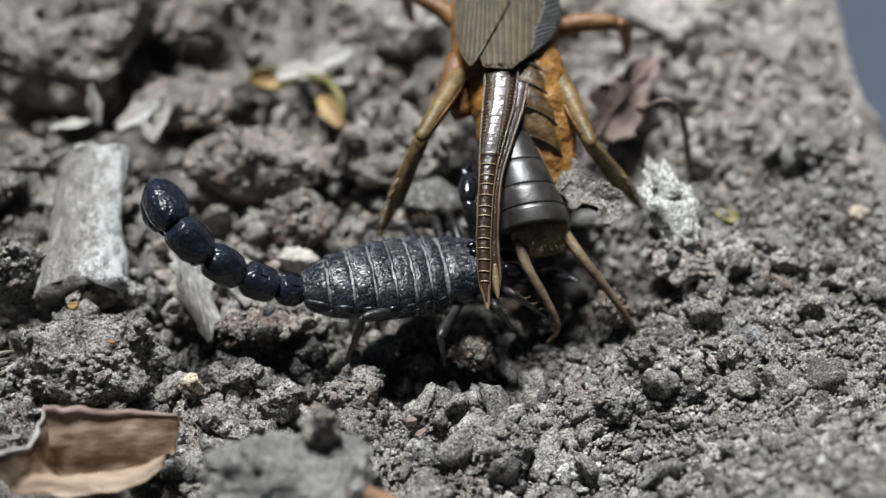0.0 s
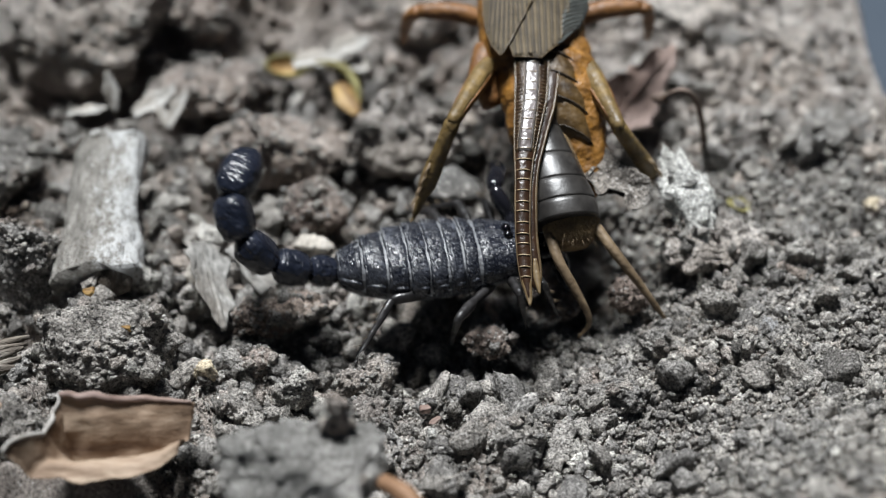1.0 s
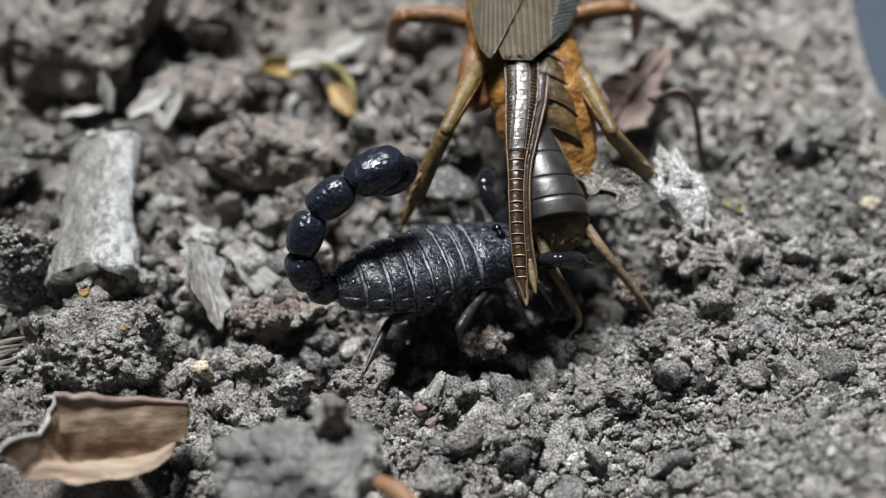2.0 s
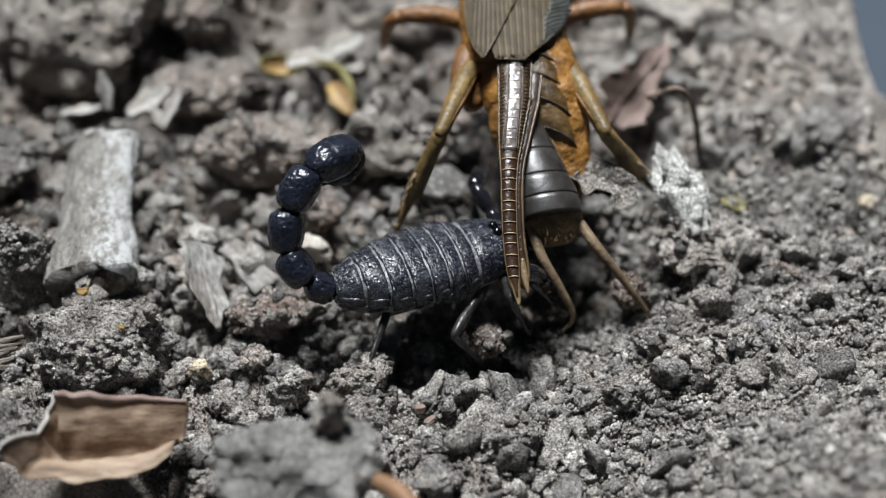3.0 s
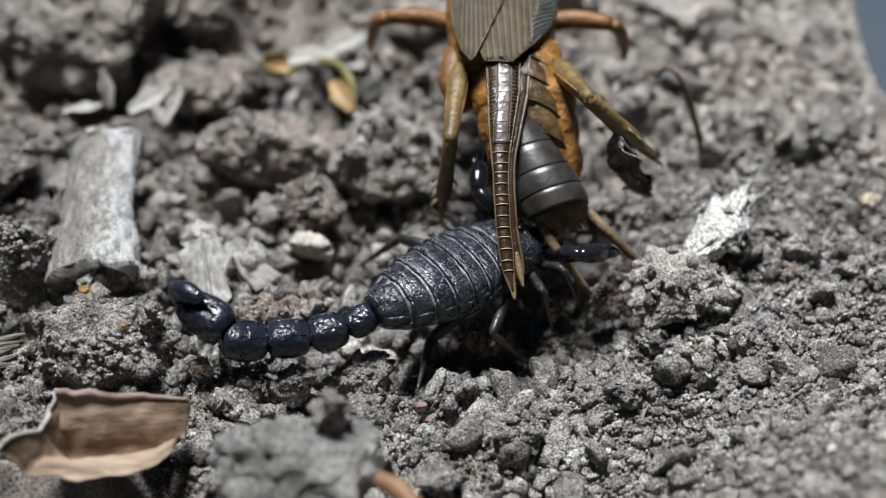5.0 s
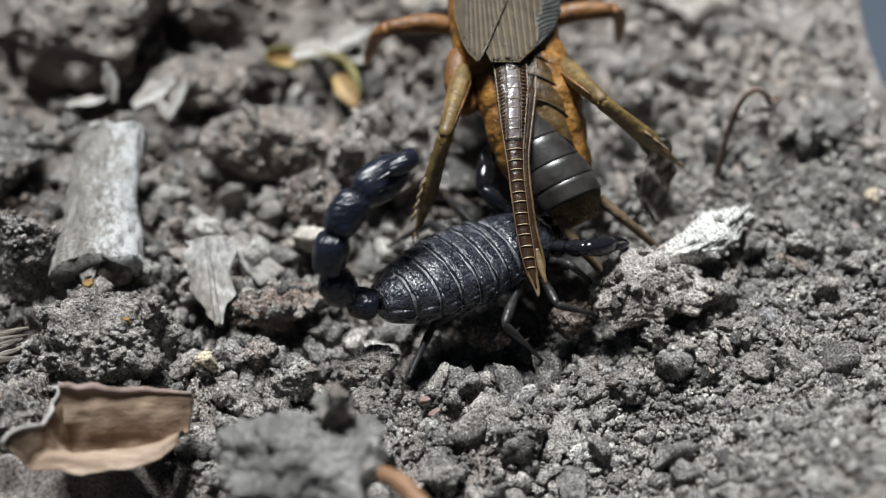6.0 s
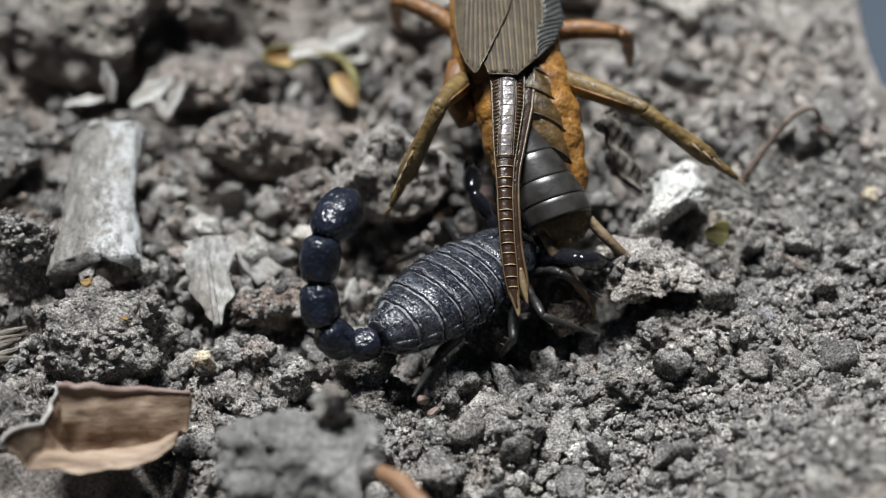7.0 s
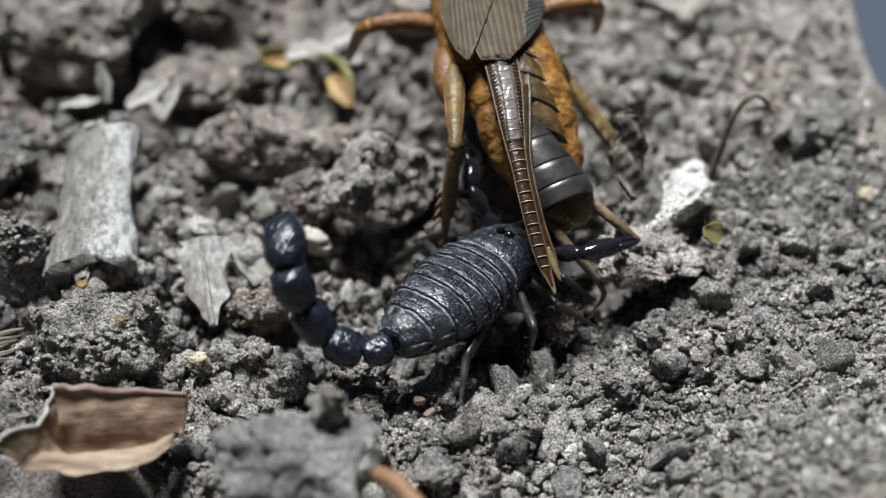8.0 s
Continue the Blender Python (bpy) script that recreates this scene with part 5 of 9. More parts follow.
def scatter(name, label, count, radii, level, protos, mat, area, keep, seed, sink=0.35):
    """Uncountable grains, strewn over the soil as one mesh."""
    g = np.random.default_rng(seed)
    shapes = [lump(level, (1.0, g.uniform(0.6, 1.0), g.uniform(0.45, 0.85)), 500 + seed + k, 1.25, 0, 9)[0] for k in range(protos)]
    f = BALLS[level][1]
    x, y = g.uniform(area[0], area[1], count), g.uniform(area[2], area[3], count)
    ok = (g.random(count) < keep(x, y)) & ~((x > -34) & (x < -18.5) & (y > -30.5) & (y < -22.5))
    x, y = x[ok], y[ok]
    n = len(x)
    rad = radii[0] * (radii[1] / radii[0]) ** (g.random(n) ** 2.2)
    z = height(x, y) + rad * sink
    q = g.normal(size=(n, 4))
    q /= np.linalg.norm(q, axis=1)[:, None]
    w, a, b, c = q.T
    rot = np.stack([1 - 2 * (b * b + c * c), 2 * (a * b - c * w), 2 * (a * c + b * w), 2 * (a * b + c * w), 1 - 2 * (a * a + c * c), 2 * (b * c - a * w),
                    2 * (a * c - b * w), 2 * (b * c + a * w), 1 - 2 * (a * a + b * b)], 1).reshape(n, 3, 3)
    pick = g.integers(0, protos, n)
    base = np.stack(shapes)[pick] * rad[:, None, None]
    v = np.einsum("nij,nkj->nki", rot, base) + np.stack([x, y, z], 1)[:, None, :]
    faces = (f[None] + (np.arange(n) * base.shape[1])[:, None, None]).reshape(-1, 3)
    ob = new(name, raw_mesh(name, v.reshape(-1, 3), faces, mat, level > 1))
    return tagged(ob, label, "soil", kind="stuff")


def clod_grit(count, radii, seed):
    """Grains stuck to the upper sides of the resting clods, as one mesh."""
    g = np.random.default_rng(seed)
    spots = []
    for x, y, z, size, turn, sd, mat, level, label in big:
        if mat is FORECLOD:
            continue
        v = lump(level, size, sd, CREASED)[0]
        v = v[v[:, 2] > -0.3 * size[2]]
        take = v[g.integers(0, len(v), int(count * size[0] * size[1] / 40))]
        c, q = math.cos(radians(turn)), math.sin(radians(turn))
        spots.append(np.stack([x + c * take[:, 0] - q * take[:, 1], y + q * take[:, 0] + c * take[:, 1], z + take[:, 2]], 1))
    spots = np.concatenate(spots)
    n = len(spots)
    shapes = np.stack([lump(1, (1, 0.9, 0.8), 700 + k, 1.2)[0] for k in range(12)])
    rad = radii[0] * (radii[1] / radii[0]) ** (g.random(n) ** 1.8)
    v = shapes[g.integers(0, 12, n)] * rad[:, None, None] + spots[:, None, :]
    f = (BALLS[1][1][None] + (np.arange(n) * shapes.shape[1])[:, None, None]).reshape(-1, 3)
    return tagged(new("clod_grit", raw_mesh("clod_grit", v.reshape(-1, 3), f, CRUMB)), "grains of soil stuck to the clods", "soil", kind="stuff")


clod_grit(900, (0.12, 0.42), 41)
keep_coarse = lambda x, y: region_level(x, y) * 0.95 + 0.05
scatter("soil_crumbs", "grey soil crumbs lying on the near part of the heap", 2100, (0.25, 1.2), 2, 20, CRUMB, (-48, 39, -36, -6), keep_coarse, 31, 0.5)
scatter("brown_crumbs", "grey-brown soil crumbs lying round and behind the animals", 3400, (0.25, 1.2), 2, 20, BROWNCRUMB, (-48, 39, -7, 48), keep_coarse, 37, 0.5)
scatter("lumpy_crumbs", "lumpy grey crumbs of soil strewn on the heap", 1250, (0.45, 1.7), 3, 16, CRUMB, (-36, 37, -31, 26), lambda x, y: 0.35 + 0.5 * region_level(x, y), 34, 0.7)
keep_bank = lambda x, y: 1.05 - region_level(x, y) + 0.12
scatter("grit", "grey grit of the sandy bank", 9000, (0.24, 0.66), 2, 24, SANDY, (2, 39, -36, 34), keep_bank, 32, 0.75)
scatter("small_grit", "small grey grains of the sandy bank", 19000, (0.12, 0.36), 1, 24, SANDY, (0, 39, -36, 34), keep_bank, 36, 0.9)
scatter("bank_grit", "pale brownish grit on the bank beyond the animals", 6000, (0.3, 1.1), 1, 16, BEIGE, (6, 39, 8, 50), lambda x, y: 0.9 * ramp(6, 14, x) * ramp(8, 18, y), 35, 0.6)
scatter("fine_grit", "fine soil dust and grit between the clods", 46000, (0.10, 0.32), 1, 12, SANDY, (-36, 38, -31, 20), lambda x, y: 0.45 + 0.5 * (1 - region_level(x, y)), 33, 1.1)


# ---- what moves ----

def motions():
    walk(moving["scorpion"], [
        (0, mm(-9.88, -9.66, 5.00, 0.0, -0.0, 11.1)), (0.2, mm(-9.26, -8.74, 5.00, 0.0, -0.0, 9.2)), (0.5, mm(-8.93, -6.38, 5.00, 0.0, -0.0, 2.2)),
        (0.8, mm(-8.98, -5.99, 5.00, 0.0, -0.0, 1.8)), (1, mm(-8.43, -8.66, 5.00, 0.0, -0.0, 10.2)), (1.2, mm(-7.76, -11.77, 5.00, 0.0, -0.0, 22.8)),
        (1.3, mm(-7.68, -11.95, 5.00, 0.0, -0.0, 24.2)), (1.5, mm(-7.39, -12.25, 5.00, 0.0, -0.0, 25.5)), (1.7, mm(-8.03, -10.83, 5.00, 0.0, -0.0, 19.4)),
        (2.8, mm(-8.20, -11.14, 5.00, 0.0, -0.0, 21.9)), (3, mm(-8.12, -11.17, 5.00, 0.0, -0.0, 22.0)), (3.2, mm(-8.06, -11.28, 5.00, 0.0, -0.0, 23.7)),
        (3.3, mm(-7.86, -11.33, 5.00, 0.0, -0.0, 24.6)), (3.5, mm(-5.65, -16.67, 5.00, 0.0, -0.0, 45.8)), (3.7, mm(-6.70, -14.59, 5.00, 0.0, -0.0, 35.2)),
        (3.8, mm(-6.38, -15.46, 5.00, 0.0, -0.0, 39.4)), (4, mm(-6.73, -15.84, 5.00, 0.0, -0.0, 37.3)), (4.2, mm(-5.85, -15.86, 5.00, 0.0, -0.0, 39.6)),
        (4.5, mm(-6.10, -14.77, 5.00, 0.0, -0.0, 37.2)), (4.7, mm(-5.33, -13.82, 5.00, 0.0, -0.0, 35.3)), (5.8, mm(-4.84, -14.43, 5.00, 0.0, -0.0, 36.3)),
        (6, mm(-4.90, -13.83, 5.00, 0.0, -0.0, 34.4)), (6.2, mm(-5.05, -12.05, 5.00, 0.0, -0.0, 28.1)), (6.3, mm(-5.68, -11.84, 5.00, 0.0, -0.0, 27.4)),
        (6.5, mm(-4.97, -15.06, 5.00, 0.0, -0.0, 46.3)), (6.7, mm(-4.96, -16.19, 5.00, 0.0, -0.0, 42.1)), (7, mm(-4.59, -17.58, 5.00, 0.0, -0.0, 44.6)),
        (7.2, mm(-4.35, -17.74, 5.00, 0.0, -0.0, 43.0)), (7.5, mm(-4.28, -17.43, 5.00, 0.0, -0.0, 43.7)), (7.8, mm(-4.62, -17.00, 5.00, 0.0, -0.0, 40.3)),
        (8, mm(-3.34, -18.07, 5.00, 0.0, -0.0, 50.5))])
    walk(moving["tail1"], [
        (0, mm(0.00, -0.00, 0.00, -3.1, -29.8, -168.3)), (0.2, mm(0.00, 0.00, 0.00, -0.5, -23.1, -177.7)), (0.5, mm(0.00, -0.00, 0.00, -2.3, -19.8, -166.7)),
        (0.8, mm(0.00, 0.00, 0.00, 1.7, -17.5, 169.1)), (1, mm(0.00, 0.00, 0.00, -2.1, -20.4, -168.5)), (1.2, mm(0.00, -0.00, 0.00, -0.7, 7.2, 169.2)),
        (1.3, mm(0.00, 0.00, 0.00, 0.1, -5.8, 178.4)), (1.5, mm(0.00, 0.00, 0.00, -1.3, -14.3, -169.4)), (1.7, mm(0.00, 0.00, 0.00, -1.9, -33.9, -173.9)),
        (2.8, mm(0.00, 0.00, 0.00, -1.7, -32.3, -174.1)), (3, mm(0.00, 0.00, 0.00, 2.6, -33.6, 171.5)), (3.2, mm(0.00, 0.00, 0.00, 0.9, -12.0, 171.1)),
        (3.3, mm(0.00, 0.00, 0.00, 1.0, -11.9, 170.1)), (3.5, mm(0.00, -0.00, 0.00, -1.1, 8.5, 165.7)), (3.7, mm(-0.00, 0.00, 0.00, -1.2, 24.1, 174.4)),
        (3.8, mm(0.00, 0.00, 0.00, -2.3, 10.8, 156.1)), (4, mm(0.00, 0.00, 0.00, -6.6, 16.9, 137.3)), (4.2, mm(0.00, -0.00, 0.00, -2.4, 11.5, 156.2)),
        (4.5, mm(-0.00, 0.00, 0.00, -1.5, 6.6, 153.7)), (4.7, mm(-0.00, 0.00, 0.00, -2.2, 18.3, 166.7)), (5.8, mm(0.00, 0.00, 0.00, -2.4, 15.1, 162.3)),
        (6, mm(0.00, 0.00, 0.00, 4.6, -12.2, 138.5)), (6.2, mm(0.00, 0.00, 0.00, 5.6, -40.9, 165.1)), (6.3, mm(0.00, 0.00, 0.00, 4.3, -36.2, 166.8)),
        (6.5, mm(-0.00, 0.00, 0.00, 4.2, -21.8, 158.6)), (6.7, mm(0.00, 0.00, 0.00, -3.2, 17.6, 159.6)), (7, mm(0.00, 0.00, 0.00, -2.8, 10.5, 149.7)),
        (7.2, mm(0.00, 0.00, 0.00, -2.4, 8.6, 149.4)), (7.5, mm(0.00, -0.00, 0.00, 2.7, -10.1, 150.0)), (7.8, mm(0.00, 0.00, 0.00, 2.0, -18.8, 167.8)),
        (8, mm(-0.00, 0.00, 0.00, -3.3, 9.9, 142.6))])
    walk(moving["tail2"], [
        (0, mm(-1.95, -0.40, 1.14, 8.5, -23.6, 166.2)), (0.2, mm(-2.11, -0.09, 0.90, 6.6, -19.5, 163.1)), (0.5, mm(-2.11, -0.50, 0.78, -0.2, -25.5, -172.3)),
        (0.8, mm(-2.15, 0.42, 0.69, 0.0, -11.8, 175.7)), (1, mm(-2.11, -0.43, 0.80, 2.0, -19.6, 179.5)), (1.2, mm(-2.24, 0.43, -0.29, -1.0, -17.8, 172.9)),
        (1.3, mm(-2.29, 0.06, 0.23, 9.1, -37.8, 155.3)), (1.5, mm(-2.19, -0.41, 0.57, 27.3, -48.6, 140.4)), (1.7, mm(-1.90, -0.20, 1.28, 31.5, -70.8, 146.6)),
        (2.8, mm(-1.93, -0.20, 1.23, 57.3, -62.4, 112.7)), (3, mm(-1.89, 0.28, 1.27, 36.1, -40.7, 118.5)), (3.2, mm(-2.22, 0.35, 0.48, 36.4, -53.9, 113.7)),
        (3.3, mm(-2.22, 0.39, 0.47, 32.4, -43.2, 109.5)), (3.5, mm(-2.20, 0.56, -0.34, 6.1, -47.5, 147.0)), (3.7, mm(-2.09, 0.20, -0.94, -5.8, -7.1, 144.9)),
        (3.8, mm(-2.07, 0.92, -0.43, -2.9, -6.1, 141.6)), (4, mm(-1.62, 1.49, -0.67, -9.6, 16.5, 126.9)), (4.2, mm(-2.06, 0.91, -0.46, -3.3, 2.6, 149.4)),
        (4.5, mm(-2.05, 1.01, -0.27, -3.9, 12.5, 139.4)), (4.7, mm(-2.12, 0.50, -0.72, -4.1, 8.3, 158.5)), (5.8, mm(-2.12, 0.68, -0.60, -2.6, -9.2, 157.2)),
        (6, mm(-1.68, 1.49, 0.49, 2.7, -59.3, 141.5)), (6.2, mm(-1.68, 0.45, 1.51, 60.9, -47.3, 91.2)), (6.3, mm(-1.81, 0.42, 1.36, 71.9, -49.5, 78.1)),
        (6.5, mm(-1.99, 0.78, 0.85, 40.0, -38.8, 93.9)), (6.7, mm(-2.05, 0.77, -0.70, -1.9, -21.4, 122.4)), (7, mm(-1.95, 1.14, -0.42, 2.7, -45.8, 133.8)),
        (7.2, mm(-1.96, 1.16, -0.34, 3.6, -26.8, 114.6)), (7.5, mm(-1.96, 1.13, 0.40, 41.4, -44.8, 78.0)), (7.8, mm(-2.13, 0.46, 0.74, 35.3, -53.4, 116.2)),
        (8, mm(-1.80, 1.38, -0.39, -1.6, -17.3, 117.5))])
    walk(moving["tail3"], [
        (0, mm(-4.54, 0.23, 2.30, 3.3, -42.5, 175.7)), (0.2, mm(-4.73, 0.71, 1.87, -0.1, -41.6, 176.0)), (0.5, mm(-4.70, -0.85, 2.03, 1.6, -30.6, -176.1)),
        (0.8, mm(-4.98, 0.63, 1.28, -2.7, -23.0, -175.3)), (1, mm(-4.84, -0.41, 1.78, 9.6, -44.5, 165.7)), (1.2, mm(-4.98, 0.77, 0.60, 28.9, -76.5, 137.7)),
        (1.3, mm(-4.37, 1.02, 2.01, 13.6, -81.9, 150.5)), (1.5, mm(-3.67, 0.81, 2.74, 132.4, -63.2, 25.7)), (1.7, mm(-2.69, 0.32, 4.02, 128.9, -46.0, 41.5)),
        (2.8, mm(-2.45, 1.04, 3.80, 130.2, -59.9, 32.4)), (3, mm(-2.94, 2.22, 3.16, 85.0, -62.2, 59.0)), (3.2, mm(-2.91, 1.91, 2.82, 112.6, -68.5, 30.5)),
        (3.3, mm(-2.92, 2.38, 2.46, 77.0, -49.2, 50.3)), (3.5, mm(-3.85, 1.63, 1.80, 118.6, -71.3, 27.9)), (3.7, mm(-4.44, 1.86, -0.58, 1.1, -13.3, 107.3)),
        (3.8, mm(-4.33, 2.71, -0.12, 0.2, -7.0, 115.0)), (4, mm(-3.29, 3.72, -1.49, -11.3, -21.0, 164.6)), (4.2, mm(-4.56, 2.38, -0.59, -3.2, -3.5, 145.4)),
        (4.5, mm(-4.20, 2.85, -0.89, -4.6, 10.3, 136.0)), (4.7, mm(-4.79, 1.56, -1.14, -4.4, 2.3, 154.5)), (5.8, mm(-4.75, 1.79, -0.14, 0.1, -37.5, 150.3)),
        (6, mm(-2.84, 2.41, 2.98, 112.4, -71.3, 27.0)), (6.2, mm(-1.72, 2.41, 3.64, 109.6, -44.2, 26.6)), (6.3, mm(-1.42, 2.27, 3.56, 115.2, -40.9, 19.8)),
        (6.5, mm(-2.14, 3.03, 2.67, 56.1, -48.0, 70.6)), (6.7, mm(-3.50, 3.05, 0.36, -2.8, -64.0, 123.7)), (7, mm(-3.35, 2.60, 1.66, 66.6, -48.7, 53.1)),
        (7.2, mm(-3.04, 3.51, 0.96, 36.4, -70.1, 74.4)), (7.5, mm(-1.53, 3.15, 2.45, 79.6, -47.1, 26.5)), (7.8, mm(-2.89, 2.01, 3.07, 85.3, -68.8, 60.5)),
        (8, mm(-3.08, 3.83, 0.47, 6.9, -57.2, 104.3))])
    walk(moving["tail4"], [
        (0, mm(-6.96, 0.41, 4.53, 19.1, -45.8, 153.0)), (0.2, mm(-7.19, 0.88, 4.06, 4.3, -42.3, 169.4)), (0.5, mm(-7.53, -1.04, 3.71, 0.6, -37.1, -174.3)),
        (0.8, mm(-8.01, 0.38, 2.57, 1.2, -18.3, 173.6)), (1, mm(-7.13, 0.18, 4.09, 56.4, -50.9, 105.1)), (1.2, mm(-5.55, 1.29, 3.81, 105.0, -70.1, 59.3)),
        (1.3, mm(-4.77, 1.25, 5.27, 141.1, -37.7, 19.9)), (1.5, mm(-2.33, 1.46, 5.69, 149.3, -27.6, 3.2)), (1.7, mm(-0.98, 1.84, 6.40, 150.8, -25.3, 5.2)),
        (2.8, mm(-1.05, 1.93, 6.65, 148.0, -29.6, 8.1)), (3, mm(-2.15, 3.54, 6.08, 111.9, -41.6, 25.7)), (3.2, mm(-1.87, 2.53, 5.89, 129.4, -38.9, 10.4)),
        (3.3, mm(-1.54, 4.04, 4.96, 110.4, -38.1, 3.6)), (3.5, mm(-2.92, 2.12, 4.92, 138.7, -40.8, 4.6)), (3.7, mm(-5.40, 4.92, 0.18, 5.4, -40.5, 98.0)),
        (3.8, mm(-5.71, 5.67, 0.28, 0.1, -17.3, 115.4)), (4, mm(-6.26, 4.54, -0.31, -2.4, -16.4, 137.5)), (4.2, mm(-7.27, 4.25, -0.39, -2.2, -13.1, 138.3)),
        (4.5, mm(-6.53, 5.11, -1.48, -4.9, -11.9, 156.0)), (4.7, mm(-7.77, 2.97, -1.28, -5.2, -13.2, 162.4)), (5.8, mm(-7.03, 3.08, 1.87, 31.3, -56.6, 109.2)),
        (6, mm(-1.90, 2.89, 6.11, 126.3, -40.1, 10.8)), (6.2, mm(0.39, 3.48, 5.94, 126.0, -29.4, -0.2)), (6.3, mm(0.93, 3.11, 5.72, 122.1, -35.8, 8.6)),
        (6.5, mm(-1.41, 5.12, 5.12, 50.5, -77.8, 76.7)), (6.7, mm(-4.30, 4.25, 3.33, 17.7, -76.1, 102.0)), (7, mm(-2.04, 4.34, 4.14, 83.8, -59.3, 32.0)),
        (7.2, mm(-2.73, 4.59, 4.06, 60.7, -50.1, 47.0)), (7.5, mm(0.48, 4.15, 4.86, 92.2, -43.0, 8.8)), (7.8, mm(-2.30, 3.05, 6.15, 94.7, -66.9, 50.4)),
        (8, mm(-3.52, 5.56, 3.24, -0.7, -70.9, 112.7))])
    walk(moving["tail5"], [
        (0, mm(-9.14, 1.52, 7.04, -157.7, -5.0, 102.1)), (0.2, mm(-9.74, 1.36, 6.41, -158.0, -0.7, 108.7)), (0.5, mm(-10.31, -1.32, 5.83, -158.1, 0.3, 122.7)),
        (0.8, mm(-11.31, 0.75, 3.67, -157.9, -3.5, 116.6)), (1, mm(-7.70, 2.31, 6.80, -174.6, -9.1, 62.7)), (1.2, mm(-4.94, 2.31, 7.10, 178.5, -8.2, 10.7)),
        (1.3, mm(-2.17, 2.19, 7.42, -179.7, 4.5, 4.3)), (1.5, mm(0.77, 1.63, 7.31, -177.1, -18.4, -9.0)), (1.7, mm(2.17, 2.13, 7.89, -179.1, -19.6, -2.6)),
        (2.8, mm(1.96, 2.36, 8.38, -177.3, 8.5, 17.4)), (3, mm(0.21, 4.67, 8.40, -179.1, 2.1, 23.5)), (3.2, mm(0.81, 3.02, 8.09, -177.9, 9.5, 12.5)),
        (3.3, mm(1.20, 4.21, 7.12, -178.3, 11.2, 8.6)), (3.5, mm(-0.27, 2.34, 7.21, -170.8, -26.7, -19.9)), (3.6, mm(-3.02, 4.95, 4.83, 159.7, -33.2, 32.6)),
        (3.7, mm(-5.77, 7.56, 2.45, 136.2, -17.4, 80.3)), (3.8, mm(-7.14, 8.69, 1.32, 101.1, -8.7, 88.3)), (4, mm(-8.73, 6.80, 0.68, 58.1, -3.0, 104.7)),
        (4.2, mm(-9.81, 6.52, 0.41, 10.1, -0.4, 108.1)), (4.5, mm(-9.66, 6.50, -0.76, -16.4, 9.3, 118.7)), (4.7, mm(-11.02, 4.00, -0.48, -14.0, 9.0, 122.2)),
        (5.25, mm(-9.34, 4.45, 2.16, -8.8, -5.1, 89.1)), (5.8, mm(-7.66, 4.90, 4.79, 3.6, -13.8, 53.8)), (6, mm(0.73, 3.39, 8.36, 39.1, -3.2, 13.0)),
        (6.2, mm(3.44, 3.46, 7.65, 85.1, -2.7, 20.3)), (6.3, mm(3.73, 3.54, 7.77, 132.6, -0.2, 24.4)), (6.5, mm(-1.24, 5.84, 8.54, 168.8, -8.1, 47.2)),
        (6.7, mm(-4.48, 5.07, 6.72, 166.3, -9.3, 56.4)), (7, mm(-0.53, 5.29, 7.15, 177.0, -7.7, 21.5)), (7.2, mm(-1.20, 6.23, 6.75, 170.9, -15.9, 30.2)),
        (7.5, mm(3.01, 4.54, 7.25, 179.2, -4.0, 11.4)), (7.8, mm(-1.43, 4.11, 9.37, 169.0, -10.7, 46.4)), (8, mm(-3.96, 6.62, 6.55, 168.4, -12.0, 44.6))])
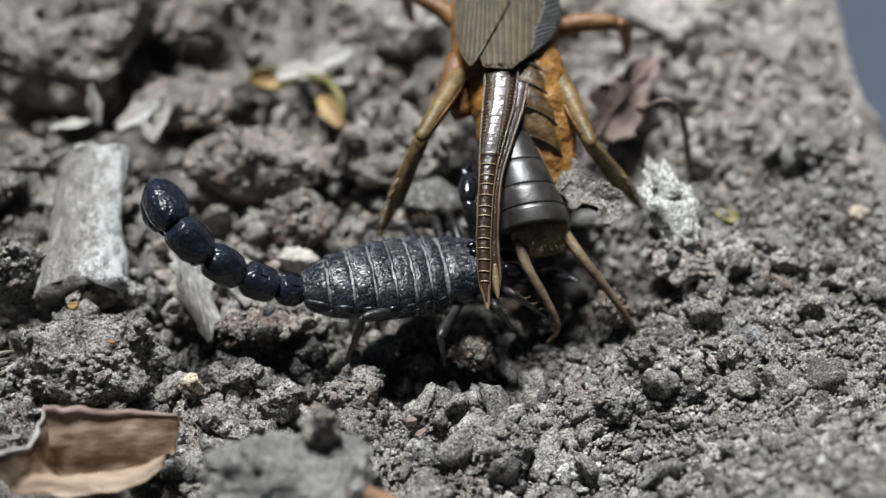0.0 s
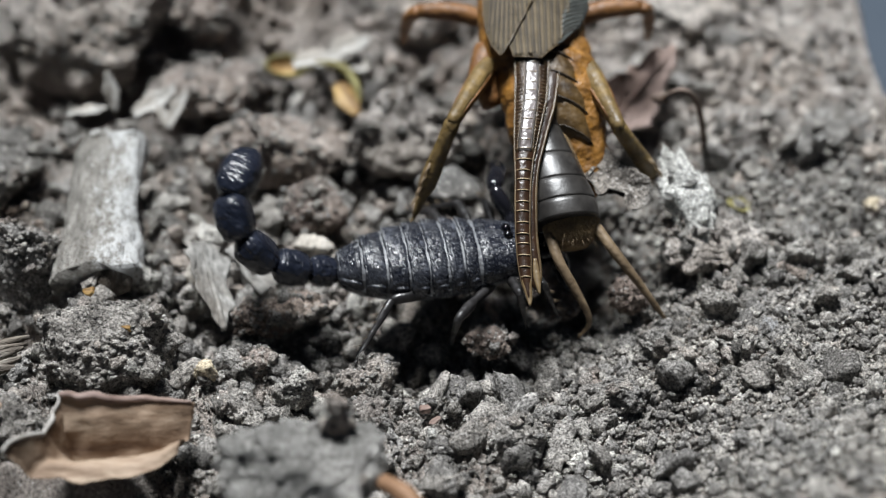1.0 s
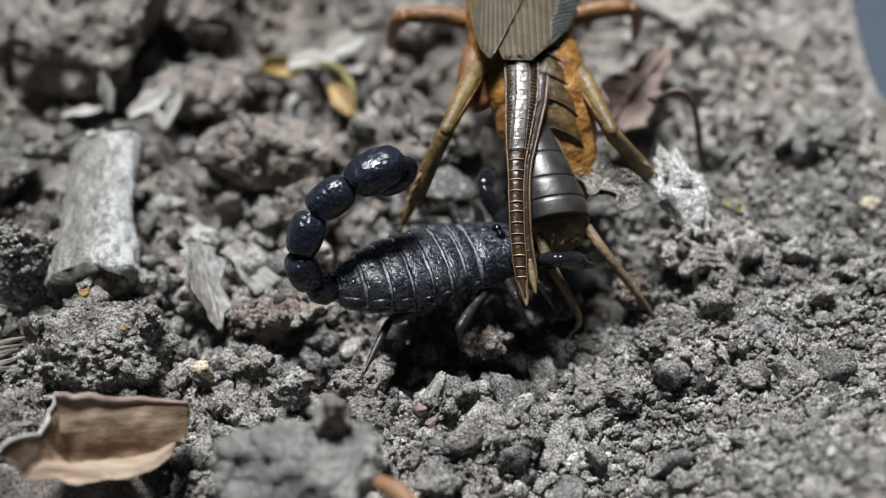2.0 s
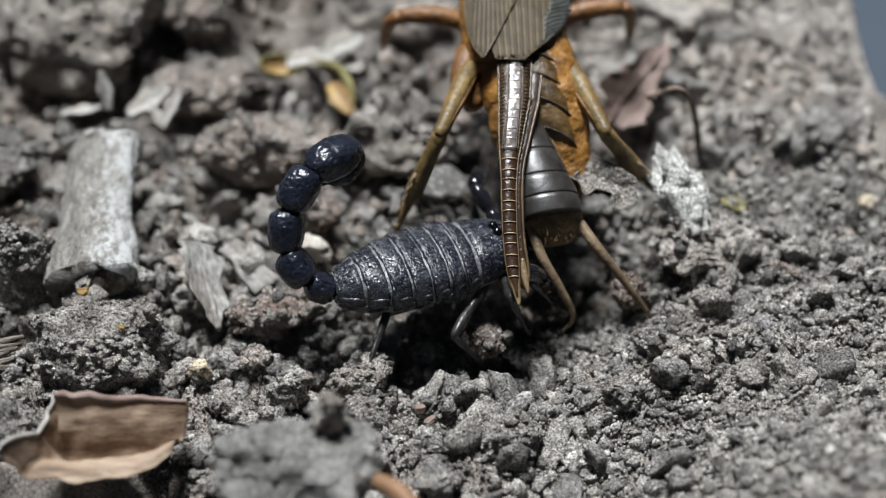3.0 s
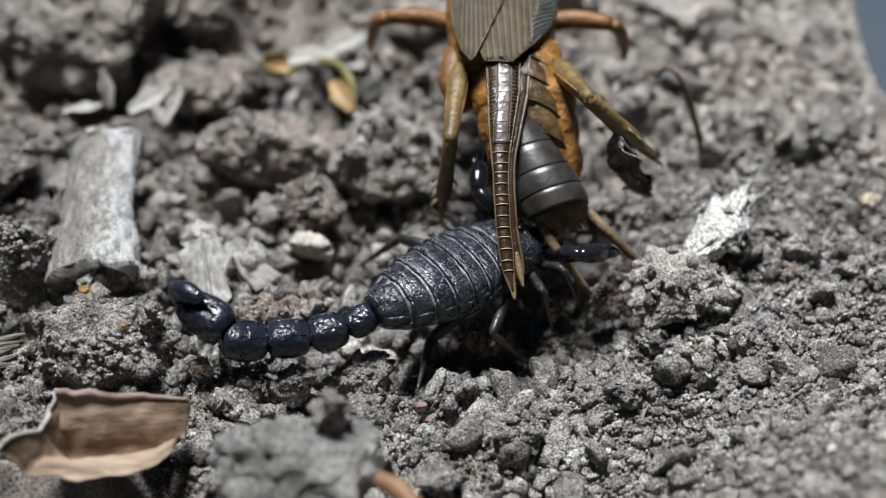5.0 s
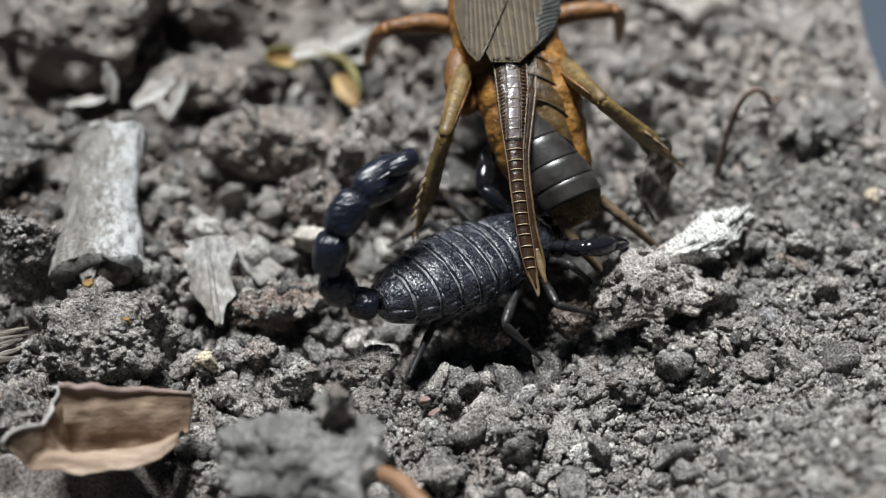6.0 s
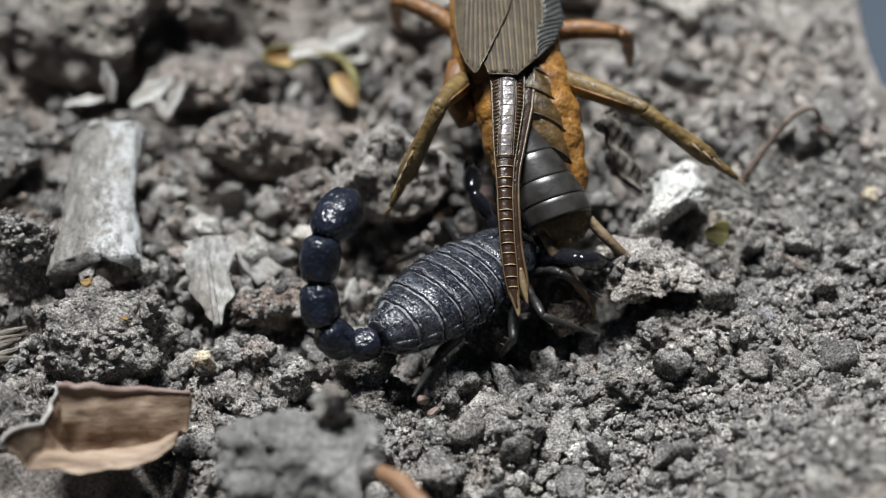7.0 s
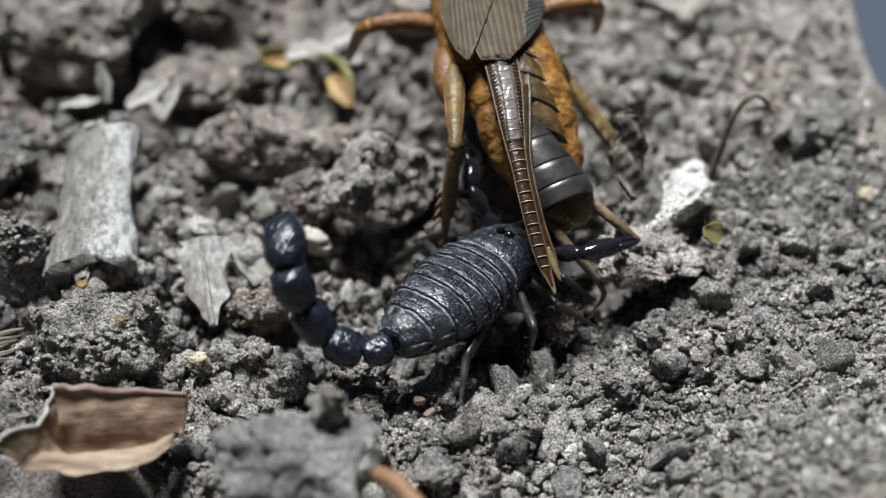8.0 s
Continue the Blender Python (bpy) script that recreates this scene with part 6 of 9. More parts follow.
    walk(moving["leg_rear_near/a"], [
        (0, mm(10.40, -2.30, -1.30, 0.0, -13.6, -162.0)), (0.2, mm(10.40, -2.30, -1.30, 1.4, 1.8, -175.3)), (0.5, mm(10.40, -2.30, -1.30, 1.0, -3.6, -152.1)),
        (0.8, mm(10.40, -2.30, -1.30, 0.5, -4.0, -144.0)), (1, mm(10.40, -2.30, -1.30, 2.9, -8.0, -167.0)), (1.2, mm(10.40, -2.30, -1.30, 4.3, 3.1, 162.3)),
        (1.3, mm(10.40, -2.30, -1.30, 4.3, 5.6, 163.2)), (1.5, mm(10.40, -2.30, -1.30, 4.5, 8.9, 165.0)), (1.7, mm(10.40, -2.30, -1.30, 6.2, 12.2, 174.2)),
        (2.8, mm(10.40, -2.30, -1.30, 7.2, -0.6, -176.3)), (3, mm(10.40, -2.30, -1.30, 7.2, 1.4, -179.5)), (3.2, mm(10.40, -2.30, -1.30, 7.6, 0.4, -154.7)),
        (3.3, mm(10.40, -2.30, -1.30, 7.8, 4.5, -149.3)), (3.5, mm(10.40, -2.30, -1.30, 7.8, -4.5, -169.6)), (3.7, mm(10.40, -2.30, -1.30, 7.7, 3.6, -161.5)),
        (3.8, mm(10.40, -2.30, -1.30, 7.1, 4.0, -171.7)), (4, mm(10.40, -2.30, -1.30, 7.0, -0.9, -175.1)), (4.2, mm(10.40, -2.30, -1.30, 6.2, 8.6, 174.2)),
        (4.5, mm(10.40, -2.30, -1.30, 8.5, 8.0, -170.3)), (4.7, mm(10.40, -2.30, -1.30, 3.4, 26.0, 172.6)), (5.8, mm(10.40, -2.30, -1.30, 3.6, 10.7, 173.1)),
        (6, mm(10.40, -2.30, -1.30, 4.0, 12.3, 175.1)), (6.2, mm(10.40, -2.30, -1.30, 7.6, 30.4, -174.9)), (6.3, mm(10.40, -2.30, -1.30, 16.9, 15.3, -151.5)),
        (6.5, mm(10.40, -2.30, -1.30, 15.8, 15.7, -155.8)), (6.7, mm(10.40, -2.30, -1.30, 14.6, 7.1, -161.7)), (7, mm(10.40, -2.30, -1.30, 11.3, 13.2, 179.9)),
        (7.2, mm(10.40, -2.30, -1.30, 11.5, 8.6, -179.4)), (7.5, mm(10.40, -2.30, -1.30, 12.5, 9.2, -173.0)), (7.8, mm(10.40, -2.30, -1.30, 13.9, 0.3, -155.4)),
        (8, mm(10.40, -2.30, -1.30, 13.5, 4.1, -165.2))])
    walk(moving["leg_rear_near/b"], [
        (0, mm(4.11, -4.34, 0.30, 0.0, 71.0, -172.4)), (0.2, mm(3.63, -2.86, -1.51, 26.1, 64.5, -144.4)), (0.5, mm(4.40, -5.48, -0.87, 43.5, 42.1, -123.2)),
        (0.8, mm(4.91, -6.29, -0.82, 43.2, 21.8, -123.7)), (1, mm(3.84, -3.81, -0.35, 39.2, 27.3, -133.1)), (1.2, mm(3.93, -0.24, -1.67, 36.3, 20.8, -140.2)),
        (1.3, mm(3.92, -0.34, -1.96, 36.6, 12.6, -139.2)), (1.5, mm(3.91, -0.56, -2.35, 36.5, 2.8, -140.1)), (1.7, mm(3.79, -1.63, -2.74, 36.8, 0.5, -130.4)),
        (2.8, mm(3.61, -2.74, -1.23, 33.0, 41.1, -140.3)), (3, mm(3.60, -2.36, -1.46, 37.6, 26.9, -132.3)), (3.2, mm(4.25, -5.21, -1.35, 33.7, 13.9, -143.2)),
        (3.3, mm(4.57, -5.76, -1.83, 32.6, 7.9, -149.3)), (3.5, mm(3.73, -3.52, -0.76, 31.3, 1.6, -164.5)), (3.7, mm(3.97, -4.46, -1.72, 31.1, -2.9, -149.7)),
        (3.8, mm(3.69, -3.28, -1.78, 31.0, -1.6, -146.7)), (4, mm(3.63, -2.88, -1.19, 31.1, 2.2, -136.8)), (4.2, mm(3.71, -1.62, -2.32, 31.2, 1.9, -133.9)),
        (4.5, mm(3.76, -3.43, -2.25, 31.1, -3.5, -130.7)), (4.7, mm(4.34, -1.51, -4.28, 31.2, -0.5, -131.9)), (5.8, mm(3.77, -1.50, -2.56, 31.1, 1.6, -140.9)),
        (6, mm(3.78, -1.74, -2.75, 31.1, 1.0, -141.9)), (6.2, mm(4.56, -2.82, -4.74, 30.7, -9.6, -137.3)), (6.3, mm(4.64, -5.43, -3.10, 30.7, -12.4, -137.1)),
        (6.5, mm(4.43, -4.98, -3.14, 32.3, -15.1, -143.8)), (6.7, mm(3.99, -4.42, -2.14, 32.4, -13.7, -144.3)), (7, mm(3.78, -2.29, -2.86, 34.2, -12.3, -152.3)),
        (7.2, mm(3.68, -2.37, -2.32, 32.5, -10.3, -143.4)), (7.5, mm(3.74, -3.12, -2.39, 31.4, -10.5, -137.3)), (7.8, mm(4.22, -5.13, -1.34, 31.7, -9.1, -139.1)),
        (8, mm(3.84, -4.03, -1.79, 32.7, -7.8, -145.8))])
    walk(moving["leg_third_near/a"], [
        (0, mm(12.20, -2.30, -1.30, 0.0, -13.7, -117.7)), (0.2, mm(12.20, -2.30, -1.30, 0.3, -8.4, -119.3)), (0.5, mm(12.20, -2.30, -1.30, -1.6, -8.4, -106.5)),
        (0.8, mm(12.20, -2.30, -1.30, -1.1, -6.6, -110.2)), (1, mm(12.20, -2.30, -1.30, 1.5, -9.5, -128.7)), (1.2, mm(12.20, -2.30, -1.30, 4.7, -10.9, -146.5)),
        (1.3, mm(12.20, -2.30, -1.30, 4.7, -9.2, -146.3)), (1.5, mm(12.20, -2.30, -1.30, 4.9, -7.2, -148.1)), (1.7, mm(12.20, -2.30, -1.30, 3.5, -5.9, -135.4)),
        (2.8, mm(12.20, -2.30, -1.30, 3.5, 5.4, -137.6)), (3, mm(12.20, -2.30, -1.30, 3.2, 8.6, -140.2)), (3.2, mm(12.20, -2.30, -1.30, 4.1, 6.0, -132.7)),
        (3.3, mm(12.20, -2.30, -1.30, 4.3, 6.3, -131.4)), (3.5, mm(12.20, -2.30, -1.30, 3.9, -3.4, -147.2)), (3.7, mm(12.20, -2.30, -1.30, 3.4, -0.8, -135.2)),
        (3.8, mm(12.20, -2.30, -1.30, 3.5, -0.5, -137.7)), (4, mm(12.20, -2.30, -1.30, 3.1, -7.0, -131.9)), (4.2, mm(12.20, -2.30, -1.30, 3.9, -2.9, -141.5)),
        (4.5, mm(12.20, -2.30, -1.30, 3.8, -1.3, -138.5)), (4.7, mm(12.20, -2.30, -1.30, 3.4, 6.9, -146.6)), (5.8, mm(12.20, -2.30, -1.30, 3.5, -2.2, -143.2)),
        (6, mm(12.20, -2.30, -1.30, 3.5, -1.1, -140.9)), (6.2, mm(12.20, -2.30, -1.30, 3.4, -0.4, -133.9)), (6.3, mm(12.20, -2.30, -1.30, 3.0, -5.2, -125.0)),
        (6.5, mm(12.20, -2.30, -1.30, 3.4, -6.8, -129.6)), (6.7, mm(12.20, -2.30, -1.30, 3.6, -12.3, -130.6)), (7, mm(12.20, -2.30, -1.30, 4.5, -4.0, -136.7)),
        (7.2, mm(12.20, -2.30, -1.30, 3.2, -21.3, -131.2)), (7.5, mm(12.20, -2.30, -1.30, -0.2, -32.3, -123.5)), (7.8, mm(12.20, -2.30, -1.30, -1.6, -22.6, -120.5)),
        (8, mm(12.20, -2.30, -1.30, 0.7, -8.4, -129.1))])
    walk(moving["leg_third_near/b"], [
        (0, mm(9.49, -7.46, 0.12, 0.0, 68.1, 65.3)), (0.2, mm(9.30, -7.48, -0.43, -10.1, 66.3, 54.3)), (0.5, mm(10.51, -7.99, -0.42, -115.0, 52.4, -58.3)),
        (0.8, mm(10.14, -7.89, -0.61, 16.5, 64.6, 79.4)), (1, mm(8.50, -6.92, -0.31, 28.3, 64.5, 92.5)), (1.2, mm(7.28, -5.55, -0.17, 8.1, 71.2, 70.7)),
        (1.3, mm(7.27, -5.59, -0.34, 6.1, 71.3, 68.6)), (1.5, mm(7.15, -5.45, -0.55, 0.5, 71.6, 62.7)), (1.7, mm(7.95, -6.49, -0.69, 6.7, 68.3, 69.3)),
        (2.8, mm(7.79, -6.33, -1.86, -42.0, 61.1, 16.2)), (3, mm(7.64, -6.10, -2.20, -50.1, 57.9, 6.8)), (3.2, mm(8.15, -6.68, -1.93, -29.3, 62.2, 30.7)),
        (3.3, mm(8.25, -6.77, -1.96, -18.3, 62.5, 43.1)), (3.5, mm(7.16, -5.54, -0.95, -9.2, 67.9, 53.1)), (3.7, mm(7.94, -6.53, -1.22, -19.4, 66.2, 42.0)),
        (3.8, mm(7.76, -6.34, -1.25, -34.7, 66.9, 25.4)), (4, mm(8.22, -6.73, -0.57, -56.0, 68.2, 2.4)), (4.2, mm(7.51, -6.03, -0.99, -53.8, 66.1, 4.8)),
        (4.5, mm(7.71, -6.27, -1.17, -45.8, 64.1, 13.6)), (4.7, mm(7.23, -5.58, -2.02, -54.3, 58.0, 4.0)), (5.8, mm(7.40, -5.89, -1.07, -80.0, 55.7, -26.6)),
        (6, mm(7.54, -6.08, -1.18, -82.1, 52.6, -29.2)), (6.2, mm(8.04, -6.63, -1.26, -54.6, 58.7, 3.8)), (6.3, mm(8.77, -7.19, -0.76, -40.5, 64.2, 19.8)),
        (6.5, mm(8.40, -6.89, -0.59, -15.4, 70.0, 47.0)), (6.7, mm(8.38, -6.75, -0.02, 4.1, 68.7, 67.7)), (7, mm(7.84, -6.40, -0.88, 8.4, 61.1, 72.5)),
        (7.2, mm(8.52, -6.51, 0.88, 36.5, 67.6, 103.5)), (7.5, mm(9.40, -6.53, 1.91, 68.1, 67.8, 137.5)), (7.8, mm(9.39, -7.07, 1.00, 19.9, 74.7, 87.0)),
        (8, mm(8.46, -6.91, -0.42, -18.9, 68.9, 46.4))])
    walk(moving["leg_second_near/a"], [
        (0, mm(13.60, -1.95, -1.30, 0.0, -30.7, -83.0)), (0.2, mm(13.60, -1.95, -1.30, 3.9, -27.9, -91.0)), (0.5, mm(13.60, -1.95, -1.30, 2.0, -23.0, -86.5)),
        (0.8, mm(13.60, -1.95, -1.30, -0.2, -21.2, -80.6)), (1, mm(13.60, -1.95, -1.30, 4.7, -28.1, -92.3)), (1.2, mm(13.60, -1.95, -1.30, 10.5, -28.5, -104.5)),
        (1.3, mm(13.60, -1.95, -1.30, 11.0, -27.2, -105.6)), (1.5, mm(13.60, -1.95, -1.30, 12.0, -27.0, -107.8)), (1.7, mm(13.60, -1.95, -1.30, 9.2, -26.2, -101.7)),
        (2.8, mm(13.60, -1.95, -1.30, 10.5, -20.0, -104.9)), (3, mm(13.60, -1.95, -1.30, 10.9, -18.8, -106.2)), (3.2, mm(13.60, -1.95, -1.30, 11.1, -18.0, -106.6)),
        (3.3, mm(13.60, -1.95, -1.30, 11.4, -17.3, -107.8)), (3.5, mm(13.60, -1.95, -1.30, 16.6, -25.8, -121.7)), (3.7, mm(13.60, -1.95, -1.30, 12.9, -28.6, -113.7)),
        (3.8, mm(13.60, -1.95, -1.30, 13.7, -29.4, -115.3)), (4, mm(13.60, -1.95, -1.30, 11.7, -37.3, -111.7)), (4.2, mm(13.60, -1.95, -1.30, 14.3, -37.3, -116.0)),
        (4.5, mm(13.60, -1.95, -1.30, 11.9, -35.2, -112.0)), (4.7, mm(13.60, -1.95, -1.30, 13.7, -28.8, -115.2)), (5.8, mm(13.60, -1.95, -1.30, 12.3, -9.7, -111.1)),
        (6, mm(13.60, -1.95, -1.30, 11.9, -3.5, -107.8)), (6.2, mm(13.60, -1.95, -1.30, 11.9, 2.1, -108.7)), (6.3, mm(13.60, -1.95, -1.30, 12.0, 0.8, -106.6)),
        (6.5, mm(13.60, -1.95, -1.30, 11.2, 8.9, -116.2)), (6.7, mm(13.60, -1.95, -1.30, 11.5, 0.1, -112.1)), (7, mm(13.60, -1.95, -1.30, 11.8, -6.1, -118.8)),
        (7.2, mm(13.60, -1.95, -1.30, 11.7, -12.7, -118.1)), (7.5, mm(13.60, -1.95, -1.30, 11.0, -11.8, -114.6)), (7.8, mm(13.60, -1.95, -1.30, 8.8, -16.3, -105.5)),
        (8, mm(13.60, -1.95, -1.30, 10.1, -10.0, -111.2))])
    walk(moving["leg_second_near/b"], [
        (0, mm(14.12, -6.22, 1.26, 0.0, 60.2, 32.4)), (0.2, mm(13.53, -6.37, 1.04, 8.3, 69.4, 41.5)), (0.5, mm(13.88, -6.55, 0.65, 17.0, 68.1, 50.8)),
        (0.8, mm(14.36, -6.55, 0.51, -92.9, 62.1, -64.1)), (1, mm(13.43, -6.36, 1.06, 16.1, 73.9, 48.7)), (1.2, mm(12.50, -6.21, 1.09, 11.5, 75.8, 43.9)),
        (1.3, mm(12.40, -6.24, 0.98, 8.0, 75.7, 40.3)), (1.5, mm(12.24, -6.20, 0.97, 7.7, 75.6, 39.9)), (1.7, mm(12.69, -6.35, 0.91, 0.8, 73.7, 32.8)),
        (2.8, mm(12.39, -6.50, 0.41, -17.7, 68.5, 13.3)), (3, mm(12.28, -6.50, 0.31, -16.7, 68.1, 14.4)), (3.2, mm(12.24, -6.51, 0.25, -24.6, 70.2, 5.9)),
        (3.3, mm(12.14, -6.50, 0.18, -25.8, 71.8, 4.6)), (3.5, mm(11.24, -5.79, 0.88, -44.5, 81.0, -14.5)), (3.7, mm(11.83, -5.97, 1.09, -49.1, 82.6, -19.1)),
        (3.8, mm(11.74, -5.90, 1.15, -67.4, 83.0, -37.6)), (4, mm(12.13, -5.65, 1.73, -82.8, 81.2, -53.1)), (4.2, mm(11.86, -5.53, 1.73, -133.3, 81.9, -104.1)),
        (4.5, mm(12.07, -5.74, 1.58, -142.6, 78.0, -113.6)), (4.7, mm(11.73, -5.92, 1.11, -112.0, 84.0, -82.7)), (5.8, mm(11.83, -6.55, -0.46, -49.1, 44.5, -17.5)),
        (6, mm(12.08, -6.71, -1.00, -49.1, 30.0, -17.5)), (6.2, mm(12.00, -6.69, -1.49, -50.4, 24.8, -20.2)), (6.3, mm(12.17, -6.75, -1.37, -57.4, 19.6, -38.6)),
        (6.5, mm(11.42, -6.39, -2.07, -64.5, 18.1, -60.3)), (6.7, mm(11.72, -6.59, -1.31, -62.7, 16.0, -54.2)), (7, mm(11.21, -6.31, -0.77, -57.9, 27.3, -41.3)),
        (7.2, mm(11.30, -6.26, -0.20, -53.8, 34.6, -33.3)), (7.5, mm(11.56, -6.41, -0.28, -61.1, 33.9, -46.3)), (7.8, mm(12.31, -6.58, 0.10, -50.3, 42.3, -28.8)),
        (8, mm(11.82, -6.55, -0.43, -54.7, 44.0, -35.4))])
    walk(moving["leg_front_near/a"], [
        (0, mm(14.70, -1.95, -1.30, 0.0, -40.0, -74.0)), (0.2, mm(14.70, -1.95, -1.30, 5.7, -37.5, -83.1)), (0.5, mm(14.70, -1.95, -1.30, 2.9, -32.4, -78.1)),
        (0.8, mm(14.70, -1.95, -1.30, -0.8, -29.5, -71.1)), (1, mm(14.70, -1.95, -1.30, 3.6, -34.4, -79.2)), (1.2, mm(14.70, -1.95, -1.30, 12.0, -34.0, -94.1)),
        (1.3, mm(14.70, -1.95, -1.30, 12.6, -32.5, -95.2)), (1.5, mm(14.70, -1.95, -1.30, 14.6, -33.2, -99.1)), (1.7, mm(14.70, -1.95, -1.30, 9.7, -33.5, -90.1)),
        (2.8, mm(14.70, -1.95, -1.30, 11.4, -29.5, -93.3)), (3, mm(14.70, -1.95, -1.30, 12.9, -29.8, -96.4)), (3.2, mm(14.70, -1.95, -1.30, 11.9, -26.9, -94.2)),
        (3.3, mm(14.70, -1.95, -1.30, 12.5, -25.7, -95.5)), (3.5, mm(14.70, -1.95, -1.30, 18.1, -29.0, -107.8)), (3.7, mm(14.70, -1.95, -1.30, 13.7, -33.0, -99.3)),
        (3.8, mm(14.70, -1.95, -1.30, 13.4, -31.9, -98.7)), (4, mm(14.70, -1.95, -1.30, 11.5, -39.6, -95.4)), (4.2, mm(14.70, -1.95, -1.30, 12.8, -38.0, -97.4)),
        (4.5, mm(14.70, -1.95, -1.30, 12.1, -35.7, -96.3)), (4.7, mm(14.70, -1.95, -1.30, 14.4, -34.2, -100.3)), (5.8, mm(14.70, -1.95, -1.30, 13.2, -35.5, -98.3)),
        (6, mm(14.70, -1.95, -1.30, 13.0, -34.4, -97.8)), (6.2, mm(14.70, -1.95, -1.30, 14.6, -32.4, -100.8)), (6.3, mm(14.70, -1.95, -1.30, 10.1, -29.6, -92.1)),
        (6.5, mm(14.70, -1.95, -1.30, 16.2, -19.8, -106.5)), (6.7, mm(14.70, -1.95, -1.30, 13.4, -32.8, -100.3)), (7, mm(14.70, -1.95, -1.30, 13.8, -37.3, -101.0)),
        (7.2, mm(14.70, -1.95, -1.30, 12.7, -41.6, -99.2)), (7.5, mm(14.70, -1.95, -1.30, 13.5, -36.5, -100.6)), (7.8, mm(14.70, -1.95, -1.30, 12.1, -38.1, -98.2)),
        (8, mm(14.70, -1.95, -1.30, 16.6, -27.5, -106.5))])
    walk(moving["leg_front_near/b"], [
        (0, mm(15.63, -5.19, 1.53, 0.0, 49.4, 9.7)), (0.2, mm(15.12, -5.42, 1.38, 4.8, 55.7, 15.7)), (0.5, mm(15.46, -5.59, 1.06, 10.5, 61.5, 22.4)),
        (0.8, mm(15.94, -5.58, 0.87, 4.5, 56.6, 15.4)), (1, mm(15.38, -5.52, 1.18, 0.0, 69.9, 10.4)), (1.2, mm(14.44, -5.59, 1.16, -9.4, 69.5, 0.3)),
        (1.3, mm(14.36, -5.65, 1.07, -9.9, 68.8, -0.2)), (1.5, mm(14.12, -5.59, 1.11, -9.2, 67.3, 0.5)), (1.7, mm(14.70, -5.62, 1.13, -2.3, 65.8, 8.1)),
        (2.8, mm(14.48, -5.78, 0.87, -0.2, 57.7, 10.5)), (3, mm(14.27, -5.75, 0.89, 0.2, 56.2, 11.0)), (3.2, mm(14.41, -5.87, 0.69, -3.2, 58.7, 6.9)),
        (3.3, mm(14.32, -5.90, 0.61, -5.2, 60.0, 4.6)), (3.5, mm(13.52, -5.62, 0.83, -26.4, 62.5, -19.5)), (3.7, mm(14.10, -5.60, 1.10, -20.1, 64.8, -12.5)),
        (3.8, mm(14.14, -5.65, 1.03, -27.0, 63.5, -20.1)), (4, mm(14.38, -5.33, 1.51, -33.3, 61.9, -27.3)), (4.2, mm(14.25, -5.39, 1.41, -38.3, 68.2, -32.7)),
        (4.5, mm(14.31, -5.51, 1.27, -50.7, 64.2, -46.2)), (4.7, mm(14.05, -5.53, 1.18, -38.8, 69.9, -33.4)), (5.8, mm(14.18, -5.50, 1.25, -22.0, 53.9, -14.5)),
        (6, mm(14.21, -5.55, 1.19, -19.7, 50.7, -11.6)), (6.2, mm(14.01, -5.60, 1.06, -14.8, 50.8, -5.4)), (6.3, mm(14.56, -5.78, 0.87, -15.3, 49.7, -6.0)),
        (6.5, mm(13.52, -5.92, 0.19, -49.5, 28.5, -57.2)), (6.7, mm(14.04, -5.59, 1.08, -33.9, 42.0, -30.7)), (7, mm(14.03, -5.39, 1.36, -33.9, 42.3, -30.7)),
        (7.2, mm(14.17, -5.20, 1.62, -28.0, 48.2, -22.4)), (7.5, mm(14.05, -5.43, 1.31, -28.1, 49.4, -22.6)), (7.8, mm(14.21, -5.38, 1.42, -25.5, 49.5, -19.1)),
        (8, mm(13.59, -5.70, 0.73, -35.4, 48.1, -32.2))])
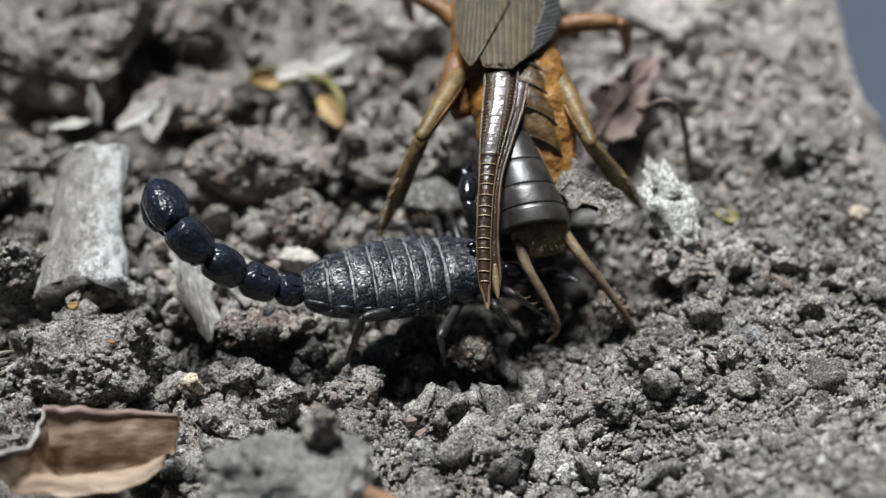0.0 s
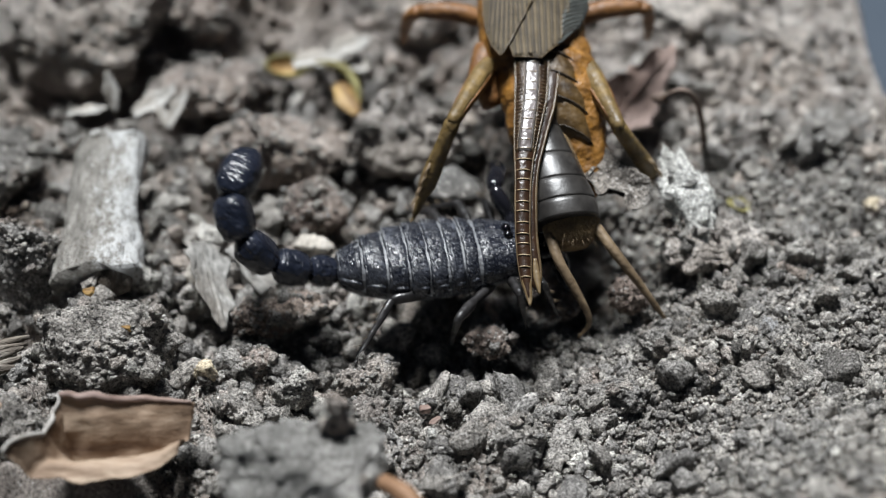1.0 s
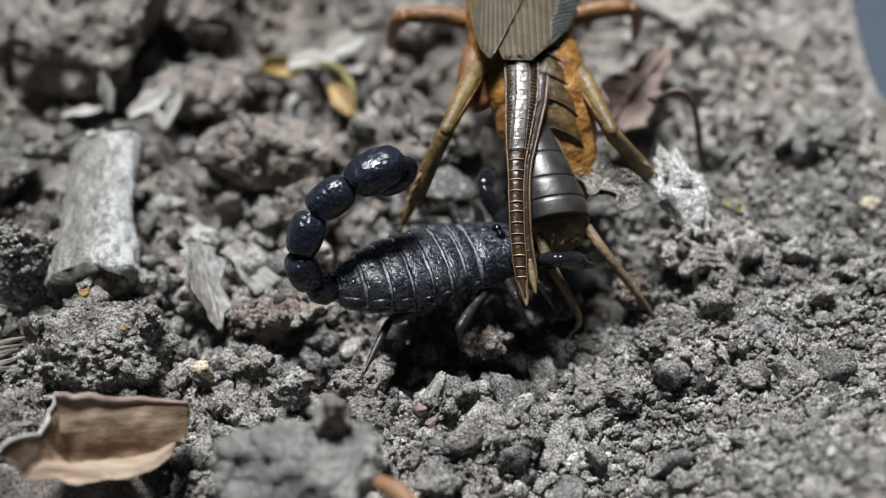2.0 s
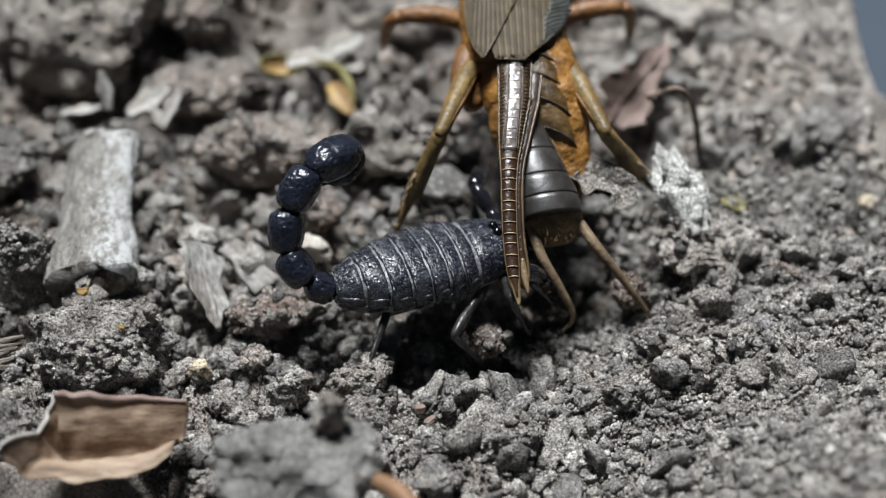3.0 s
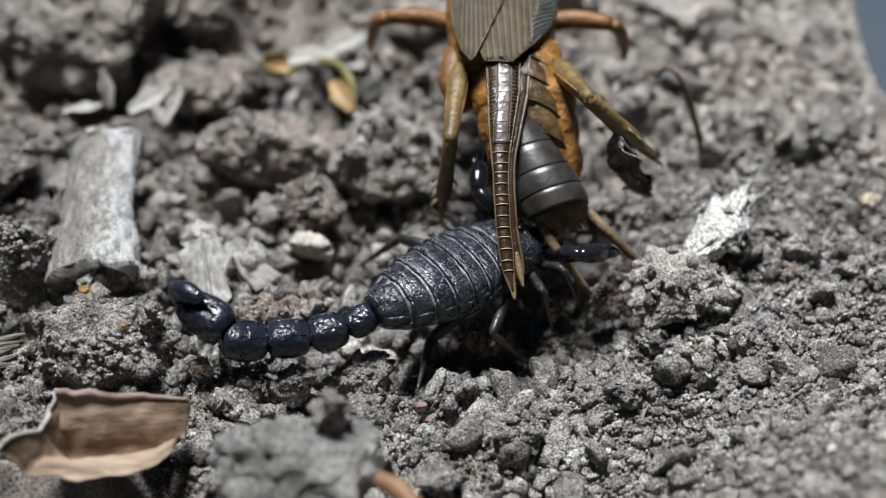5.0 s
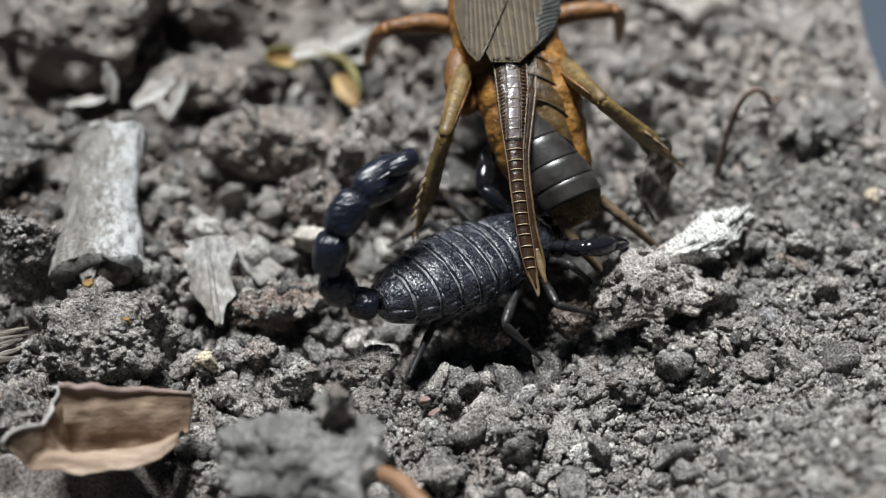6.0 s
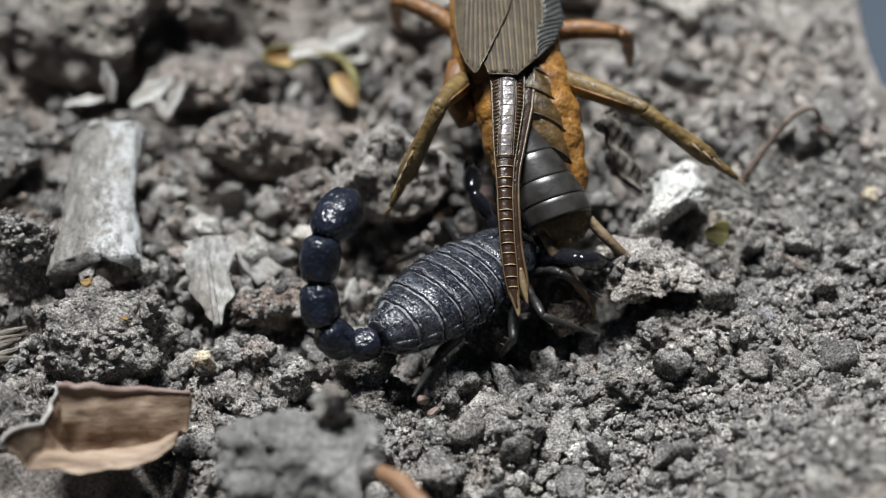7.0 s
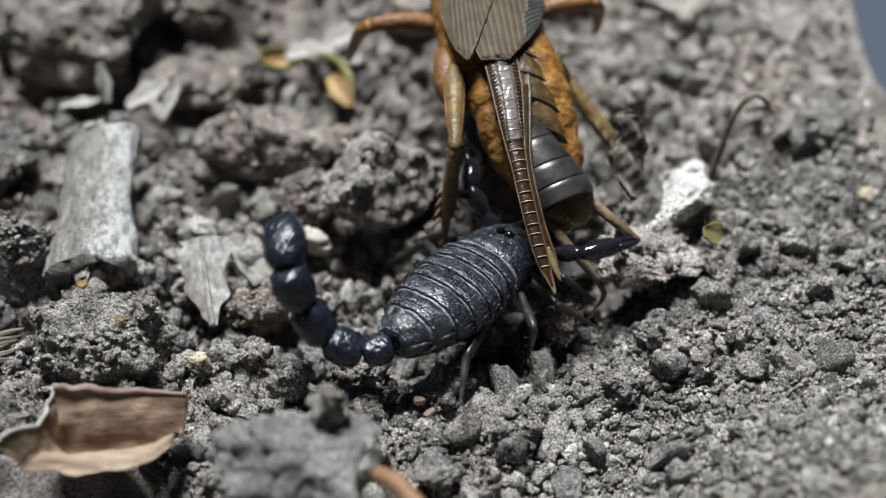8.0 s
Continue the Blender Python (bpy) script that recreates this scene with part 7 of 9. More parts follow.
    walk(moving["leg_rear_far/a"], [
        (0, mm(10.40, 2.30, -1.30, 0.0, 8.1, 93.0)), (0.2, mm(10.40, 2.30, -1.30, 1.2, 10.0, 100.5)), (0.5, mm(10.40, 2.30, -1.30, 2.2, 13.1, 105.7)),
        (0.8, mm(10.40, 2.30, -1.30, 2.4, 14.0, 106.5)), (1, mm(10.40, 2.30, -1.30, 1.5, 8.3, 101.8)), (1.2, mm(10.40, 2.30, -1.30, -1.5, 8.5, 81.7)),
        (1.3, mm(10.40, 2.30, -1.30, -2.1, 11.2, 78.1)), (1.5, mm(10.40, 2.30, -1.30, -2.8, 13.9, 74.6)), (1.7, mm(10.40, 2.30, -1.30, -1.6, 13.2, 79.7)),
        (2.8, mm(10.40, 2.30, -1.30, -0.5, 15.0, 84.5)), (3, mm(10.40, 2.30, -1.30, 0.5, 15.4, 88.4)), (3.2, mm(10.40, 2.30, -1.30, -1.6, 18.9, 81.1)),
        (3.3, mm(10.40, 2.30, -1.30, -2.4, 20.4, 78.9)), (3.5, mm(10.40, 2.30, -1.30, -10.9, 18.5, 53.4)), (3.7, mm(10.40, 2.30, -1.30, -5.1, 14.6, 73.7)),
        (3.8, mm(10.40, 2.30, -1.30, -5.3, 13.8, 73.0)), (4, mm(10.40, 2.30, -1.30, -2.3, 10.4, 87.0)), (4.2, mm(10.40, 2.30, -1.30, -1.3, 10.5, 92.8)),
        (4.5, mm(10.40, 2.30, -1.30, 0.5, 13.4, 101.3)), (4.7, mm(10.40, 2.30, -1.30, 2.8, 9.4, 112.8)), (5.8, mm(10.40, 2.30, -1.30, -2.3, 12.7, 87.0)),
        (6, mm(10.40, 2.30, -1.30, -2.3, 13.1, 86.9)), (6.2, mm(10.40, 2.30, -1.30, 2.0, 14.9, 104.5)), (6.3, mm(10.40, 2.30, -1.30, 0.7, 21.9, 100.5)),
        (6.5, mm(10.40, 2.30, -1.30, -14.9, 29.7, 65.5)), (6.7, mm(10.40, 2.30, -1.30, -11.1, 21.6, 74.3)), (7, mm(10.40, 2.30, -1.30, -12.9, 19.8, 69.3)),
        (7.2, mm(10.40, 2.30, -1.30, -11.2, 15.8, 74.8)), (7.5, mm(10.40, 2.30, -1.30, -11.5, 17.0, 73.7)), (7.8, mm(10.40, 2.30, -1.30, -10.6, 15.7, 76.9)),
        (8, mm(10.40, 2.30, -1.30, -14.4, 15.4, 62.7))])
    walk(moving["leg_rear_far/b"], [
        (0, mm(10.05, 9.02, -2.26, 0.0, 30.7, 124.5)), (0.2, mm(9.18, 8.88, -2.48, -5.4, 34.8, 114.6)), (0.5, mm(8.61, 8.68, -2.84, 2.0, 34.7, 127.5)),
        (0.8, mm(8.53, 8.63, -2.94, 2.9, 34.6, 129.0)), (1, mm(9.02, 8.89, -2.28, -5.3, 34.8, 114.7)), (1.2, mm(11.37, 8.95, -2.31, -11.7, 33.3, 103.2)),
        (1.3, mm(11.77, 8.83, -2.62, -13.3, 33.4, 100.3)), (1.5, mm(12.16, 8.66, -2.93, -15.6, 33.9, 96.3)), (1.7, mm(11.58, 8.82, -2.85, -8.8, 34.9, 108.2)),
        (2.8, mm(11.03, 8.84, -3.06, 2.1, 24.9, 129.8)), (3, mm(10.59, 8.85, -3.11, -14.4, 36.5, 98.3)), (3.2, mm(11.40, 8.66, -3.50, -10.1, 39.5, 105.2)),
        (3.3, mm(11.63, 8.55, -3.67, -7.5, 41.0, 109.3)), (3.5, mm(14.24, 7.48, -3.45, -22.5, 39.7, 86.3)), (3.7, mm(12.24, 8.62, -3.02, -3.0, 34.3, 118.0)),
        (3.8, mm(12.33, 8.62, -2.92, -9.1, 33.0, 107.1)), (4, mm(10.75, 8.98, -2.53, -10.9, 27.8, 103.5)), (4.2, mm(10.07, 8.98, -2.54, -0.2, 29.2, 125.7)),
        (4.5, mm(9.10, 8.79, -2.87, -1.6, 47.5, 123.5)), (4.7, mm(7.80, 8.48, -2.41, -2.9, 48.7, 121.8)), (5.8, mm(10.75, 8.92, -2.79, 5.1, 40.1, 133.2)),
        (6, mm(10.76, 8.91, -2.84, 1.4, 42.5, 127.5)), (6.2, mm(8.76, 8.66, -3.05, -10.5, 51.6, 111.5)), (6.3, mm(9.25, 8.50, -3.84, -4.4, 50.6, 119.2)),
        (6.5, mm(12.85, 7.67, -4.67, -14.3, 49.7, 106.3)), (6.7, mm(12.11, 8.39, -3.80, -21.2, 49.7, 97.3)), (7, mm(12.66, 8.28, -3.61, -8.9, 42.4, 114.3)),
        (7.2, mm(12.12, 8.61, -3.16, -4.4, 41.6, 121.1)), (7.5, mm(12.23, 8.54, -3.28, 1.1, 39.3, 129.5)), (7.8, mm(11.88, 8.68, -3.14, 9.2, 35.4, 142.8)),
        (8, mm(13.40, 8.13, -3.11, -7.4, 43.3, 117.0))])
    walk(moving["leg_third_far/a"], [
        (0, mm(12.20, 2.30, -1.30, 0.0, -2.1, 89.2)), (0.2, mm(12.20, 2.30, -1.30, -0.2, -0.3, 100.6)), (0.5, mm(12.20, 2.30, -1.30, -0.4, -1.5, 113.0)),
        (0.8, mm(12.20, 2.30, -1.30, -0.5, 1.9, 108.3)), (1, mm(12.20, 2.30, -1.30, -0.6, -0.9, 98.7)), (1.2, mm(12.20, 2.30, -1.30, -0.3, -1.1, 81.5)),
        (1.3, mm(12.20, 2.30, -1.30, -0.2, 0.2, 79.1)), (1.5, mm(12.20, 2.30, -1.30, -0.2, -0.1, 78.9)), (1.7, mm(12.20, 2.30, -1.30, -0.3, -1.1, 84.9)),
        (2.8, mm(12.20, 2.30, -1.30, -0.4, 4.4, 81.4)), (3, mm(12.20, 2.30, -1.30, -0.2, 4.9, 83.3)), (3.2, mm(12.20, 2.30, -1.30, -0.4, 9.2, 81.8)),
        (3.3, mm(12.20, 2.30, -1.30, -0.4, 10.3, 82.1)), (3.5, mm(12.20, 2.30, -1.30, -4.9, 8.2, 54.9)), (3.7, mm(12.20, 2.30, -1.30, -2.9, 5.6, 71.0)),
        (3.8, mm(12.20, 2.30, -1.30, -3.6, 5.3, 63.9)), (4, mm(12.20, 2.30, -1.30, -3.3, 4.0, 67.4)), (4.2, mm(12.20, 2.30, -1.30, -3.3, 3.8, 67.5)),
        (4.5, mm(12.20, 2.30, -1.30, -3.2, 8.9, 68.4)), (4.7, mm(12.20, 2.30, -1.30, -1.3, 8.9, 80.3)), (5.8, mm(12.20, 2.30, -1.30, -1.2, -2.2, 82.2)),
        (6, mm(12.20, 2.30, -1.30, -1.4, -2.4, 86.5)), (6.2, mm(12.20, 2.30, -1.30, -1.6, 0.6, 102.2)), (6.3, mm(12.20, 2.30, -1.30, -1.8, 3.4, 96.4)),
        (6.5, mm(12.20, 2.30, -1.30, -8.3, 13.4, 54.2)), (6.7, mm(12.20, 2.30, -1.30, -6.6, 3.4, 65.7)), (7, mm(12.20, 2.30, -1.30, -6.8, 4.4, 63.5)),
        (7.2, mm(12.20, 2.30, -1.30, -6.4, 1.6, 70.1)), (7.5, mm(12.20, 2.30, -1.30, -6.5, 4.9, 69.0)), (7.8, mm(12.20, 2.30, -1.30, -5.9, 7.9, 74.1)),
        (8, mm(12.20, 2.30, -1.30, -8.9, 12.9, 58.0))])
    walk(moving["leg_third_far/b"], [
        (0, mm(12.28, 8.30, -1.08, 0.0, 39.3, 109.7)), (0.2, mm(11.09, 8.20, -1.26, 14.3, 34.9, 133.2)), (0.5, mm(9.85, 7.82, -1.15, 3.7, 41.9, 116.2)),
        (0.8, mm(10.32, 7.99, -1.50, 4.2, 41.3, 117.0)), (1, mm(11.30, 8.23, -1.21, 12.8, 33.8, 131.0)), (1.2, mm(13.09, 8.23, -1.19, -9.6, 37.7, 93.7)),
        (1.3, mm(13.33, 8.19, -1.32, -10.5, 37.6, 92.2)), (1.5, mm(13.36, 8.19, -1.29, -11.3, 37.9, 90.9)), (1.7, mm(12.74, 8.27, -1.18, -3.0, 39.3, 104.1)),
        (2.8, mm(13.10, 8.21, -1.76, 8.5, 37.0, 122.6)), (3, mm(12.89, 8.24, -1.81, 8.7, 37.3, 122.9)), (3.2, mm(13.05, 8.16, -2.26, 5.4, 35.4, 117.4)),
        (3.3, mm(13.01, 8.15, -2.38, -11.4, 39.8, 90.2)), (3.5, mm(15.61, 7.16, -2.16, -27.0, 34.3, 64.7)), (3.7, mm(14.15, 7.95, -1.88, -16.4, 35.2, 83.2)),
        (3.8, mm(14.83, 7.66, -1.86, -21.8, 35.6, 73.8)), (4, mm(14.50, 7.82, -1.72, -22.5, 33.7, 72.6)), (4.2, mm(14.49, 7.83, -1.69, -20.9, 35.8, 75.4)),
        (4.5, mm(14.38, 7.81, -2.23, -4.6, 33.3, 103.7)), (4.7, mm(13.20, 8.14, -2.23, -7.3, 32.2, 98.7)), (5.8, mm(13.01, 8.24, -1.07, -26.6, 29.3, 61.9)),
        (6, mm(12.57, 8.28, -1.04, -26.8, 27.3, 61.6)), (6.2, mm(10.93, 8.16, -1.36, -20.4, 21.3, 77.2)), (6.3, mm(11.54, 8.25, -1.66, -23.3, 33.4, 70.7)),
        (6.5, mm(15.61, 7.04, -2.69, -29.6, 30.1, 58.8)), (6.7, mm(14.66, 7.76, -1.65, -27.8, 33.8, 62.3)), (7, mm(14.87, 7.65, -1.76, -27.5, 34.2, 62.8)),
        (7.2, mm(14.24, 7.94, -1.46, -24.2, 36.1, 68.5)), (7.5, mm(14.34, 7.88, -1.81, -15.8, 38.7, 82.2)), (7.8, mm(13.83, 8.02, -2.12, 4.2, 33.8, 115.4)),
        (8, mm(15.30, 7.26, -2.64, 4.1, 32.0, 115.3))])
    walk(moving["leg_second_far/a"], [
        (0, mm(13.60, 1.95, -1.30, 0.0, -11.4, 91.9)), (0.2, mm(13.60, 1.95, -1.30, -2.4, -18.3, 101.1)), (0.5, mm(13.60, 1.95, -1.30, -6.2, -18.2, 113.4)),
        (0.8, mm(13.60, 1.95, -1.30, -4.2, -10.9, 105.4)), (1, mm(13.60, 1.95, -1.30, -1.8, -13.1, 93.7)), (1.2, mm(13.60, 1.95, -1.30, 0.8, -4.4, 77.2)),
        (1.3, mm(13.60, 1.95, -1.30, 0.9, -3.2, 74.7)), (1.5, mm(13.60, 1.95, -1.30, 1.0, -3.3, 74.3)), (1.7, mm(13.60, 1.95, -1.30, 0.4, -6.0, 80.9)),
        (2.8, mm(13.60, 1.95, -1.30, 0.8, -3.3, 76.0)), (3, mm(13.60, 1.95, -1.30, 0.7, -4.4, 77.4)), (3.2, mm(13.60, 1.95, -1.30, 0.9, -3.0, 74.6)),
        (3.3, mm(13.60, 1.95, -1.30, 0.9, -3.3, 74.6)), (3.5, mm(13.60, 1.95, -1.30, 0.4, 5.4, 48.5)), (3.7, mm(13.60, 1.95, -1.30, 1.1, -1.0, 65.9)),
        (3.8, mm(13.60, 1.95, -1.30, 1.1, 1.6, 59.2)), (4, mm(13.60, 1.95, -1.30, 1.1, -0.0, 63.5)), (4.2, mm(13.60, 1.95, -1.30, 1.1, -0.5, 63.0)),
        (4.5, mm(13.60, 1.95, -1.30, 1.1, -0.4, 63.4)), (4.7, mm(13.60, 1.95, -1.30, 0.7, -5.3, 72.7)), (5.8, mm(13.60, 1.95, -1.30, 1.0, -3.2, 68.5)),
        (6, mm(13.60, 1.95, -1.30, 0.8, -4.2, 71.0)), (6.2, mm(13.60, 1.95, -1.30, -1.0, -9.8, 85.6)), (6.3, mm(13.60, 1.95, -1.30, -0.1, -5.5, 79.4)),
        (6.5, mm(13.60, 1.95, -1.30, -2.1, 10.6, 38.7)), (6.7, mm(13.60, 1.95, -1.30, -0.2, 4.3, 52.6)), (7, mm(13.60, 1.95, -1.30, -0.4, 4.6, 50.8)),
        (7.2, mm(13.60, 1.95, -1.30, -0.0, 2.1, 56.9)), (7.5, mm(13.60, 1.95, -1.30, -0.1, 2.8, 54.8)), (7.8, mm(13.60, 1.95, -1.30, 0.0, 1.2, 59.6)),
        (8, mm(13.60, 1.95, -1.30, -1.2, 7.0, 42.0))])
    walk(moving["leg_second_far/b"], [
        (0, mm(13.44, 6.85, -0.32, 0.0, 28.4, 83.8)), (0.2, mm(12.69, 6.61, 0.27, 2.4, 31.7, 88.6)), (0.5, mm(11.72, 6.31, 0.26, 8.5, 33.0, 100.0)),
        (0.8, mm(12.30, 6.69, -0.35, 9.3, 33.2, 101.4)), (1, mm(13.28, 6.81, -0.17, 1.8, 33.3, 87.9)), (1.2, mm(14.70, 6.82, -0.91, -6.4, 30.1, 72.3)),
        (1.3, mm(14.92, 6.77, -1.02, -7.2, 30.0, 70.8)), (1.5, mm(14.95, 6.76, -1.01, -7.8, 30.0, 69.6)), (1.7, mm(14.39, 6.87, -0.78, -4.1, 31.4, 76.8)),
        (2.8, mm(14.80, 6.80, -1.01, -4.7, 32.6, 75.5)), (3, mm(14.68, 6.82, -0.92, -4.3, 33.2, 76.3)), (3.2, mm(14.93, 6.77, -1.04, -4.8, 34.2, 75.5)),
        (3.3, mm(14.93, 6.77, -1.01, -4.8, 35.0, 75.4)), (3.5, mm(16.90, 5.69, -1.77, -19.4, 28.1, 48.0)), (3.7, mm(15.64, 6.52, -1.22, -12.7, 31.0, 61.4)),
        (3.8, mm(16.16, 6.25, -1.44, -15.4, 29.9, 56.2)), (4, mm(15.83, 6.43, -1.30, -14.7, 28.6, 57.6)), (4.2, mm(15.87, 6.41, -1.25, -15.5, 28.9, 55.9)),
        (4.5, mm(15.83, 6.43, -1.26, -14.3, 29.6, 58.4)), (4.7, mm(15.08, 6.71, -0.84, -12.3, 31.7, 62.3)), (5.8, mm(15.43, 6.60, -1.03, -13.8, 28.7, 59.4)),
        (6, mm(15.23, 6.67, -0.93, -12.7, 29.2, 61.6)), (6.2, mm(13.98, 6.87, -0.45, -7.6, 32.5, 71.5)), (6.3, mm(14.52, 6.85, -0.82, -6.8, 32.6, 73.0)),
        (6.5, mm(17.43, 5.03, -2.22, -19.5, 29.3, 48.6)), (6.7, mm(16.63, 5.92, -1.67, -17.6, 28.2, 52.5)), (7, mm(16.75, 5.82, -1.70, -19.1, 27.1, 49.4)),
        (7.2, mm(16.33, 6.14, -1.48, -17.7, 27.9, 52.4)), (7.5, mm(16.48, 6.03, -1.55, -17.1, 30.2, 53.5)), (7.8, mm(16.13, 6.27, -1.41, -14.7, 31.7, 58.3)),
        (8, mm(17.29, 5.28, -1.91, -20.1, 32.1, 48.1))])
    walk(moving["leg_front_far/a"], [
        (0, mm(14.70, 1.95, -1.30, 0.0, -14.0, 88.1)), (0.2, mm(14.70, 1.95, -1.30, -3.4, -21.2, 99.3)), (0.5, mm(14.70, 1.95, -1.30, -9.7, -27.1, 114.6)),
        (0.8, mm(14.70, 1.95, -1.30, -5.8, -18.6, 104.5)), (1, mm(14.70, 1.95, -1.30, -1.9, -16.6, 91.8)), (1.2, mm(14.70, 1.95, -1.30, 2.4, -7.5, 71.7)),
        (1.3, mm(14.70, 1.95, -1.30, 2.7, -6.1, 68.5)), (1.5, mm(14.70, 1.95, -1.30, 2.8, -5.9, 67.5)), (1.7, mm(14.70, 1.95, -1.30, 2.0, -8.1, 74.6)),
        (2.8, mm(14.70, 1.95, -1.30, 2.8, -3.2, 65.9)), (3, mm(14.70, 1.95, -1.30, 2.8, -3.9, 66.7)), (3.2, mm(14.70, 1.95, -1.30, 3.0, -2.0, 62.9)),
        (3.3, mm(14.70, 1.95, -1.30, 3.0, -2.2, 62.3)), (3.5, mm(14.70, 1.95, -1.30, 2.2, 5.1, 33.3)), (3.7, mm(14.70, 1.95, -1.30, 3.0, -0.1, 51.5)),
        (3.8, mm(14.70, 1.95, -1.30, 2.9, 2.3, 43.9)), (4, mm(14.70, 1.95, -1.30, 3.0, 0.7, 48.8)), (4.2, mm(14.70, 1.95, -1.30, 3.0, -0.0, 47.8)),
        (4.5, mm(14.70, 1.95, -1.30, 3.0, 0.5, 48.6)), (4.7, mm(14.70, 1.95, -1.30, 2.7, -4.1, 57.3)), (5.8, mm(14.70, 1.95, -1.30, 2.9, -2.9, 54.5)),
        (6, mm(14.70, 1.95, -1.30, 2.8, -3.8, 57.3)), (6.2, mm(14.70, 1.95, -1.30, 1.0, -9.7, 71.8)), (6.3, mm(14.70, 1.95, -1.30, 1.8, -6.6, 66.4)),
        (6.5, mm(14.70, 1.95, -1.30, 0.8, 9.2, 25.2)), (6.7, mm(14.70, 1.95, -1.30, 2.4, 2.6, 40.5)), (7, mm(14.70, 1.95, -1.30, 2.3, 2.4, 39.2)),
        (7.2, mm(14.70, 1.95, -1.30, 2.4, -0.3, 45.9)), (7.5, mm(14.70, 1.95, -1.30, 2.4, 0.1, 44.2)), (7.8, mm(14.70, 1.95, -1.30, 2.4, -1.6, 50.3)),
        (8, mm(14.70, 1.95, -1.30, 2.1, 3.3, 31.3))])
    walk(moving["leg_front_far/b"], [
        (0, mm(14.84, 6.22, -0.24, 0.0, 26.0, 78.0)), (0.2, mm(14.04, 6.00, 0.29, 1.5, 28.3, 81.2)), (0.5, mm(13.07, 5.52, 0.70, 5.0, 29.4, 88.6)),
        (0.8, mm(13.66, 5.99, 0.10, 4.9, 29.0, 88.3)), (1, mm(14.57, 6.17, -0.04, 0.1, 28.3, 78.3)), (1.2, mm(16.07, 6.10, -0.73, -6.3, 26.4, 64.4)),
        (1.3, mm(16.30, 6.03, -0.83, -7.0, 26.4, 62.8)), (1.5, mm(16.37, 6.00, -0.85, -7.7, 26.4, 61.4)), (1.7, mm(15.86, 6.15, -0.68, -4.8, 27.0, 67.7)),
        (2.8, mm(16.49, 5.97, -1.06, -6.3, 27.5, 64.5)), (3, mm(16.44, 5.99, -1.00, -6.2, 27.9, 64.8)), (3.2, mm(16.70, 5.87, -1.14, -6.8, 28.5, 63.4)),
        (3.3, mm(16.75, 5.85, -1.13, -7.0, 29.2, 63.0)), (3.5, mm(18.36, 4.36, -1.69, -18.5, 24.4, 37.8)), (3.7, mm(17.44, 5.40, -1.29, -13.1, 26.6, 50.4)),
        (3.8, mm(17.87, 5.00, -1.48, -15.3, 25.8, 45.4)), (4, mm(17.60, 5.27, -1.36, -14.6, 24.7, 47.0)), (4.2, mm(17.66, 5.21, -1.30, -15.3, 25.3, 45.4)),
        (4.5, mm(17.61, 5.25, -1.33, -14.3, 25.5, 47.8)), (4.7, mm(17.07, 5.65, -0.98, -12.6, 27.6, 51.6)), (5.8, mm(17.25, 5.53, -1.08, -13.4, 25.2, 49.8)),
        (6, mm(17.07, 5.65, -1.01, -12.4, 25.5, 52.0)), (6.2, mm(16.06, 6.08, -0.56, -8.9, 28.3, 59.7)), (6.3, mm(16.45, 5.96, -0.80, -8.8, 28.1, 59.9)),
        (6.5, mm(18.63, 3.80, -2.00, -19.6, 24.0, 35.6)), (6.7, mm(18.04, 4.81, -1.50, -17.5, 23.3, 41.0)), (7, mm(18.11, 4.73, -1.48, -18.7, 22.1, 37.9)),
        (7.2, mm(17.76, 5.11, -1.28, -17.7, 22.4, 40.5)), (7.5, mm(17.85, 5.02, -1.31, -18.0, 23.5, 39.8)), (7.8, mm(17.51, 5.34, -1.18, -16.6, 23.9, 43.3)),
        (8, mm(18.45, 4.24, -1.55, -21.2, 23.9, 31.8))])
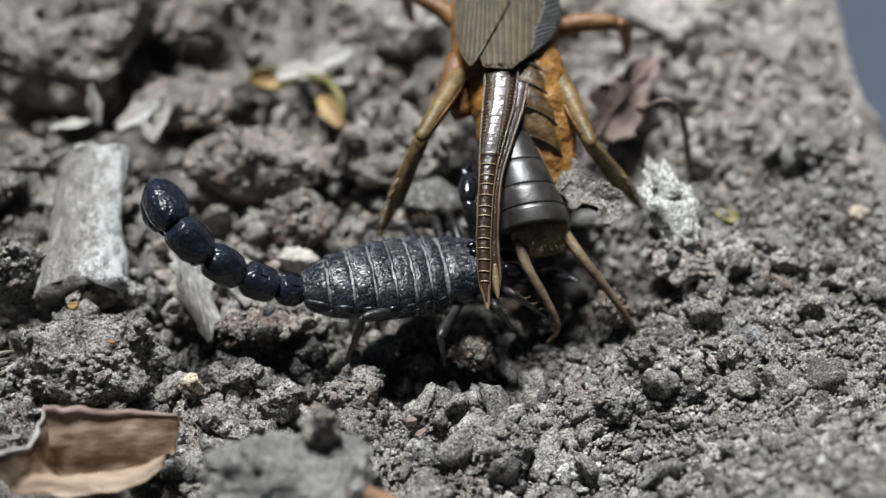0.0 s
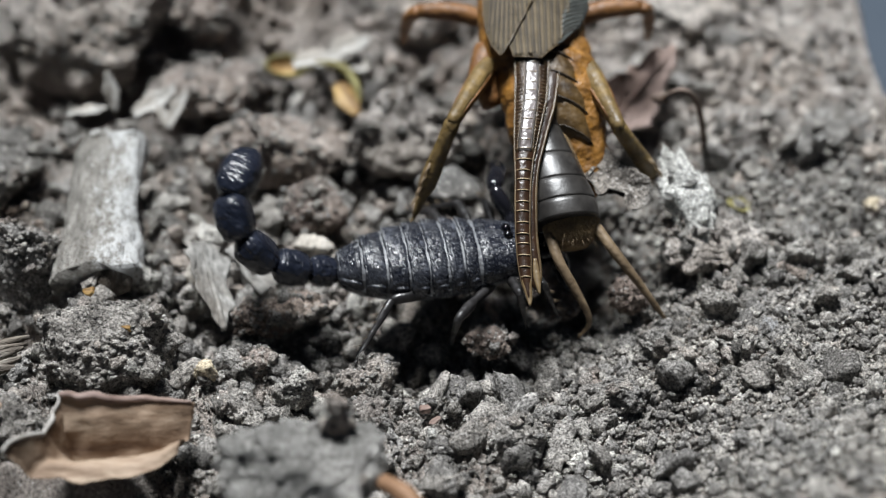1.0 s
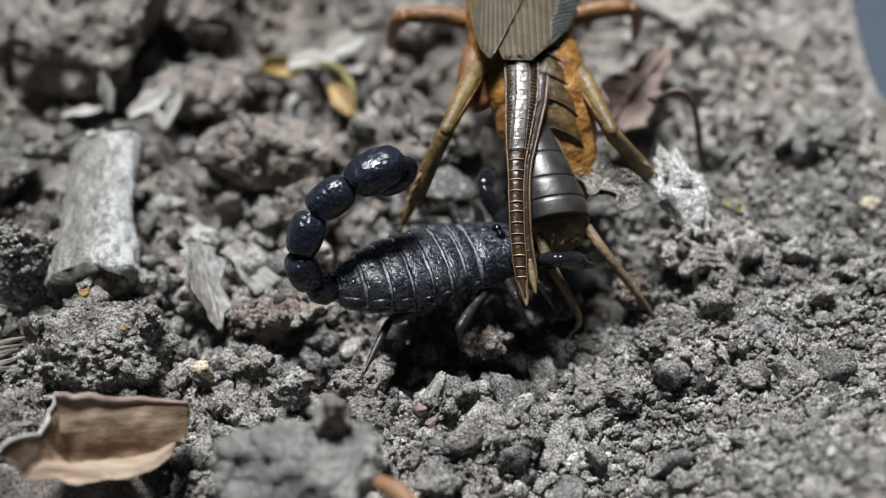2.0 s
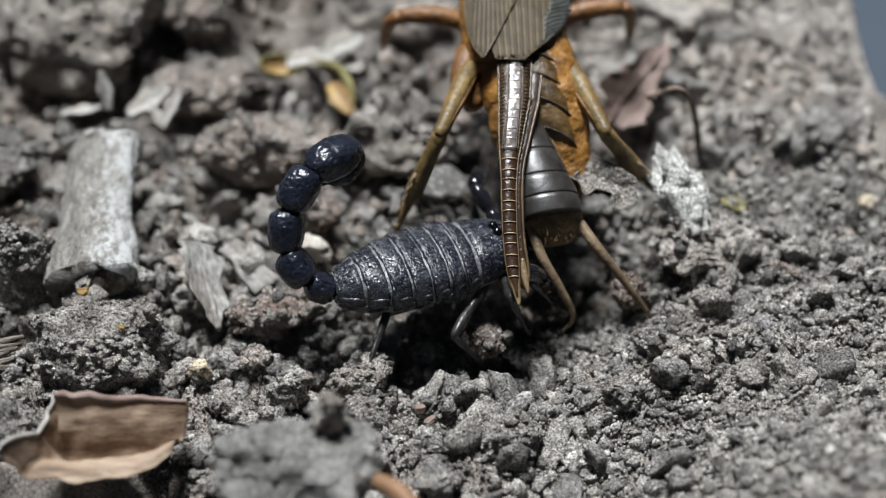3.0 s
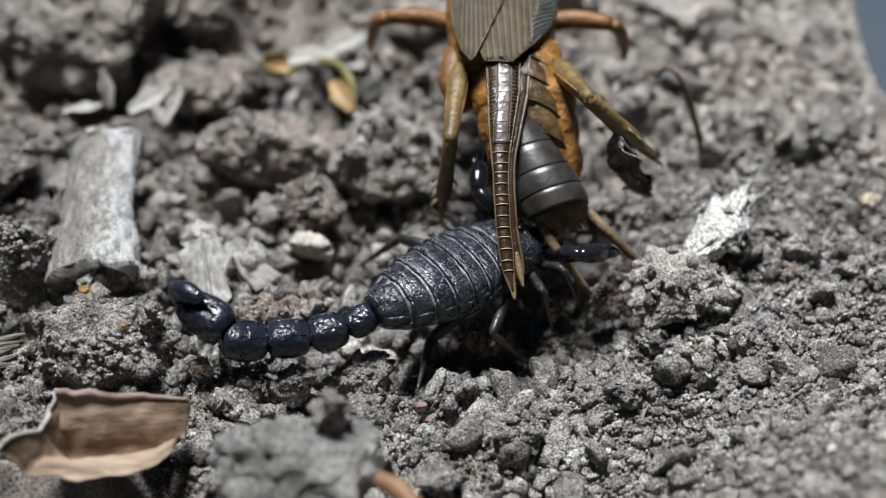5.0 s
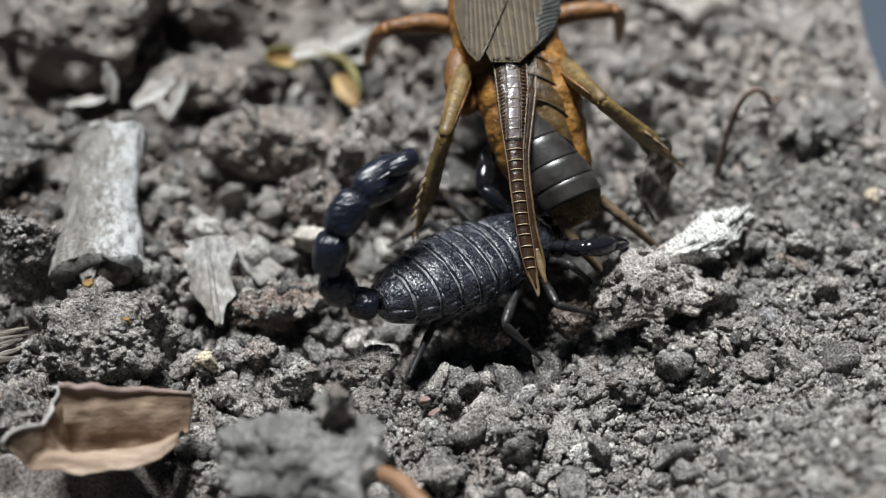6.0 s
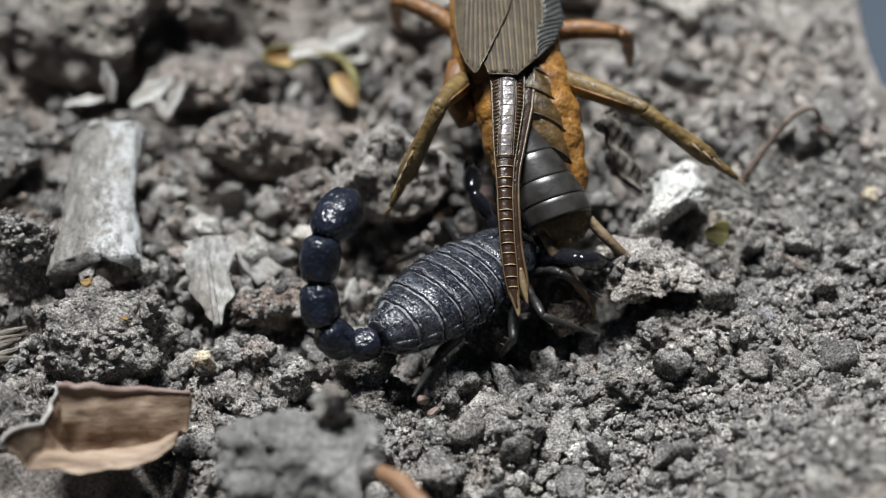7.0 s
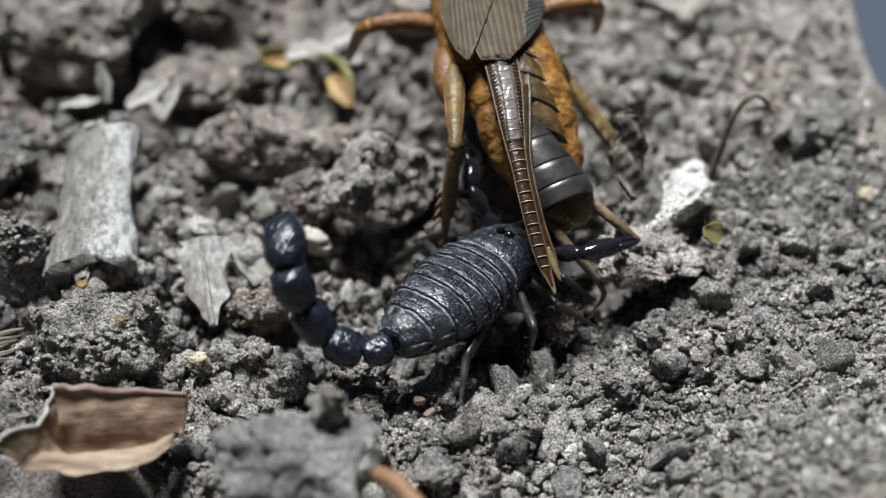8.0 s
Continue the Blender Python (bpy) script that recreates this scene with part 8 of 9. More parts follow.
    walk(moving["pedipalp_near/a"], [
        (0, mm(15.20, -1.60, -0.20, 7.9, 22.6, 28.4)), (0.2, mm(15.20, -1.60, -0.20, -19.5, -34.0, -62.6)), (0.5, mm(15.20, -1.60, -0.20, -18.0, -27.5, -63.0)),
        (0.8, mm(15.20, -1.60, -0.20, -19.0, -34.6, -57.0)), (1, mm(15.20, -1.60, -0.20, 12.6, 22.3, 48.2)), (1.2, mm(15.20, -1.60, -0.20, 8.0, 25.3, 28.3)),
        (1.3, mm(15.20, -1.60, -0.20, 6.4, 26.8, 22.2)), (1.5, mm(15.20, -1.60, -0.20, -20.3, -34.3, -73.1)), (1.7, mm(15.20, -1.60, -0.20, -20.4, -35.5, -69.1)),
        (2.8, mm(15.20, -1.60, -0.20, -18.2, -31.0, -102.4)), (3, mm(15.20, -1.60, -0.20, -16.7, -29.7, -112.3)), (3.2, mm(15.20, -1.60, -0.20, -16.2, -29.4, -115.2)),
        (3.3, mm(15.20, -1.60, -0.20, -15.3, -28.9, -120.0)), (3.5, mm(15.20, -1.60, -0.20, -13.5, -38.0, -132.8)), (3.7, mm(15.20, -1.60, -0.20, -17.6, -31.7, -108.2)),
        (3.8, mm(15.20, -1.60, -0.20, -17.7, -24.3, -98.1)), (4, mm(15.20, -1.60, -0.20, -17.9, -21.1, -79.4)), (4.2, mm(15.20, -1.60, -0.20, -18.3, -24.2, -84.5)),
        (4.5, mm(15.20, -1.60, -0.20, -18.8, -27.3, -77.1)), (4.7, mm(15.20, -1.60, -0.20, -18.9, -28.3, -87.8)), (5.8, mm(15.20, -1.60, -0.20, -19.8, -32.8, -86.7)),
        (6, mm(15.20, -1.60, -0.20, -19.7, -32.5, -87.0)), (6.2, mm(15.20, -1.60, -0.20, -19.3, -37.4, -103.1)), (6.3, mm(15.20, -1.60, -0.20, -20.1, -37.3, -96.1)),
        (6.5, mm(15.20, -1.60, -0.20, -17.7, -22.9, -96.3)), (6.7, mm(15.20, -1.60, -0.20, 0.4, 27.8, 1.2)), (7, mm(15.20, -1.60, -0.20, -18.9, -28.2, -86.1)),
        (7.2, mm(15.20, -1.60, -0.20, -19.2, -31.7, -93.5)), (7.5, mm(15.20, -1.60, -0.20, -17.0, -20.5, -102.0)), (7.8, mm(15.20, -1.60, -0.20, -19.9, -32.8, -85.0)),
        (8, mm(15.20, -1.60, -0.20, -18.6, -26.0, -85.9))])
    walk(moving["pedipalp_near/b"], [
        (0, mm(19.26, 0.60, -2.12, -29.9, -28.5, -61.5)), (0.2, mm(17.11, -5.28, 2.60, 13.9, 33.2, 31.9)), (0.5, mm(17.22, -5.55, 2.11, 16.9, 30.0, 40.1)),
        (0.8, mm(17.44, -5.05, 2.64, 22.1, 55.0, 44.6)), (1, mm(18.28, 1.85, -2.10, -26.5, -2.4, -92.5)), (1.2, mm(19.18, 0.55, -2.33, -27.4, -18.1, -94.1)),
        (1.3, mm(19.33, 0.09, -2.46, -28.9, -24.4, -88.1)), (1.5, mm(16.40, -5.55, 2.62, 5.7, 26.0, 12.8)), (1.7, mm(16.65, -5.40, 2.70, 9.1, 29.7, 20.7)),
        (2.8, mm(14.28, -5.79, 2.37, 11.3, 43.2, 24.6)), (3, mm(13.55, -5.62, 2.28, 10.8, 44.7, 23.2)), (3.2, mm(13.35, -5.54, 2.25, 10.6, 35.9, 23.7)),
        (3.3, mm(13.01, -5.39, 2.22, 9.8, 30.9, 22.3)), (3.5, mm(12.52, -4.49, 2.88, 1.6, 25.5, 3.6)), (3.7, mm(13.87, -5.64, 2.43, 5.8, 24.5, 13.1)),
        (3.8, mm(14.56, -6.11, 1.86, 3.9, 24.4, 8.7)), (4, mm(16.06, -6.18, 1.60, 1.0, 23.2, 2.3)), (4.2, mm(15.64, -6.14, 1.85, 0.9, 24.9, 1.9)),
        (4.5, mm(16.20, -5.93, 2.09, 1.8, 26.8, 4.0)), (4.7, mm(15.37, -6.00, 2.17, 3.4, 25.9, 7.7)), (5.8, mm(15.44, -5.79, 2.51, 1.9, 22.4, 4.2)),
        (6, mm(15.42, -5.81, 2.48, 2.6, 21.3, 5.7)), (6.2, mm(14.30, -5.47, 2.84, 4.2, 20.5, 9.3)), (6.3, mm(14.77, -5.56, 2.83, 5.2, 22.2, 11.7)),
        (6.5, mm(14.70, -6.18, 1.75, -2.0, 22.7, -4.6)), (6.7, mm(19.62, -1.51, -2.53, -30.7, -34.0, -92.3)), (7, mm(15.50, -6.00, 2.16, -1.5, 33.2, -3.3)),
        (7.2, mm(14.94, -5.85, 2.43, -1.6, 38.2, -3.5)), (7.5, mm(14.23, -6.18, 1.55, -4.4, 41.8, -9.4)), (7.8, mm(15.56, -5.79, 2.51, -4.1, 23.5, -9.3)),
        (8, mm(15.52, -6.08, 1.99, -13.6, 1.9, -29.4))])
    walk(moving["pedipalp_far/a"], [
        (0, mm(15.20, 1.60, -0.20, 21.1, -48.1, 108.5)), (0.2, mm(15.20, 1.60, -0.20, 16.8, -43.5, 122.4)), (0.5, mm(15.20, 1.60, -0.20, 12.6, -39.3, 137.0)),
        (0.8, mm(15.20, 1.60, -0.20, 13.6, -41.0, 134.0)), (1, mm(15.20, 1.60, -0.20, 17.5, -43.7, 120.0)), (1.2, mm(15.20, 1.60, -0.20, 22.2, -46.7, 99.8)),
        (1.3, mm(15.20, 1.60, -0.20, 22.7, -47.0, 97.4)), (1.5, mm(15.20, 1.60, -0.20, 22.4, -46.4, 98.0)), (1.7, mm(15.20, 1.60, -0.20, 20.4, -45.1, 107.4)),
        (2.8, mm(15.20, 1.60, -0.20, 18.6, -32.2, 100.9)), (3, mm(15.20, 1.60, -0.20, 18.2, -34.2, 106.1)), (3.2, mm(15.20, 1.60, -0.20, 16.4, -29.9, 114.4)),
        (3.3, mm(15.20, 1.60, -0.20, 14.7, -32.1, 124.9)), (3.5, mm(15.20, 1.60, -0.20, 20.0, -34.6, 90.7)), (3.7, mm(15.20, 1.60, -0.20, 18.2, -36.5, 108.9)),
        (3.8, mm(15.20, 1.60, -0.20, 20.6, -40.4, 98.7)), (4, mm(15.20, 1.60, -0.20, 22.1, -43.9, 94.4)), (4.2, mm(15.20, 1.60, -0.20, 21.2, -41.8, 96.1)),
        (4.5, mm(15.20, 1.60, -0.20, 20.2, -40.2, 100.7)), (4.7, mm(15.20, 1.60, -0.20, 17.2, -33.7, 112.4)), (5.8, mm(15.20, 1.60, -0.20, 16.9, -32.1, 113.2)),
        (6, mm(15.20, 1.60, -0.20, 15.9, -30.0, 117.5)), (6.2, mm(15.20, 1.60, -0.20, 12.8, -23.8, 131.3)), (6.3, mm(15.20, 1.60, -0.20, 12.8, -24.6, 131.5)),
        (6.5, mm(15.20, 1.60, -0.20, 17.7, -30.9, 106.5)), (6.7, mm(15.20, 1.60, -0.20, 18.2, -33.9, 106.2)), (7, mm(15.20, 1.60, -0.20, 21.2, -40.3, 92.5)),
        (7.2, mm(15.20, 1.60, -0.20, 20.2, -38.2, 97.4)), (7.5, mm(15.20, 1.60, -0.20, 19.9, -37.3, 98.1)), (7.8, mm(15.20, 1.60, -0.20, 19.6, -37.8, 100.9)),
        (8, mm(15.20, 1.60, -0.20, 22.3, -41.7, 84.0))])
    walk(moving["pedipalp_far/b"], [
        (0, mm(14.23, 4.51, 3.22, 26.8, -11.4, 74.5)), (0.2, mm(13.41, 4.42, 2.96, 26.6, -7.4, 78.3)), (0.5, mm(12.60, 4.03, 2.71, 26.5, -1.6, 85.5)),
        (0.8, mm(12.79, 4.09, 2.82, 26.3, 6.4, 81.6)), (1, mm(13.54, 4.48, 2.98, 25.3, 7.2, 72.9)), (1.2, mm(14.66, 4.71, 3.15, 22.4, 10.2, 58.3)),
        (1.3, mm(14.80, 4.71, 3.17, 21.9, 11.7, 56.2)), (1.5, mm(14.76, 4.74, 3.13, 21.5, 11.7, 55.0)), (1.7, mm(14.23, 4.70, 3.06, 23.1, 11.6, 61.2)),
        (2.8, mm(14.47, 5.42, 2.25, 21.9, 16.2, 56.4)), (3, mm(14.14, 5.26, 2.38, 21.8, 16.7, 56.3)), (3.2, mm(13.55, 5.23, 2.09, 23.1, 17.3, 61.2)),
        (3.3, mm(12.97, 4.80, 2.24, 23.9, 16.7, 64.6)), (3.5, mm(15.16, 5.39, 2.41, 19.7, 17.6, 49.1)), (3.7, mm(14.00, 5.10, 2.54, 23.1, 1.9, 59.5)),
        (3.8, mm(14.67, 5.06, 2.78, 21.5, -2.5, 51.0)), (4, mm(14.94, 4.90, 2.99, 27.2, -27.0, 49.9)), (4.2, mm(14.84, 5.01, 2.86, 24.0, -19.5, 47.6)),
        (4.5, mm(14.55, 5.05, 2.77, 21.3, -8.8, 46.9)), (4.7, mm(13.74, 5.14, 2.35, 23.3, -12.4, 51.6)), (5.8, mm(13.66, 5.18, 2.24, 22.5, -17.2, 44.8)),
        (6, mm(13.36, 5.13, 2.10, 23.3, -18.2, 46.4)), (6.2, mm(12.42, 4.76, 1.65, 32.0, -32.8, 77.2)), (6.3, mm(12.43, 4.73, 1.72, 32.5, -35.4, 82.2)),
        (6.5, mm(14.08, 5.38, 2.16, 25.0, -19.1, 52.0)), (6.7, mm(14.14, 5.27, 2.36, 26.7, -20.7, 58.0)), (7, mm(15.04, 5.11, 2.77, 19.7, -2.4, 45.0)),
        (7.2, mm(14.73, 5.18, 2.65, 22.5, -12.7, 48.4)), (7.5, mm(14.68, 5.22, 2.59, 21.7, -16.9, 42.6)), (7.8, mm(14.51, 5.17, 2.62, 26.2, -24.3, 50.0)),
        (8, mm(15.56, 5.02, 2.86, 18.6, -15.7, 35.0))])
    walk(moving["cricket"], [
        (0, mm(6.72, 4.47, 16.50, 0.0, -14.0, 89.7)), (0.2, mm(7.27, 4.67, 16.50, 0.0, -14.0, 89.8)), (0.5, mm(7.79, 4.75, 16.50, 0.0, -14.0, 90.9)),
        (0.8, mm(7.82, 4.55, 16.50, 0.0, -14.0, 90.9)), (1, mm(7.76, 4.43, 16.50, 0.0, -14.0, 91.4)), (1.5, mm(7.51, 4.26, 16.50, 0.0, -14.0, 92.7)),
        (1.7, mm(7.39, 4.18, 16.50, 0.0, -14.0, 92.4)), (2.8, mm(7.00, 4.02, 16.50, 0.0, -14.0, 92.1)), (3, mm(6.84, 3.94, 16.50, 0.0, -14.0, 92.1)),
        (3.3, mm(6.75, 3.77, 16.50, 0.0, -14.0, 92.2)), (3.5, mm(4.66, 3.58, 16.50, 0.0, -14.0, 95.7)), (3.7, mm(5.08, 3.02, 16.50, 0.0, -14.0, 95.5)),
        (4, mm(6.04, 2.38, 16.50, 0.0, -14.0, 95.0)), (4.2, mm(5.76, 2.82, 16.50, 0.0, -14.0, 94.1)), (4.5, mm(5.05, 3.94, 16.50, 0.0, -14.0, 93.1)),
        (4.7, mm(5.38, 3.78, 16.50, 0.0, -14.0, 93.0)), (5.8, mm(5.98, 2.66, 16.50, 0.0, -14.0, 95.3)), (6, mm(5.93, 2.58, 16.50, 0.0, -14.0, 95.6)),
        (6.2, mm(5.29, 3.01, 16.50, 0.0, -14.0, 95.4)), (6.5, mm(3.97, 3.42, 16.50, 0.0, -14.0, 95.3)), (6.7, mm(4.88, 2.14, 16.50, 0.0, -14.0, 94.3)),
        (7, mm(5.87, 0.73, 16.50, 0.0, -14.0, 93.2)), (7.2, mm(6.05, 1.04, 16.50, 0.0, -14.0, 94.9)), (7.5, mm(6.55, 1.51, 16.50, 0.0, -14.0, 96.9)),
        (8, mm(5.59, 2.98, 16.50, 0.0, -14.0, 98.9))])
    walk(moving["hindwings"], [
        (0, mm(0.57, 0.22, -0.51, 0.9, 13.9, 176.9)), (0.2, mm(0.76, 0.21, -0.46, 0.8, 14.2, 177.0)), (0.5, mm(0.21, 0.23, -0.59, 0.6, 13.4, 177.9)),
        (0.8, mm(0.08, 0.23, -0.62, 0.6, 13.2, 177.9)), (1, mm(0.05, 0.23, -0.62, 0.5, 13.2, 178.3)), (1.5, mm(0.24, 0.21, -0.58, 0.2, 13.4, 179.4)),
        (1.7, mm(0.32, 0.21, -0.56, 0.2, 13.6, 179.2)), (2.8, mm(0.35, 0.21, -0.56, 0.3, 13.6, 178.9)), (3, mm(0.36, 0.21, -0.55, 0.3, 13.6, 179.0)),
        (3.3, mm(0.39, 0.21, -0.55, 0.3, 13.7, 179.0)), (3.5, mm(1.18, 0.21, -0.35, -0.6, 14.9, -178.0)), (3.7, mm(0.84, 0.19, -0.44, -0.5, 14.3, -178.1)),
        (4, mm(0.87, 0.20, -0.43, -0.4, 14.4, -178.6)), (4.2, mm(1.11, 0.20, -0.37, -0.2, 14.8, -179.3)), (4.5, mm(0.51, 0.20, -0.52, 0.0, 13.8, 179.8)),
        (4.7, mm(0.93, 0.20, -0.42, 0.1, 14.5, 179.7)), (5.8, mm(1.51, 0.22, -0.26, -0.5, 15.4, -178.3)), (6, mm(1.67, 0.22, -0.21, -0.5, 15.7, -178.0)),
        (6.2, mm(1.67, 0.22, -0.21, -0.5, 15.7, -178.2)), (6.5, mm(2.11, 0.23, -0.07, -0.5, 16.5, -178.3)), (6.7, mm(1.59, 0.21, -0.24, -0.2, 15.5, -179.2)),
        (7, mm(1.31, 0.20, -0.32, 0.0, 15.1, 179.9)), (7.2, mm(1.42, 0.21, -0.29, -0.4, 15.2, -178.7)), (7.5, mm(1.69, 0.24, -0.20, -0.8, 15.7, -177.0)),
        (8, mm(1.25, 0.22, -0.33, -1.3, 15.0, -175.2))])
    walk(moving["abdomen_tip"], [
        (0, mm(-0.66, -0.47, -2.32, 0.3, 18.3, -171.0)), (0.2, mm(-0.95, -0.52, -2.43, 0.4, 17.3, -171.6)), (0.5, mm(-1.22, -0.56, -2.52, 0.7, 16.5, -171.8)),
        (0.8, mm(-1.13, -0.55, -2.49, 0.7, 16.7, -172.0)), (1, mm(-1.07, -0.54, -2.47, 0.8, 16.9, -172.1)), (1.5, mm(-1.08, -0.55, -2.47, 1.1, 16.9, -173.0)),
        (1.7, mm(-0.89, -0.52, -2.41, 1.1, 17.4, -172.9)), (2.8, mm(-0.62, -0.47, -2.30, 1.0, 18.4, -171.7)), (3, mm(-0.44, -0.45, -2.23, 1.0, 19.0, -171.9)),
        (3.3, mm(0.04, -0.32, -2.00, 1.2, 20.9, -169.8)), (3.5, mm(0.83, 0.08, -1.45, 2.5, 25.5, -163.7)), (3.7, mm(0.68, -0.03, -1.58, 2.4, 24.4, -165.3)),
        (4, mm(0.79, -0.12, -1.53, 2.1, 24.6, -168.2)), (4.2, mm(0.33, -0.17, -1.82, 1.9, 22.5, -166.8)), (4.5, mm(-0.74, -0.37, -2.33, 1.7, 18.6, -163.0)),
        (4.7, mm(-0.37, -0.24, -2.17, 1.7, 20.0, -162.3)), (5.8, mm(0.57, 0.22, -1.57, 2.6, 24.9, -158.3)), (6, mm(0.68, 0.34, -1.45, 2.8, 25.9, -156.7)),
        (6.2, mm(0.62, 0.31, -1.50, 2.7, 25.5, -156.8)), (6.5, mm(0.79, 0.59, -1.24, 2.8, 27.7, -152.7)), (6.7, mm(0.63, 0.23, -1.52, 2.3, 25.2, -158.7)),
        (7, mm(0.64, 0.11, -1.56, 1.9, 24.7, -161.6)), (7.2, mm(0.85, 0.16, -1.40, 2.3, 25.9, -162.2)), (7.5, mm(1.14, 0.16, -1.17, 2.9, 27.5, -163.8)),
        (8, mm(0.19, -0.03, -1.86, 3.4, 22.5, -161.5))])
    walk(moving["hind_left/a"], [
        (0, mm(1.50, 3.90, -2.60, 5.6, -4.8, 156.3)), (0.2, mm(1.50, 3.90, -2.60, 5.9, -6.5, 155.0)), (0.5, mm(1.50, 3.90, -2.60, 5.9, -8.2, 155.1)),
        (0.8, mm(1.50, 3.90, -2.60, 5.8, -9.7, 155.4)), (1, mm(1.50, 3.90, -2.60, 5.6, -10.3, 156.1)), (1.5, mm(1.50, 3.90, -2.60, 5.6, -7.0, 156.1)),
        (1.7, mm(1.50, 3.90, -2.60, 5.5, -5.7, 156.8)), (2.8, mm(1.50, 3.90, -2.60, 5.1, -4.4, 158.5)), (3, mm(1.50, 3.90, -2.60, 5.1, -3.7, 158.9)),
        (3.3, mm(1.50, 3.90, -2.60, 5.1, -3.8, 158.9)), (3.5, mm(1.50, 3.90, -2.60, 3.7, -11.5, 164.5)), (3.7, mm(1.50, 3.90, -2.60, 3.3, -29.0, 166.7)),
        (4, mm(1.50, 3.90, -2.60, 1.6, 49.7, 5.3)), (4.2, mm(1.50, 3.90, -2.60, 2.6, -29.8, 169.5)), (4.5, mm(1.50, 3.90, -2.60, 0.3, -1.2, 178.9)),
        (4.7, mm(1.50, 3.90, -2.60, 1.0, -2.2, 176.1)), (5.8, mm(1.50, 3.90, -2.60, 4.0, -8.5, 163.3)), (6, mm(1.50, 3.90, -2.60, 4.2, -8.5, 162.5)),
        (6.2, mm(1.50, 3.90, -2.60, 4.0, -5.8, 163.4)), (6.5, mm(1.50, 3.90, -2.60, 3.1, 1.3, 167.6)), (6.7, mm(1.50, 3.90, -2.60, 3.9, -17.8, 163.8)),
        (7, mm(1.50, 3.90, -2.60, 5.2, -33.4, 159.4)), (7.2, mm(1.50, 3.90, -2.60, 4.3, -26.6, 162.4)), (7.5, mm(1.50, 3.90, -2.60, 4.3, -12.4, 162.0)),
        (8, mm(1.50, 3.90, -2.60, 2.1, 1.2, 171.8))])
    walk(moving["hind_left/b"], [
        (0, mm(-5.80, 7.10, -1.93, 84.4, 62.3, 130.2)), (0.2, mm(-5.70, 7.26, -1.69, 86.7, 61.7, 134.4)), (0.5, mm(-5.68, 7.23, -1.46, 96.8, 64.8, 137.3)),
        (0.8, mm(-5.67, 7.19, -1.26, 87.9, 60.7, 138.1)), (1, mm(-5.70, 7.09, -1.17, 85.1, 60.1, 136.1)), (1.5, mm(-5.76, 7.11, -1.63, 82.0, 59.7, 132.2)),
        (1.7, mm(-5.81, 7.04, -1.80, 81.6, 60.0, 130.9)), (2.8, mm(-5.92, 6.82, -1.98, 83.6, 61.9, 128.7)), (3, mm(-5.95, 6.77, -2.08, 84.3, 63.4, 125.9)),
        (3.3, mm(-5.95, 6.77, -2.07, 88.1, 65.0, 126.8)), (3.5, mm(-6.06, 6.00, -1.01, 158.0, 74.7, 163.0)), (3.7, mm(-5.31, 5.51, 1.28, 116.0, 67.8, 144.4)),
        (4, mm(6.65, 4.38, -8.70, 59.4, 47.4, 133.1)), (4.2, mm(-5.33, 5.17, 1.37, 100.2, 72.3, 123.8)), (4.5, mm(-6.50, 4.05, -2.43, 143.1, 83.4, 146.8)),
        (4.7, mm(-6.48, 4.44, -2.29, 132.0, 84.9, 135.4)), (5.8, mm(-6.08, 6.17, -1.42, 115.8, 70.1, 140.3)), (6, mm(-6.05, 6.28, -1.42, 108.7, 66.9, 140.4)),
        (6.2, mm(-6.13, 6.18, -1.79, 117.6, 74.4, 135.0)), (6.5, mm(-6.31, 5.62, -2.78, 45.6, 85.1, 47.0)), (6.7, mm(-5.82, 6.02, -0.16, 96.6, 74.9, 115.9)),
        (7, mm(-4.75, 6.25, 1.80, 74.8, 56.3, 131.3)), (7.2, mm(-5.31, 6.07, 0.99, 89.9, 61.9, 134.7)), (7.5, mm(-5.93, 6.32, -0.88, 143.4, 67.7, 160.0)),
        (8, mm(-6.42, 5.04, -2.76, 154.1, 74.5, 158.7))])
